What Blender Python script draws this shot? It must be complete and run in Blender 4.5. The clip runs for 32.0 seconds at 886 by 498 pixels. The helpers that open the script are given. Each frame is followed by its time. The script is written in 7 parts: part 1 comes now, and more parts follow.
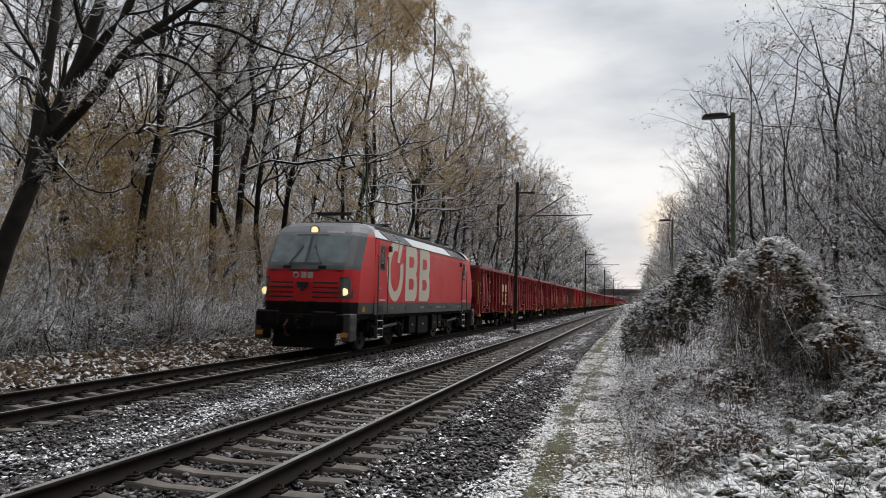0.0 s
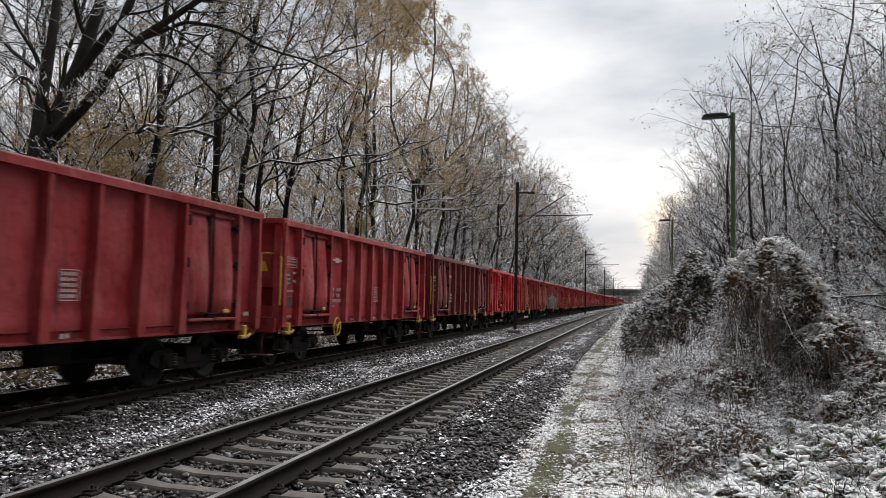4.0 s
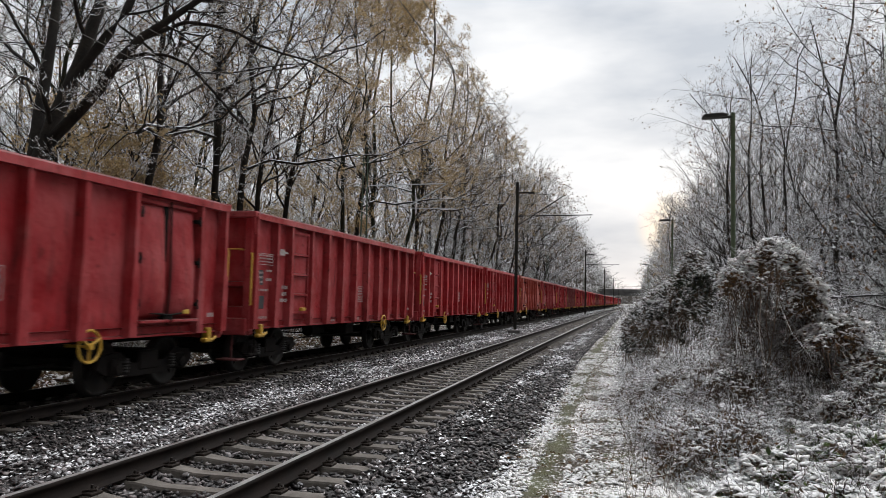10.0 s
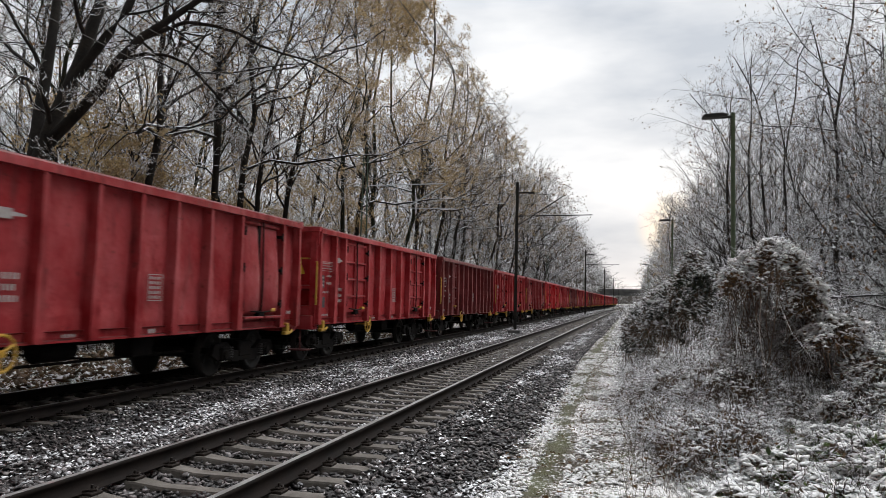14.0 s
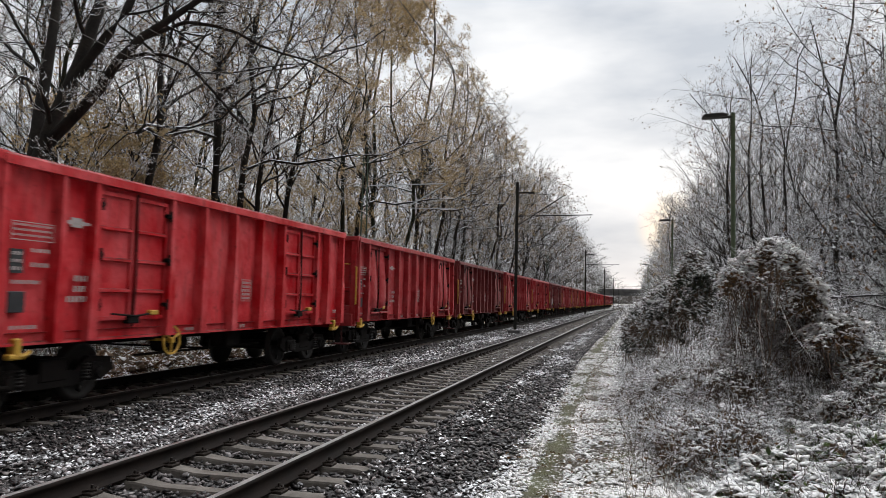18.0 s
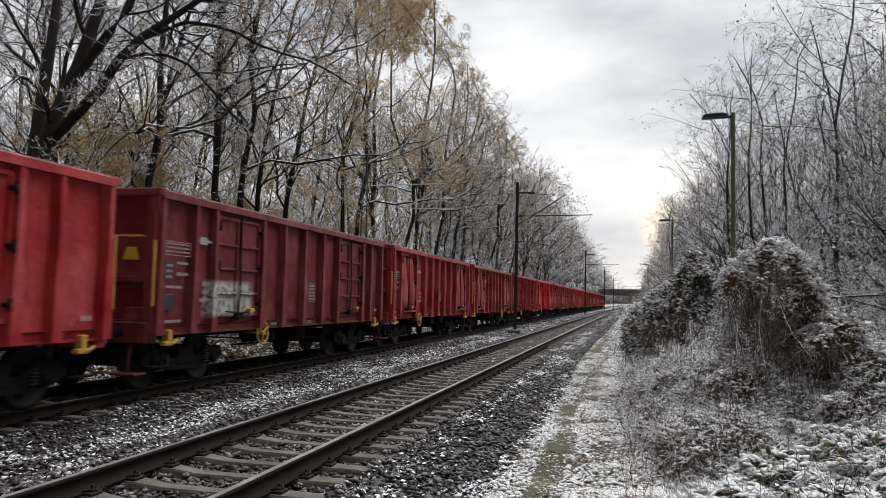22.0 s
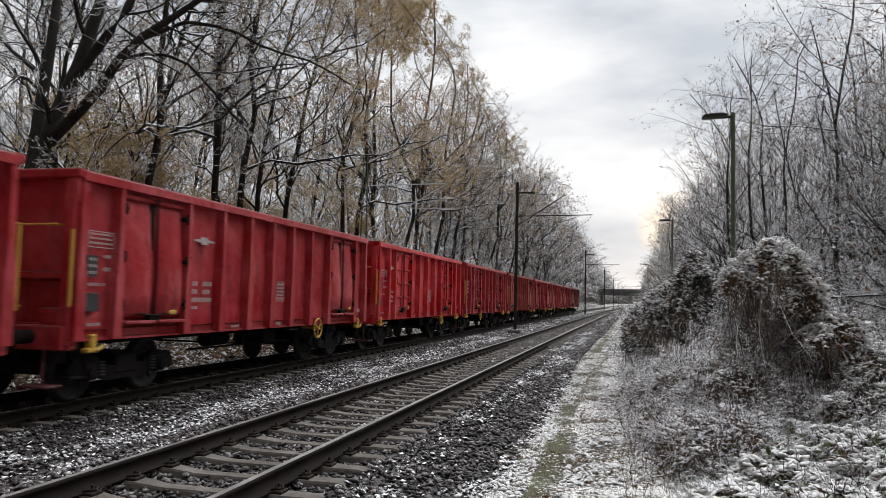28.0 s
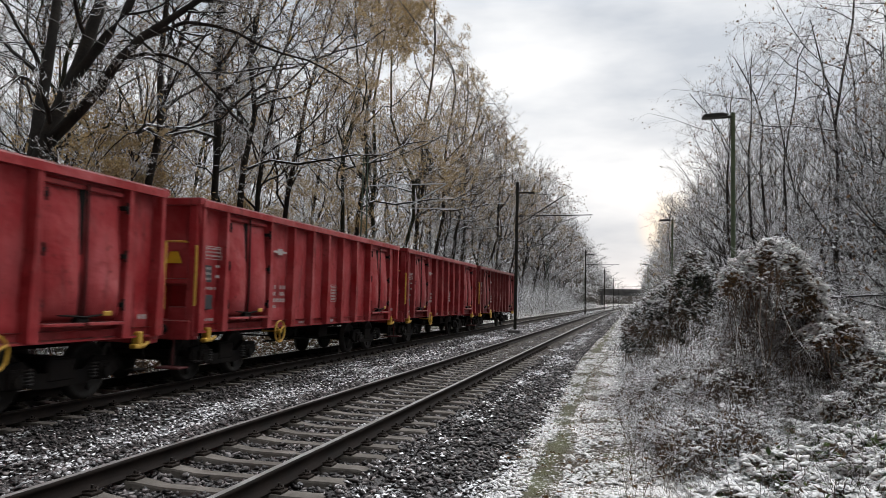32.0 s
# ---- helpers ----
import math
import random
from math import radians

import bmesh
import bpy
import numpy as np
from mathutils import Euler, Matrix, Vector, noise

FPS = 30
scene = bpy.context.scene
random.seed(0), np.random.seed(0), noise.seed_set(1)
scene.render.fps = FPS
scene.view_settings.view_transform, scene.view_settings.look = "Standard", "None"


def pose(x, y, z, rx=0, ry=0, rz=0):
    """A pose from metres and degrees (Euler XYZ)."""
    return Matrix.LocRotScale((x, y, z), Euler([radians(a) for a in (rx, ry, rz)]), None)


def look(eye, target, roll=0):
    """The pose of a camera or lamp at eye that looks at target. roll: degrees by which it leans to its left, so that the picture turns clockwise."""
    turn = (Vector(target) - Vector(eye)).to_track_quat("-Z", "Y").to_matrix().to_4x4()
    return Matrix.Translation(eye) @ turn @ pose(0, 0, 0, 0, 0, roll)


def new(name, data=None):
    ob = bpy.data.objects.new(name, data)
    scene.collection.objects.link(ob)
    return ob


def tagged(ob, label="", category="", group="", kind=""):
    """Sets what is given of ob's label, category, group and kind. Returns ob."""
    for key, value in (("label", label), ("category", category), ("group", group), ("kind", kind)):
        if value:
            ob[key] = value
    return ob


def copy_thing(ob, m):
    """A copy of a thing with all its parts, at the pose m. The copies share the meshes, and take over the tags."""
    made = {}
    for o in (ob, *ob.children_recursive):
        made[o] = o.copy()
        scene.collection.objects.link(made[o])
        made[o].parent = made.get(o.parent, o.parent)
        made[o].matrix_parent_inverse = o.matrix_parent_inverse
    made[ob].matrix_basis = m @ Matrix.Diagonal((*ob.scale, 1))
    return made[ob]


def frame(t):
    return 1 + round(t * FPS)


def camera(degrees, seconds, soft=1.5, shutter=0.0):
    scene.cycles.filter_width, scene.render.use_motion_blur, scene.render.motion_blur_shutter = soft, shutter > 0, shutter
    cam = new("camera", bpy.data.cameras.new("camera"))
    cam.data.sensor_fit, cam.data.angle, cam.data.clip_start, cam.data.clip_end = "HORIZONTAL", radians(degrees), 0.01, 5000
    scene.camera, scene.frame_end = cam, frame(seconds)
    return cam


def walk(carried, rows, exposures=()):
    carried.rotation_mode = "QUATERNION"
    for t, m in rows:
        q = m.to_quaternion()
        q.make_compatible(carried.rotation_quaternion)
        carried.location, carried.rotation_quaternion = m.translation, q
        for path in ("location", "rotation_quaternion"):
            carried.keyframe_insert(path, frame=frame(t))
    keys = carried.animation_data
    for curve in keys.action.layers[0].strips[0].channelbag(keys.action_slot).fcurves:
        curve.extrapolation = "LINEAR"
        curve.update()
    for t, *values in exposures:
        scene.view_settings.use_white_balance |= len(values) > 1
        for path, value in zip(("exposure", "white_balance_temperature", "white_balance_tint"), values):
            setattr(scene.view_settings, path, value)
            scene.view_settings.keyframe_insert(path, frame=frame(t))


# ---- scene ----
cam = camera(60.58, 32.0, soft=0.6, shutter=0.18)
EYE = (0.0, 0.0, 1.627)
AIM = (math.sin(radians(-13.888)) * math.cos(radians(3.691)), math.cos(radians(-13.888)) * math.cos(radians(3.691)), math.sin(radians(3.691)))
STAND = look(EYE, (EYE[0] + AIM[0], EYE[1] + AIM[1], EYE[2] + AIM[2]), 1.373)
walk(cam, [(0.0, STAND), (32.0, STAND)], exposures=[(0.0, -0.16), (2.0, 0.0), (32.0, 0.0)])

# ---- world: overcast winter sky, low sun behind thin cloud at the end of the line ----
SUN_EL, SUN_AZ = radians(5.6), radians(3.0)
SUN_DIR = Vector((math.sin(SUN_AZ) * math.cos(SUN_EL), math.cos(SUN_AZ) * math.cos(SUN_EL), math.sin(SUN_EL)))
world = bpy.data.worlds.new("overcast_sky")
scene.world = world
world.use_nodes = True
wn, wl = world.node_tree.nodes, world.node_tree.links
wn.clear()
w_out = wn.new("ShaderNodeOutputWorld")
w_bg = wn.new("ShaderNodeBackground")
w_sky = wn.new("ShaderNodeTexSky")
w_sky.sky_type, w_sky.sun_disc = "NISHITA", False
w_sky.sun_elevation, w_sky.sun_rotation = SUN_EL, SUN_AZ
w_tc = wn.new("ShaderNodeTexCoord")
w_map = wn.new("ShaderNodeMapping")
w_map.inputs["Scale"].default_value = (1.6, 1.6, 5.0)
w_noise = wn.new("ShaderNodeTexNoise")
w_noise.inputs["Scale"].default_value, w_noise.inputs["Detail"].default_value = 1.9, 5.0
w_noise.inputs["Roughness"].default_value = 0.5
w_ramp = wn.new("ShaderNodeValToRGB")
w_ramp.color_ramp.elements[0].position, w_ramp.color_ramp.elements[0].color = 0.36, (0.565, 0.605, 0.665, 1)
w_ramp.color_ramp.elements[1].position, w_ramp.color_ramp.elements[1].color = 0.62, (0.95, 0.955, 0.965, 1)
# glow of the sun behind the cloud
w_dot = wn.new("ShaderNodeVectorMath")
w_dot.operation = "DOT_PRODUCT"
w_dot.inputs[1].default_value = SUN_DIR
w_glow = wn.new("ShaderNodeMapRange")
w_glow.interpolation_type = "SMOOTHERSTEP"
for k, v in (("From Min", 0.9986), ("From Max", 1.0), ("To Min", 0.0), ("To Max", 1.0)):
    w_glow.inputs[k].default_value = v
w_mixg = wn.new("ShaderNodeMix")
w_mixg.data_type = "RGBA"
w_mixg.inputs["B"].default_value = (1.0, 0.90, 0.77, 1)
w_scale = wn.new("ShaderNodeMix")
w_scale.data_type, w_scale.blend_type = "RGBA", "MIX"
w_scale.inputs["Factor"].default_value = 0.02
w_bg.inputs["Strength"].default_value = 1.10
# an overcast sky is brighter overhead than near the horizon
w_sep = wn.new("ShaderNodeSeparateXYZ")
w_zen = wn.new("ShaderNodeMapRange")
for k, v in (("From Min", 0.36), ("From Max", 1.0), ("To Min", 1.0), ("To Max", 5.6)):
    w_zen.inputs[k].default_value = v
w_lum = wn.new("ShaderNodeVectorMath")
w_lum.operation = "SCALE"
wl.new(w_tc.outputs["Generated"], w_map.inputs["Vector"])
wl.new(w_map.outputs["Vector"], w_noise.inputs["Vector"])
wl.new(w_noise.outputs["Fac"], w_ramp.inputs["Fac"])
wl.new(w_tc.outputs["Generated"], w_dot.inputs[0])
wl.new(w_dot.outputs["Value"], w_glow.inputs["Value"])
wl.new(w_glow.outputs["Result"], w_mixg.inputs["Factor"])
wl.new(w_ramp.outputs["Color"], w_mixg.inputs["A"])
w_gain = wn.new("ShaderNodeVectorMath")
w_gain.operation = "SCALE"
w_gain.inputs["Scale"].default_value = 0.1
wl.new(w_sky.outputs["Color"], w_gain.inputs[0])
wl.new(w_mixg.outputs["Result"], w_scale.inputs["A"])
wl.new(w_gain.outputs["Vector"], w_scale.inputs["B"])
wl.new(w_tc.outputs["Generated"], w_sep.inputs[0])
wl.new(w_sep.outputs["Z"], w_zen.inputs["Value"])
wl.new(w_scale.outputs["Result"], w_lum.inputs[0])
# the cloud is thinner towards the sun and heavier behind the camera
w_dir = wn.new("ShaderNodeMapRange")
w_dir.interpolation_type = "SMOOTHSTEP"
for k, v in (("From Min", -0.45), ("From Max", 0.6), ("To Min", 0.14), ("To Max", 1.0)):
    w_dir.inputs[k].default_value = v
w_mul = wn.new("ShaderNodeMath")
w_mul.operation = "MULTIPLY"
wl.new(w_dot.outputs["Value"], w_dir.inputs["Value"])
wl.new(w_zen.outputs["Result"], w_mul.inputs[0])
wl.new(w_dir.outputs["Result"], w_mul.inputs[1])
wl.new(w_mul.outputs["Value"], w_lum.inputs["Scale"])
wl.new(w_lum.outputs["Vector"], w_bg.inputs["Color"])
wl.new(w_bg.outputs["Background"], w_out.inputs["Surface"])

sun = new("sun", bpy.data.lights.new("sun", "SUN"))
sun.data.energy, sun.data.angle, sun.data.color = 0.5, radians(14), (1.0, 0.9, 0.78)
sun.matrix_world = look((0, 0, 60), Vector((0, 0, 60)) - SUN_DIR)

# ---- materials ----


def mix_node(nt, a, b, fac):
    m = nt.nodes.new("ShaderNodeMix")
    m.data_type = "RGBA"
    for key, v in (("A", a), ("B", b), ("Factor", fac)):
        if isinstance(v, bpy.types.NodeSocket):
            nt.links.new(v, m.inputs[key])
        elif key == "Factor":
            m.inputs[key].default_value = v
        else:
            m.inputs[key].default_value = (*v, 1)
    return m.outputs["Result"]


def noise_node(nt, scale, detail=4.0, vec=None, rough=0.6):
    n = nt.nodes.new("ShaderNodeTexNoise")
    n.inputs["Scale"].default_value, n.inputs["Detail"].default_value, n.inputs["Roughness"].default_value = scale, detail, rough
    if vec is not None:
        nt.links.new(vec, n.inputs["Vector"])
    return n.outputs["Fac"]


def ramp_node(nt, fac, lo, hi, to_lo=0.0, to_hi=1.0):
    r = nt.nodes.new("ShaderNodeMapRange")
    r.inputs["From Min"].default_value, r.inputs["From Max"].default_value = lo, hi
    r.inputs["To Min"].default_value, r.inputs["To Max"].default_value = to_lo, to_hi
    nt.links.new(fac, r.inputs["Value"])
    return r.outputs["Result"]


def math_node(nt, op, a, b):
    n = nt.nodes.new("ShaderNodeMath")
    n.operation = op
    for i, v in enumerate((a, b)):
        if isinstance(v, bpy.types.NodeSocket):
            nt.links.new(v, n.inputs[i])
        else:
            n.inputs[i].default_value = v
    return n.outputs[0]


def start_material(name):
    m = bpy.data.materials.new(name)
    m.use_nodes = True
    nt = m.node_tree
    nt.nodes.clear()
    out = nt.nodes.new("ShaderNodeOutputMaterial")
    bsdf = nt.nodes.new("ShaderNodeBsdfPrincipled")
    nt.links.new(bsdf.outputs[0], out.inputs[0])
    geo = nt.nodes.new("ShaderNodeNewGeometry")
    tc = nt.nodes.new("ShaderNodeTexCoord")
    return m, nt, bsdf, geo, tc


def add_bump(nt, bsdf, fac, strength, distance):
    b = nt.nodes.new("ShaderNodeBump")
    b.inputs["Strength"].default_value, b.inputs["Distance"].default_value = strength, distance
    nt.links.new(fac, b.inputs["Height"])
    nt.links.new(b.outputs[0], bsdf.inputs["Normal"])


def up_facing(nt, geo, lo=0.25, hi=0.6):
    s = nt.nodes.new("ShaderNodeSeparateXYZ")
    nt.links.new(geo.outputs["Normal"], s.inputs[0])
    return ramp_node(nt, s.outputs["Z"], lo, hi)


def surface(name, a, b, rough=0.6, metal=0.0, scale=6.0, fine=60.0, bump=0.15, dist=0.004, snow=0.0, snow_scale=3.0, world_space=False, island=0.0, coat=0.0, up=(0.25, 0.6), thin=0.0):
    """A worn surface between two colours at two scales; snow: share of the up-facing faces under snow."""
    m, nt, bsdf, geo, tc = start_material(name)
    vec = geo.outputs["Position"] if world_space else tc.outputs["Object"]
    n1, n2 = noise_node(nt, scale, 4, vec), noise_node(nt, fine, 3, vec)
    col = mix_node(nt, a, b, ramp_node(nt, n1, 0.3, 0.7))
    dark = tuple(c * 0.6 for c in a)
    col = mix_node(nt, col, dark, ramp_node(nt, n2, 0.5, 0.8, 0.0, 0.55))
    if island:
        hsv = nt.nodes.new("ShaderNodeHueSaturation")
        nt.links.new(ramp_node(nt, geo.outputs["Random Per Island"], 0, 1, 1 - island, 1 + island), hsv.inputs["Value"])
        nt.links.new(col, hsv.inputs["Color"])
        col = hsv.outputs[0]
    rr = ramp_node(nt, n1, 0.2, 0.8, max(0.05, rough - 0.12), min(1.0, rough + 0.12))
    if snow:
        ns = noise_node(nt, snow_scale, 3, geo.outputs["Position"])
        cut = ramp_node(nt, ns, 0.62 - 0.34 * snow, 0.70 - 0.34 * snow)
        cover = math_node(nt, "MULTIPLY", up_facing(nt, geo, *up), cut)
        col = mix_node(nt, col, (0.80, 0.80, 0.80), cover)
    nt.links.new(col, bsdf.inputs["Base Color"])
    nt.links.new(rr, bsdf.inputs["Roughness"])
    bsdf.inputs["Metallic"].default_value = metal
    bsdf.inputs["Coat Weight"].default_value = coat
    if rough > 0.68:
        bsdf.inputs["Specular IOR Level"].default_value = 0.12
    if bump:
        add_bump(nt, bsdf, n2, bump, dist)
    if thin:
        # light shines through leaves
        tr, mx = nt.nodes.new("ShaderNodeBsdfTranslucent"), nt.nodes.new("ShaderNodeMixShader")
        nt.links.new(col, tr.inputs["Color"])
        mx.inputs[0].default_value = thin
        nt.links.new(bsdf.outputs[0], mx.inputs[1])
        nt.links.new(tr.outputs[0], mx.inputs[2])
        nt.links.new(mx.outputs[0], [n for n in nt.nodes if n.bl_idname == "ShaderNodeOutputMaterial"][0].inputs[0])
    return m


def plain(name, c, rough=0.6, metal=0.0):
    return surface(name, c, tuple(x * 0.8 for x in c), rough, metal, 5, 40, 0.05)


BARK = surface("bark", (0.009, 0.008, 0.007), (0.030, 0.025, 0.020), 0.9, 0, 2.5, 22, 0.8, 0.03, snow=0.75, up=(0.78, 0.9), snow_scale=1.6, world_space=True)
BARK_MOSS = surface("mossy_bark", (0.010, 0.010, 0.007), (0.030, 0.031, 0.017), 0.9, 0, 2, 22, 0.8, 0.03, snow=0.75, up=(0.78, 0.9), snow_scale=1.6, world_space=True)
TWIG = surface("twig", (0.085, 0.064, 0.046), (0.21, 0.155, 0.11), 0.9, 0, 1.5, 30, 0, 0.01, snow=0.95, snow_scale=2.5, world_space=True)
TWIG_SNOWY = surface("snow_covered_twig", (0.036, 0.027, 0.019), (0.095, 0.069, 0.048), 0.9, 0, 1.5, 30, 0, 0.01, up=(0.1, 0.45), snow=1.15, snow_scale=2.5, world_space=True)
# pale low-contrast grey: the haze of distance is put into this twig colour
TWIG_HAZED = surface("hazed_distant_twig", (0.10, 0.088, 0.078), (0.19, 0.17, 0.15), 0.9, 0, 0.4, 5, 0, 0.01, snow=0.55, snow_scale=1.2, world_space=True)
LEAF_TAN = surface("dry_tan_leaf", (0.30, 0.205, 0.10), (0.46, 0.335, 0.175), 0.7, 0, 2, 20, 0, island=0.4, thin=0.4, snow=0.15, snow_scale=4, world_space=True)
LEAF_OAK = surface("withered_brown_leaf", (0.12, 0.066, 0.030), (0.24, 0.135, 0.062), 0.7, 0, 2, 20, 0, island=0.4, thin=0.3, snow=0.6, snow_scale=4, world_space=True)
LEAF_IVY = surface("dark_ivy_leaf", (0.012, 0.018, 0.008), (0.035, 0.040, 0.018), 0.5, 0, 3, 20, 0, island=0.5, thin=0.2, snow=0.3, snow_scale=5, world_space=True)
LEAF_BRAMBLE = surface("bramble_leaf", (0.045, 0.075, 0.022), (0.11, 0.125, 0.045), 0.5, 0, 3, 20, 0, island=0.5, thin=0.25, up=(0.15, 0.45), snow=1.15, snow_scale=2.6, world_space=True)
STEM_DRY = surface("dry_brown_stem", (0.075, 0.052, 0.040), (0.17, 0.12, 0.085), 0.85, 0, 3, 30, 0, snow=0.9, snow_scale=4, world_space=True)
GRASS = surface("withered_grass", (0.10, 0.10, 0.045), (0.20, 0.17, 0.085), 0.8, 0, 2, 20, 0, island=0.35, world_space=True, snow=0.3, snow_scale=5)
SNOW = surface("thin_snow", (0.76, 0.75, 0.74), (0.86, 0.84, 0.82), 0.7, 0, 4, 60, 0.5, 0.02)
RAIL_SIDE = surface("rusty_rail", (0.009, 0.007, 0.006), (0.026, 0.019, 0.016), 0.8, 0.0, 3, 60, 0.2, world_space=True)
RAIL_HEAD = surface("worn_rail_head", (0.20, 0.19, 0.18), (0.30, 0.29, 0.28), 0.45, 0.7, 1, 40, 0.05, world_space=True)
CONCRETE = surface("weathered_sleeper_concrete", (0.080, 0.069, 0.059), (0.18, 0.16, 0.142), 0.9, 0, 4, 60, 0.5, 0.008, world_space=True)
CLIP = surface("rusty_fastening", (0.020, 0.016, 0.014), (0.045, 0.034, 0.028), 0.7, 0.4, 20, 90, 0.2)
MAST_GREEN = surface("green_painted_mast", (0.06, 0.085, 0.060), (0.10, 0.125, 0.09), 0.7, 0.1, 3, 40, 0.2)
MAST_DARK = surface("dark_painted_steel", (0.026, 0.026, 0.024), (0.05, 0.046, 0.040), 0.7, 0.2, 3, 40, 0.2)
LAMP_GREEN = surface("algae_green_lamp_post", (0.060, 0.085, 0.048), (0.12, 0.14, 0.088), 0.8, 0, 3, 40, 0.3)
WIRE = surface("copper_wire", (0.05, 0.045, 0.04), (0.08, 0.07, 0.06), 0.5, 0.5, 3, 40, 0)
BRIDGE = surface("bridge_concrete", (0.09, 0.09, 0.09), (0.16, 0.155, 0.15), 0.85, 0, 0.4, 6, 0.2)
GREY_BOX = surface("grey_cabinet", (0.35, 0.36, 0.36), (0.45, 0.46, 0.46), 0.6, 0, 2, 30, 0.1)


def ballast_material(name, snow):
    """Crushed stone with thin snow lying in drifts between the tracks and along the shoulder."""
    m, nt, bsdf, geo, tc = start_material(name)
    pos = geo.outputs["Position"]
    vor = nt.nodes.new("ShaderNodeTexVoronoi")
    vor.inputs["Scale"].default_value = 17.0
    nt.links.new(pos, vor.inputs["Vector"])
    n1 = noise_node(nt, 0.9, 5, pos)
    # the bed is darkened in colour to paint the shade between loose stones
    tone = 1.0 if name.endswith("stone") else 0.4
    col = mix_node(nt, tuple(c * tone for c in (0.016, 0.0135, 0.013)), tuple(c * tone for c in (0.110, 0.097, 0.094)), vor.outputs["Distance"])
    col = mix_node(nt, col, (0.045, 0.038, 0.036), ramp_node(nt, n1, 0.45, 0.75))
    xyz = nt.nodes.new("ShaderNodeSeparateXYZ")
    nt.links.new(pos, xyz.inputs[0])
    stretch = nt.nodes.new("ShaderNodeMapping")
    stretch.inputs["Scale"].default_value = (1.0, 0.35, 1.0)
    nt.links.new(pos, stretch.inputs["Vector"])
    ns = noise_node(nt, 1.3, 6, stretch.outputs[0], 0.7)
    # the strip between the tracks keeps the most snow
    away = math_node(nt, "ABSOLUTE", math_node(nt, "ADD", xyz.outputs["X"], 6.6), 0.0)
    strip = ramp_node(nt, away, 0.3, 1.5, 0.065, -0.03)
    edge = ramp_node(nt, xyz.outputs["X"], -1.75, -1.25, 0.0, 0.13)
    edge = math_node(nt, "MULTIPLY", edge, ramp_node(nt, xyz.outputs["Y"], 14.0, 32.0, 1.0, 0.0))
    shoulder = ramp_node(nt, math_node(nt, "ABSOLUTE", math_node(nt, "ADD", xyz.outputs["X"], 2.25), 0.0), 0.1, 0.55, 0.07, 0.0)
    patch = ramp_node(nt, xyz.outputs["Y"], 7.0, 10.0, 1.75, 1.0)
    shoulder = math_node(nt, "MULTIPLY", shoulder, patch)
    edge = math_node(nt, "ADD", edge, shoulder)
    left = ramp_node(nt, xyz.outputs["X"], -11.3, -10.6, 0.08, 0.0)
    lift = math_node(nt, "ADD", math_node(nt, "ADD", strip, edge), left)
    cut = ramp_node(nt, math_node(nt, "ADD", ns, lift), 0.545, 0.60)
    fine = ramp_node(nt, noise_node(nt, 24, 3, pos), 0.44, 0.50)
    cover = math_node(nt, "MULTIPLY", math_node(nt, "MULTIPLY", cut, fine), snow)
    cover = math_node(nt, "MULTIPLY", cover, up_facing(nt, geo, 0.1, 0.5))
    if name.endswith("stone"):
        hsv = nt.nodes.new("ShaderNodeHueSaturation")
        rnd = geo.outputs["Random Per Island"]
        bright = math_node(nt, "ADD", math_node(nt, "MULTIPLY", math_node(nt, "POWER", rnd, 3.0), 3.6), 0.3)
        nt.links.new(bright, hsv.inputs["Value"])
        # some stones keep a cap of snow, most of them near the path
        capped = ramp_node(nt, math_node(nt, "ADD", math_node(nt, "FRACT", math_node(nt, "MULTIPLY", rnd, 17.3), 0.0), math_node(nt, "MULTIPLY", lift, 2.2)), 0.94, 1.0)
        cover = math_node(nt, "MAXIMUM", cover, math_node(nt, "MULTIPLY", capped, up_facing(nt, geo, 0.45, 0.7)))
        nt.links.new(col, hsv.inputs["Color"])
        col = hsv.outputs[0]
    col = mix_node(nt, col, (0.80, 0.80, 0.81), cover)
    nt.links.new(col, bsdf.inputs["Base Color"])
    bsdf.inputs["Roughness"].default_value = 0.5
    bsdf.inputs["Specular IOR Level"].default_value = 0.3
    if not name.endswith("stone"):
        add_bump(nt, bsdf, vor.outputs["Distance"], 0.9, 0.04)
    return m


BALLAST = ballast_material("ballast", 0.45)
STONE = ballast_material("ballast_stone", 0.95)


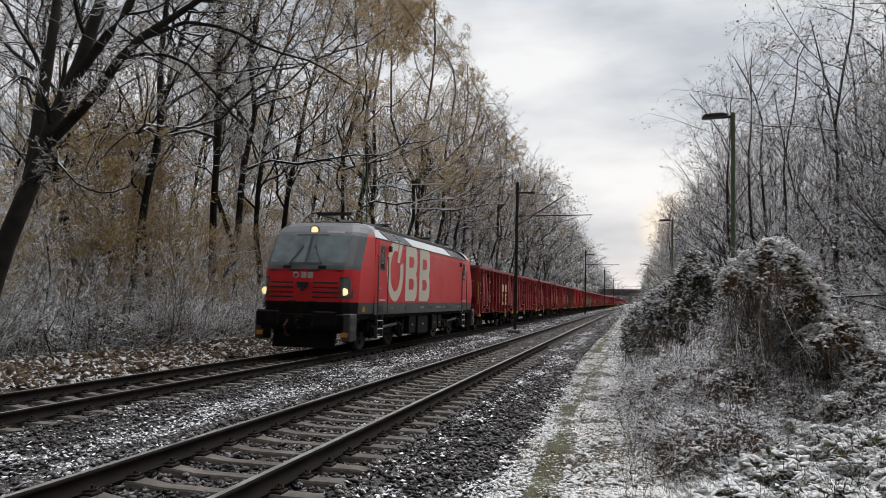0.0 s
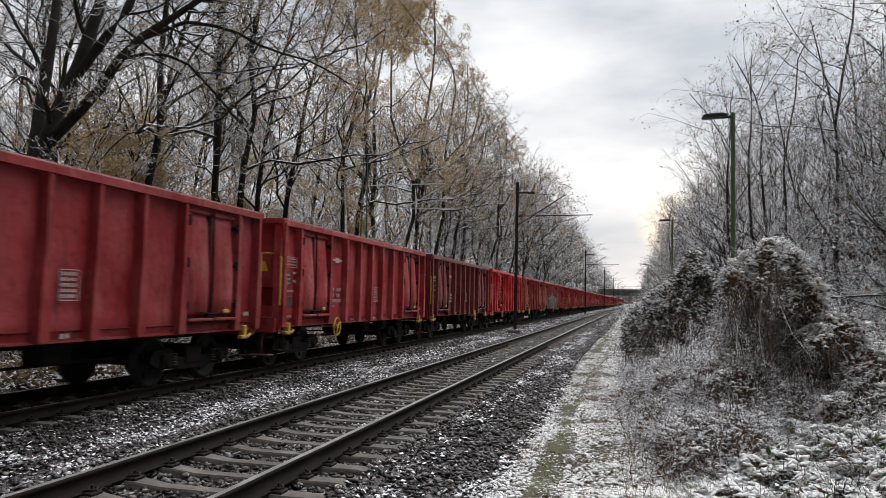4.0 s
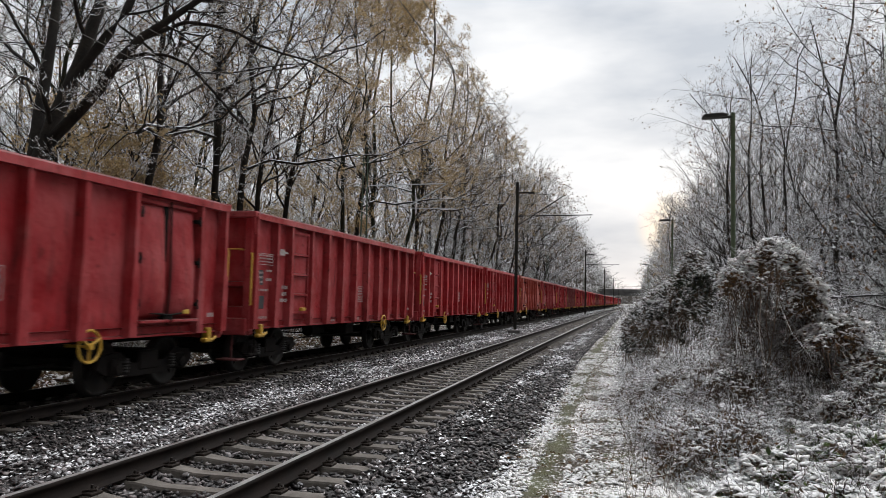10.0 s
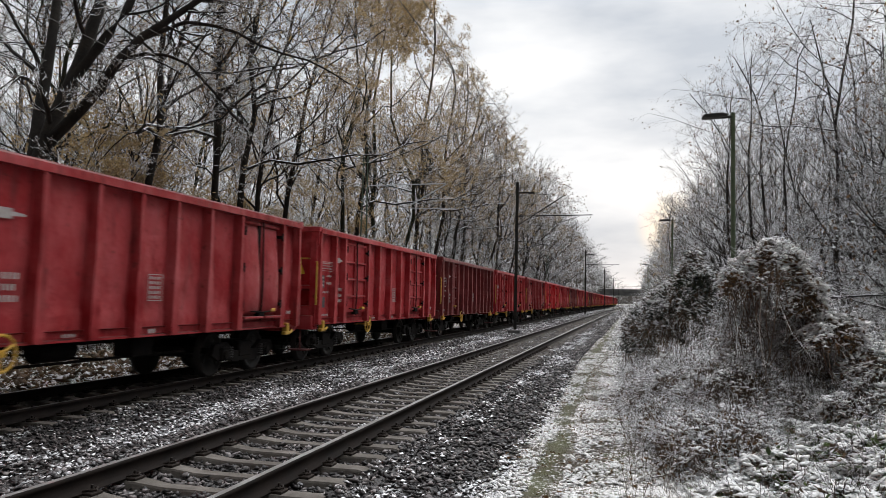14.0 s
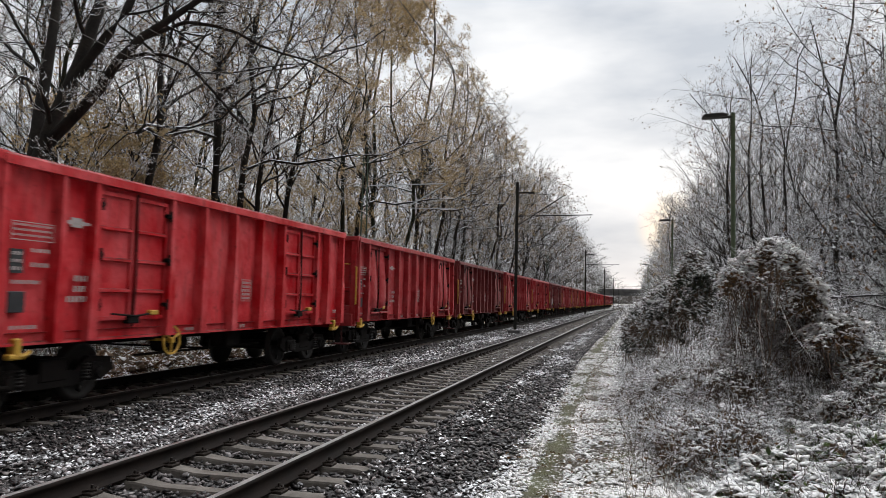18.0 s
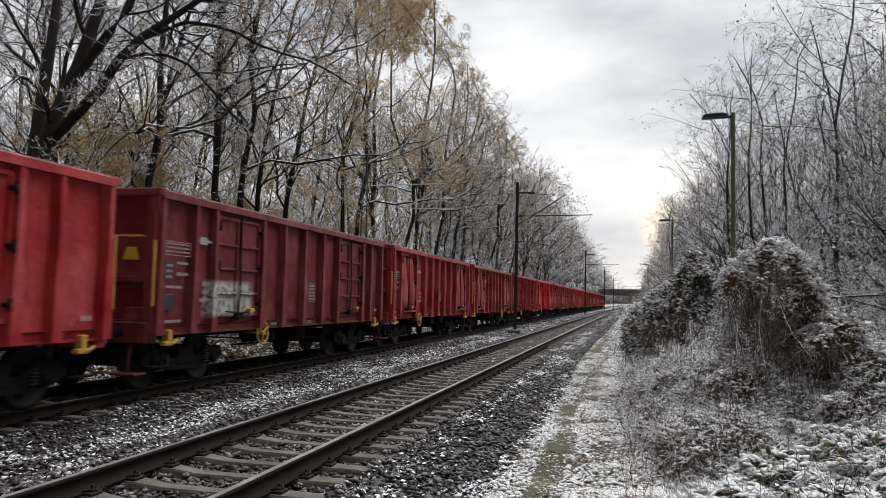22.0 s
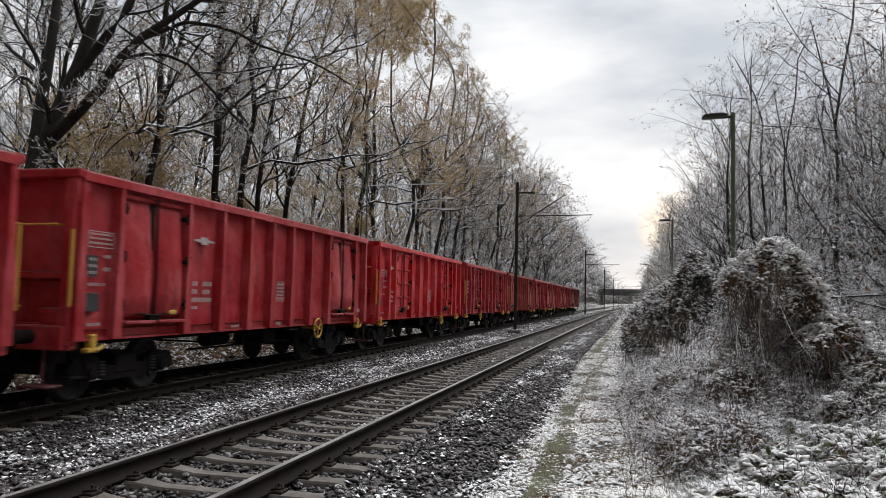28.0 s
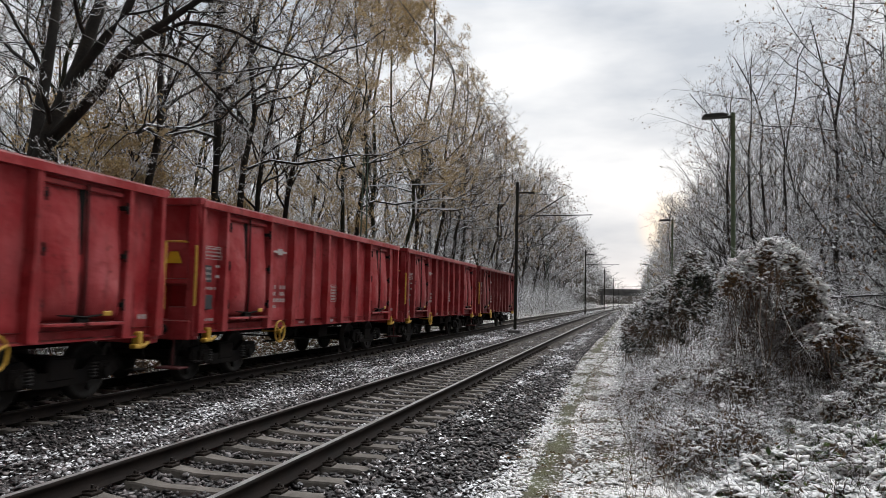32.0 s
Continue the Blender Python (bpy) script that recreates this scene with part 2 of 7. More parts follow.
def ground_material():
    """Leaf litter, dead grass and soil under broken thin snow; a trodden mossy strip on the path."""
    m, nt, bsdf, geo, tc = start_material("snowy_ground")
    pos = geo.outputs["Position"]
    n1, n2 = noise_node(nt, 1.1, 6, pos, 0.7), noise_node(nt, 19, 4, pos, 0.75)
    col = mix_node(nt, (0.028, 0.021, 0.015), (0.085, 0.060, 0.036), ramp_node(nt, n2, 0.3, 0.7))
    col = mix_node(nt, col, (0.07, 0.085, 0.030), ramp_node(nt, noise_node(nt, 2.2, 4, pos), 0.5, 0.65))
    xyz = nt.nodes.new("ShaderNodeSeparateXYZ")
    nt.links.new(pos, xyz.inputs[0])
    wob = math_node(nt, "ADD", xyz.outputs["X"], ramp_node(nt, noise_node(nt, 0.5, 2, pos), 0.3, 0.7, -0.06, 0.06))
    wob = math_node(nt, "ADD", wob, ramp_node(nt, xyz.outputs["Y"], 8.0, 26.0, 0.0, 0.36))
    moss = ramp_node(nt, math_node(nt, "ABSOLUTE", math_node(nt, "ADD", wob, 0.92), 0.0), 0.04, 0.20, 1.0, 0.0)
    moss = math_node(nt, "MULTIPLY", moss, ramp_node(nt, noise_node(nt, 2.6, 4, pos, 0.7), 0.36, 0.52, 0.25, 1.0))
    col = mix_node(nt, col, (0.075, 0.076, 0.026), math_node(nt, "MULTIPLY", moss, 0.8))
    near = math_node(nt, "ADD", ramp_node(nt, xyz.outputs["X"], -12.0, -2.0, -0.022, -0.004), ramp_node(nt, xyz.outputs["X"], -0.1, 0.6, 0.0, 0.04))
    total = math_node(nt, "ADD", math_node(nt, "ADD", math_node(nt, "MULTIPLY", n1, 0.45), math_node(nt, "MULTIPLY", n2, 0.55)), near)
    total = math_node(nt, "SUBTRACT", total, math_node(nt, "MULTIPLY", moss, 0.085))
    cover = ramp_node(nt, total, 0.49, 0.53)
    col = mix_node(nt, col, (0.85, 0.82, 0.80), cover)
    nt.links.new(col, bsdf.inputs["Base Color"])
    bsdf.inputs["Roughness"].default_value = 0.85
    add_bump(nt, bsdf, n2, 0.8, 0.05)
    return m


GROUND = ground_material()

# ---- building helpers ----


class Shape:
    """Vertices and faces of one mesh, gathered piece by piece."""

    def __init__(self):
        self.v, self.f = [], []

    def add(self, verts, faces):
        n = len(self.v)
        self.v.extend(verts)
        self.f.extend([tuple(i + n for i in f) for f in faces])
        return self

    def box(self, x0, x1, y0, y1, z0, z1, taper=0.0):
        t = taper
        return self.add([(x0, y0, z0), (x1, y0, z0), (x1, y1, z0), (x0, y1, z0), (x0 + t, y0 + t, z1), (x1 - t, y0 + t, z1), (x1 - t, y1 - t, z1), (x0 + t, y1 - t, z1)],
                        [(3, 2, 1, 0), (4, 5, 6, 7), (0, 1, 5, 4), (1, 2, 6, 5), (2, 3, 7, 6), (3, 0, 4, 7)])

    def soft_box(self, x0, x1, y0, y1, z0, z1, r=0.01):
        """A box with all its edges chamfered by r."""
        v, f = [], []
        ids = {}
        for i, sx in enumerate((x0, x1)):
            for j, sy in enumerate((y0, y1)):
                for k, sz in enumerate((z0, z1)):
                    dx, dy, dz = (r if i == 0 else -r), (r if j == 0 else -r), (r if k == 0 else -r)
                    for a, p in enumerate(((sx, sy + dy, sz + dz), (sx + dx, sy, sz + dz), (sx + dx, sy + dy, sz))):
                        ids[i, j, k, a] = len(v)
                        v.append(p)
        for i in (0, 1):
            q = [ids[i, j, k, 0] for j, k in ((0, 0), (1, 0), (1, 1), (0, 1))]
            f.append(tuple(q if i else q[::-1]))
            q = [ids[j, i, k, 1] for j, k in ((0, 0), (1, 0), (1, 1), (0, 1))]
            f.append(tuple(q[::-1] if i else q))
            q = [ids[j, k, i, 2] for j, k in ((0, 0), (1, 0), (1, 1), (0, 1))]
            f.append(tuple(q if i else q[::-1]))
        for a in (0, 1):
            for b in (0, 1):
                f.append((ids[a, b, 0, 0], ids[a, b, 1, 0], ids[a, b, 1, 1], ids[a, b, 0, 1]))
                f.append((ids[a, 0, b, 0], ids[a, 1, b, 0], ids[a, 1, b, 2], ids[a, 0, b, 2]))
                f.append((ids[0, a, b, 1], ids[1, a, b, 1], ids[1, a, b, 2], ids[0, a, b, 2]))
                for c in (0, 1):
                    f.append((ids[a, b, c, 0], ids[a, b, c, 1], ids[a, b, c, 2]))
        return self.add(v, f)

    def prism(self, outline, axis, lo, hi):
        """A closed outline of (u, v) points pushed along an axis from lo to hi."""
        n = len(outline)

        def place(u, v, w):
            return {"x": (w, u, v), "y": (u, w, v), "z": (u, v, w)}[axis]
        v = [place(u, w, lo) for u, w in outline] + [place(u, w, hi) for u, w in outline]
        f = [tuple(range(n))[::-1], tuple(range(n, 2 * n))] + [(i, (i + 1) % n, n + (i + 1) % n, n + i) for i in range(n)]
        return self.add(v, f)

    def tube(self, pts, radii, n=8, caps=True):
        pts = [Vector(p) for p in pts]
        if not hasattr(radii, "__len__"):
            radii = [radii] * len(pts)
        v, f = [], []
        for i, p in enumerate(pts):
            d = (pts[min(i + 1, len(pts) - 1)] - pts[max(i - 1, 0)]).normalized()
            side = d.cross(Vector((0, 0, 1)) if abs(d.z) < 0.95 else Vector((1, 0, 0))).normalized()
            up = side.cross(d)
            for k in range(n):
                a = 2 * math.pi * k / n
                v.append(tuple(p + (side * math.cos(a) + up * math.sin(a)) * radii[i]))
        for i in range(len(pts) - 1):
            for k in range(n):
                f.append((i * n + k, i * n + (k + 1) % n, (i + 1) * n + (k + 1) % n, (i + 1) * n + k))
        if caps:
            f += [tuple(range(n))[::-1], tuple(range((len(pts) - 1) * n, len(pts) * n))]
        return self.add(v, f)

    def lathe(self, profile, axis, centre, n=20):
        """A profile of (distance along the axis, radius) turned round the axis."""
        v, f = [], []
        for w, r in profile:
            for k in range(n):
                a = 2 * math.pi * k / n
                u, t = r * math.cos(a), r * math.sin(a)
                p = {"x": (w, u, t), "y": (u, w, t), "z": (u, t, w)}[axis]
                v.append(tuple(c + q for c, q in zip(centre, p)))
        for i in range(len(profile) - 1):
            for k in range(n):
                f.append((i * n + k, i * n + (k + 1) % n, (i + 1) * n + (k + 1) % n, (i + 1) * n + k))
        f += [tuple(range(n)), tuple(range((len(profile) - 1) * n, len(profile) * n))]
        return self.add(v, f)

    def ring(self, centre, axis, big, small, n=20, m=6):
        v, f = [], []
        for i in range(n):
            a = 2 * math.pi * i / n
            for j in range(m):
                b = 2 * math.pi * j / m
                r = big + small * math.cos(b)
                u, t, w = r * math.cos(a), r * math.sin(a), small * math.sin(b)
                p = {"x": (w, u, t), "y": (u, w, t), "z": (u, t, w)}[axis]
                v.append(tuple(c + q for c, q in zip(centre, p)))
        for i in range(n):
            for j in range(m):
                f.append((i * m + j, i * m + (j + 1) % m, ((i + 1) % n) * m + (j + 1) % m, ((i + 1) % n) * m + j))
        return self.add(v, f)

    def mesh(self, name, material, smooth=False):
        me = bpy.data.meshes.new(name)
        me.from_pydata(self.v, [], self.f)
        bm = bmesh.new()
        bm.from_mesh(me)
        bmesh.ops.recalc_face_normals(bm, faces=bm.faces)
        bm.to_mesh(me)
        bm.free()
        me.materials.append(material)
        if smooth:
            for poly in me.polygons:
                poly.use_smooth = True
        me.update()
        return me


def part(name, shape, material, parent, label="", smooth=False):
    me = shape if isinstance(shape, bpy.types.Mesh) else shape.mesh(name, material, smooth)
    ob = new(name, me)
    ob.parent = parent
    if label:
        tagged(ob, label)
    return ob


def soup(name, verts, faces, material, smooth=False):
    """A mesh from large arrays; faces: one array, or several with different numbers of corners."""
    verts = np.asarray(verts, np.float32)
    groups = [np.asarray(f, np.int32) for f in (faces if isinstance(faces, list) and isinstance(faces[0], np.ndarray) else [faces])]
    corners = np.concatenate([g.ravel() for g in groups])
    sizes = np.concatenate([np.full(len(g), g.shape[1], np.int32) for g in groups])
    me = bpy.data.meshes.new(name)
    me.vertices.add(len(verts))
    me.vertices.foreach_set("co", verts.ravel())
    me.loops.add(len(corners))
    me.loops.foreach_set("vertex_index", corners)
    me.polygons.add(len(sizes))
    me.polygons.foreach_set("loop_start", (np.cumsum(sizes) - sizes).astype(np.int32))
    me.update(calc_edges=True)
    me.materials.append(material)
    if smooth:
        me.polygons.foreach_set("use_smooth", np.ones(len(sizes), bool))
    return me


# ---- the line: both tracks bend gently to the east ----
NEAR_X, FAR_X, FAR_Z = -3.975, -9.272, -0.12
BEND, BEND_END = 3.177e-5, 164.0
GAUGE_HALF = 0.755


def bend(y):
    m = min(max(y, 0.0), BEND_END)
    return BEND * m * m + 2 * BEND * m * (max(y, 0.0) - m)


def heading(y):
    return 2 * BEND * min(max(y, 0.0), BEND_END)

# ---- ground, ballast and tracks ----


def hill(x, y):
    """Height of the natural ground."""
    z = -0.36
    if -11.7 < x < -1.75:
        return -0.75
    if x < -12.0:
        z += 0.05 * min(-12.0 - x, 8.0) + 0.10 * noise.noise((x * 0.25, y * 0.25, 0))
    if x > 0.2:
        t = min((x - 0.2) / 3.0, 1.0)
        z += 0.25 * t * t * (3 - 2 * t) + 0.10 * noise.noise((x * 0.5, y * 0.4, 3)) * min(1, x - 0.2)
    return z + 0.03 * noise.noise((x * 1.3, y * 0.9, 7))


xs = [-3000, -800, -300, -120, -60, -40, -30, -24, -20, -18, -16, -15, -14, -13, -12.3, -11.8, -11.6, -10, -7, -4, -2.6, -1.8, -1.7, -1.45, -1.2, -0.8, -0.4, 0.0, 0.4, 0.8, 1.2, 1.6, 2.0, 2.5, 3, 3.5, 4, 5, 6, 8, 10, 14, 20, 30, 60, 120, 300, 800, 3000]
ys = [-300, -100, -40, -20, -10] + [-5 + i * 0.8 for i in range(70)] + [52 + i * 4 for i in range(25)] + [160, 200, 260, 330, 400, 500, 650, 900, 1500, 3000]
gv, gf = [], []
for y in ys:
    for x in xs:
        flat = abs(x) > 100 or abs(y) > 400
        xx = x + (bend(y) if abs(x) < 100 else 0)
        gv.append((xx, y, (-0.36 if flat else hill(x, y))))
for j in range(len(ys) - 1):
    for i in range(len(xs) - 1):
        a = j * len(xs) + i
        gf.append((a, a + 1, a + len(xs) + 1, a + len(xs)))
tagged(new("ground", soup("ground", gv, gf, GROUND, True)), "leaf litter and dead grass under thin broken snow", "ground", kind="structure")

# cross-section of the crushed stone bed
BED = [(-11.9, -0.50), (-11.2, -0.36), (-10.75, -0.33), (-10.55, -0.345), (-9.9, -0.40), (-9.3, -0.41), (-8.6, -0.40), (-8.0, -0.345), (-7.6, -0.33), (-7.1, -0.36), (-6.6, -0.37), (-6.1, -0.34), (-5.6, -0.25),
       (-5.30, -0.235), (-4.9, -0.262), (-4.0, -0.275), (-3.1, -0.262), (-2.65, -0.235), (-2.35, -0.25), (-2.0, -0.29), (-1.5, -0.335), (-1.05, -0.46)]


def toe(y):
    """How far the foot of the bed draws back from the path further along."""
    return -0.50 * min(max((y - 10) / 15, 0.0), 1.0)


bed_y = [-12 + i * 0.5 for i in range(140)] + [58 + i * 4 for i in range(30)] + [180 + i * 20 for i in range(25)]
bv, bf = [], []
for y in bed_y:
    for x, z in BED:
        edge = 0.12 * noise.noise((x, y * 0.6, 1)) if x in (-1.05, -1.5, -11.2, -11.9) else 0.0
        edge += toe(y) * {-1.05: 1.0, -1.5: 1.0, -2.0: 0.6, -2.35: 0.25}.get(x, 0.0)
        bv.append((x + bend(y) + edge, y, z + 0.018 * noise.noise((x * 3, y * 3, 5))))
n = len(BED)
for j in range(len(bed_y) - 1):
    for i in range(n - 1):
        bf.append((j * n + i, j * n + i + 1, (j + 1) * n + i + 1, (j + 1) * n + i))
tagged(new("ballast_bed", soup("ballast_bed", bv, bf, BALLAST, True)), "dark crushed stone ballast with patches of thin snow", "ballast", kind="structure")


def bed_height(x):
    return float(np.interp(x, [b[0] for b in BED], [b[1] for b in BED]))


# loose stones that can be told apart, near the camera
def stones(name, count, x0, x1, y0, y1, seed):
    rng = np.random.default_rng(seed)
    base = np.array([(1, 0, 0), (-1, 0, 0), (0, 1, 0), (0, -1, 0), (0, 0, 1), (0, 0, -1)], float)
    tri = np.array([(0, 2, 4), (2, 1, 4), (1, 3, 4), (3, 0, 4), (2, 0, 5), (1, 2, 5), (3, 1, 5), (0, 3, 5)])
    x = rng.uniform(x0, x1, count)
    y = y0 + (y1 - y0) * rng.uniform(0, 1, count) ** 1.5
    size = rng.uniform(0.016, 0.038, count) * (1 + 0.014 * y)
    if x1 > -2.0:
        x = x + np.where(x > -2.4, (x + 2.4) / 1.3, 0.0) * -0.50 * np.clip((y - 10) / 15, 0, 1)
    z = np.interp(x, [b[0] for b in BED], [b[1] for b in BED]) + size * rng.uniform(0.3, 0.95, count)
    v = base[None] * rng.uniform(0.6, 1.25, (count, 6, 1)) + rng.normal(0, 0.30, (count, 6, 3))
    v *= size[:, None, None] * np.array([1.45, 1.0, 0.7])
    a = rng.uniform(0, 6.28, count)
    c, s = np.cos(a)[:, None], np.sin(a)[:, None]
    vx, vy = v[..., 0] * c - v[..., 1] * s, v[..., 0] * s + v[..., 1] * c
    tilt = rng.normal(0, 0.5, count)[:, None]
    vz = v[..., 2] + vx * tilt * 0.5
    P = np.stack([vx + x[:, None] + 0.0, vy + y[:, None], vz + z[:, None]], -1).reshape(-1, 3)
    P[:, 0] += BEND * P[:, 1] ** 2
    F = (tri[None] + 6 * np.arange(count)[:, None, None]).reshape(-1, 3)
    tagged(new(name, soup(name, P, F, STONE)), "loose dark grey ballast stones dusted with snow", "ballast stones", kind="stuff")


stones("ballast_stones", 34000, -5.7, -1.15, 4.5, 44, 1)
stones("ballast_stones", 15000, -8.2, -5.5, 5.5, 58, 2)
stones("ballast_stones", 9000, -5.7, -0.95, 42, 170, 4)
stones("ballast_stones", 5000, -8.2, -5.5, 56, 170, 5)
stones("ballast_stones", 9000, -11.4, -8.2, 7, 42, 3)

# rails: a head, web and foot section carried along the line
SECTION = [(-0.075, -0.172), (0.075, -0.172), (0.075, -0.160), (0.012, -0.142), (0.0085, -0.055), (0.036, -0.036), (0.036, -0.012), (0.028, -0.002), (-0.028, -0.002), (-0.036, -0.012), (-0.036, -0.036), (-0.0085, -0.055), (-0.012, -0.142), (-0.075, -0.160)]
rail_y = [-14 + i * 2 for i in range(40)] + [66 + i * 8 for i in range(14)] + [190 + i * 30 for i in range(16)]


def rail(x0, z0, label):
    v, f = [], []
    m = len(SECTION)
    for y in rail_y:
        v += [(x0 + bend(y) + u, y, z0 + w) for u, w in SECTION]
    for j in range(len(rail_y) - 1):
        for i in range(m):
            k = (i + 1) % m
            f.append((j * m + i, j * m + k, (j + 1) * m + k, (j + 1) * m + i))
    ob = tagged(new("rail", soup("rail", v, f, RAIL_SIDE)), label, "rail", "rails", "structure")
    hv, hf = [], []
    for y in rail_y:
        hv += [(x0 + bend(y) - 0.030, y, z0 + 0.0), (x0 + bend(y) + 0.030, y, z0 + 0.0)]
    hf = [(2 * j, 2 * j + 1, 2 * j + 3, 2 * j + 2) for j in range(len(rail_y) - 1)]
    part("running_surface", soup("running_surface", hv, hf, RAIL_HEAD), None, ob, "dull worn steel running surface")


for x0, z0 in ((NEAR_X, 0.0), (FAR_X, FAR_Z)):
    for side in (-1, 1):
        rail(x0 + side * GAUGE_HALF, z0, "brown rusty steel rail on concrete sleepers")


def sleeper_mesh():
    """A prestressed concrete sleeper: high rail seats, waisted middle, bevelled ends."""
    st = [(-1.30, 0.10, 0.075, -0.02), (-1.24, 0.14, 0.095, 0.0), (-0.92, 0.15, 0.095, 0.0), (-0.58, 0.15, 0.095, 0.0), (-0.30, 0.12, 0.075, -0.03), (0.30, 0.12, 0.075, -0.03), (0.58, 0.15, 0.095, 0.0), (0.92, 0.15, 0.095, 0.0), (1.24, 0.14, 0.095, 0.0), (1.30, 0.10, 0.075, -0.02)]
    v, f = [], []
    for x, wb, wt, top in st:
        v += [(x, -wb, -0.20), (x, wb, -0.20), (x, wt + 0.01, top - 0.02), (x, wt, top), (x, -wt, top), (x, -wt - 0.01, top - 0.02)]
    for j in range(len(st) - 1):
        for i in range(6):
            k = (i + 1) % 6
            f.append((j * 6 + i, j * 6 + k, (j + 1) * 6 + k, (j + 1) * 6 + i))
    f += [tuple(range(6))[::-1], tuple(range(54, 60))]
    s = Shape()
    s.add(v, f)
    return s


def clip_shape():
    """Rail fastening: base plate, bent clip and bolt on one side of the rail."""
    s = Shape()
    s.soft_box(0.075, 0.175, -0.075, 0.075, 0.0, 0.028, 0.006)
    s.tube([(0.06, -0.05, 0.03), (0.13, -0.055, 0.05), (0.16, 0.0, 0.045), (0.13, 0.055, 0.05), (0.06, 0.05, 0.03)], 0.011, 6)
    s.lathe([(0.028, 0.022), (0.055, 0.022), (0.055, 0.014), (0.085, 0.014)], "z", (0.115, 0, 0), 6)
    return s


SLEEPER = sleeper_mesh().mesh("sleeper", CONCRETE)
CLIP_MESH = clip_shape().mesh("rail_clip", CLIP)
far_s, far_c = Shape(), Shape()
for x0, z0, first, near_n, label in ((NEAR_X, -0.172, 7.115 - 34 * 0.6, 122, "nearer track"), (FAR_X, FAR_Z - 0.172, 0.4 - 22 * 0.6, 82, "farther track")):
    track = tagged(new("sleepers"), "row of weathered concrete sleepers with rail clips, " + label, "sleepers", "sleeper rows", "structure")
    for i in range(442):
        y = first + 0.6 * i
        m = Matrix.Translation((x0 + bend(y), y, z0 - 0.012)) @ Matrix.Rotation(-heading(y), 4, "Z")
        if i < near_n:
            s = part("sleeper", SLEEPER, None, track)
            s.matrix_basis = m
        else:
            far_s.add([tuple(m @ Vector(p)) for p in ((-1.3, -0.1, -0.02), (1.3, -0.1, -0.02), (1.3, 0.1, -0.02), (-1.3, 0.1, -0.02), (-1.3, -0.13, -0.2), (1.3, -0.13, -0.2), (1.3, 0.13, -0.2), (-1.3, 0.13, -0.2))],
                      [(0, 1, 2, 3), (0, 4, 5, 1), (2, 6, 7, 3), (1, 5, 6, 2), (0, 3, 7, 4)])
        if 20 < i < 72:
            for rx in (-GAUGE_HALF, GAUGE_HALF):
                for turn in (0, 180):
                    c = part("rail_clip", CLIP_MESH, None, track)
                    c.matrix_basis = m @ pose(rx, 0, 0.0, 0, 0, turn)
tagged(new("far_sleepers", far_s.mesh("far_sleepers", CONCRETE)), "concrete sleepers of both tracks further along the line", "sleepers", kind="stuff")

# ---- overhead line, lamps, bridge ----


def catenary_mast(y, x, top, arm_tip):
    """A solid dark mast between the tracks, with a cantilever over the nearer track."""
    x = x + bend(y)
    ob = tagged(new("catenary_mast"), "slim dark steel overhead line mast with a cantilever arm", "line mast", "overhead line masts")
    ob.matrix_basis = pose(x, y, 0)
    part("post", Shape().prism([(-0.08, -0.07), (0.08, -0.07), (0.08, -0.055), (0.015, -0.045), (0.015, 0.045), (0.08, 0.055), (0.08, 0.07), (-0.08, 0.07), (-0.08, 0.055), (-0.015, 0.045), (-0.015, -0.045), (-0.08, -0.055)], "z", -0.1, top), MAST_DARK, ob)
    part("foundation", Shape().soft_box(-0.35, 0.35, -0.35, 0.35, -0.7, -0.12, 0.04), BRIDGE, ob, "concrete foundation block")
    reach = arm_tip - x
    part("top_tube", Shape().tube([(0.1, 0, 6.52), (reach, 0, 6.58)], 0.028), MAST_DARK, ob)
    part("stay_tube", Shape().tube([(0.1, 0, 6.0), (reach - 1.55, 0, 7.75)], 0.032), MAST_DARK, ob)
    part("tie_rod", Shape().tube([(0.1, 0, 7.9), (reach - 1.9, 0, 7.72)], 0.012, 6), MAST_DARK, ob)
    part("steady_arm", Shape().tube([(reach - 2.2, 0, 6.05), (reach - 1.2, 0, 6.35), (reach - 0.75, 0, 6.5)], 0.016, 6), MAST_DARK, ob)
    part("insulator", Shape().lathe([(0, 0.03), (0.04, 0.07), (0.08, 0.03), (0.12, 0.07), (0.16, 0.03), (0.2, 0.07), (0.24, 0.03)], "x", (0.12, 0, 6.53), 10), MAST_DARK, ob)
    part("bracket", Shape().soft_box(-0.13, 1.0, -0.04, 0.04, 7.86, 7.94, 0.01), MAST_DARK, ob)


for y, x in ((44.0, -6.52), (103.0, -6.1), (160.0, -5.9), (222.0, -6.0), (284.0, -6.0)):
    catenary_mast(y, x, 8.5, x + bend(y) + 4.35)


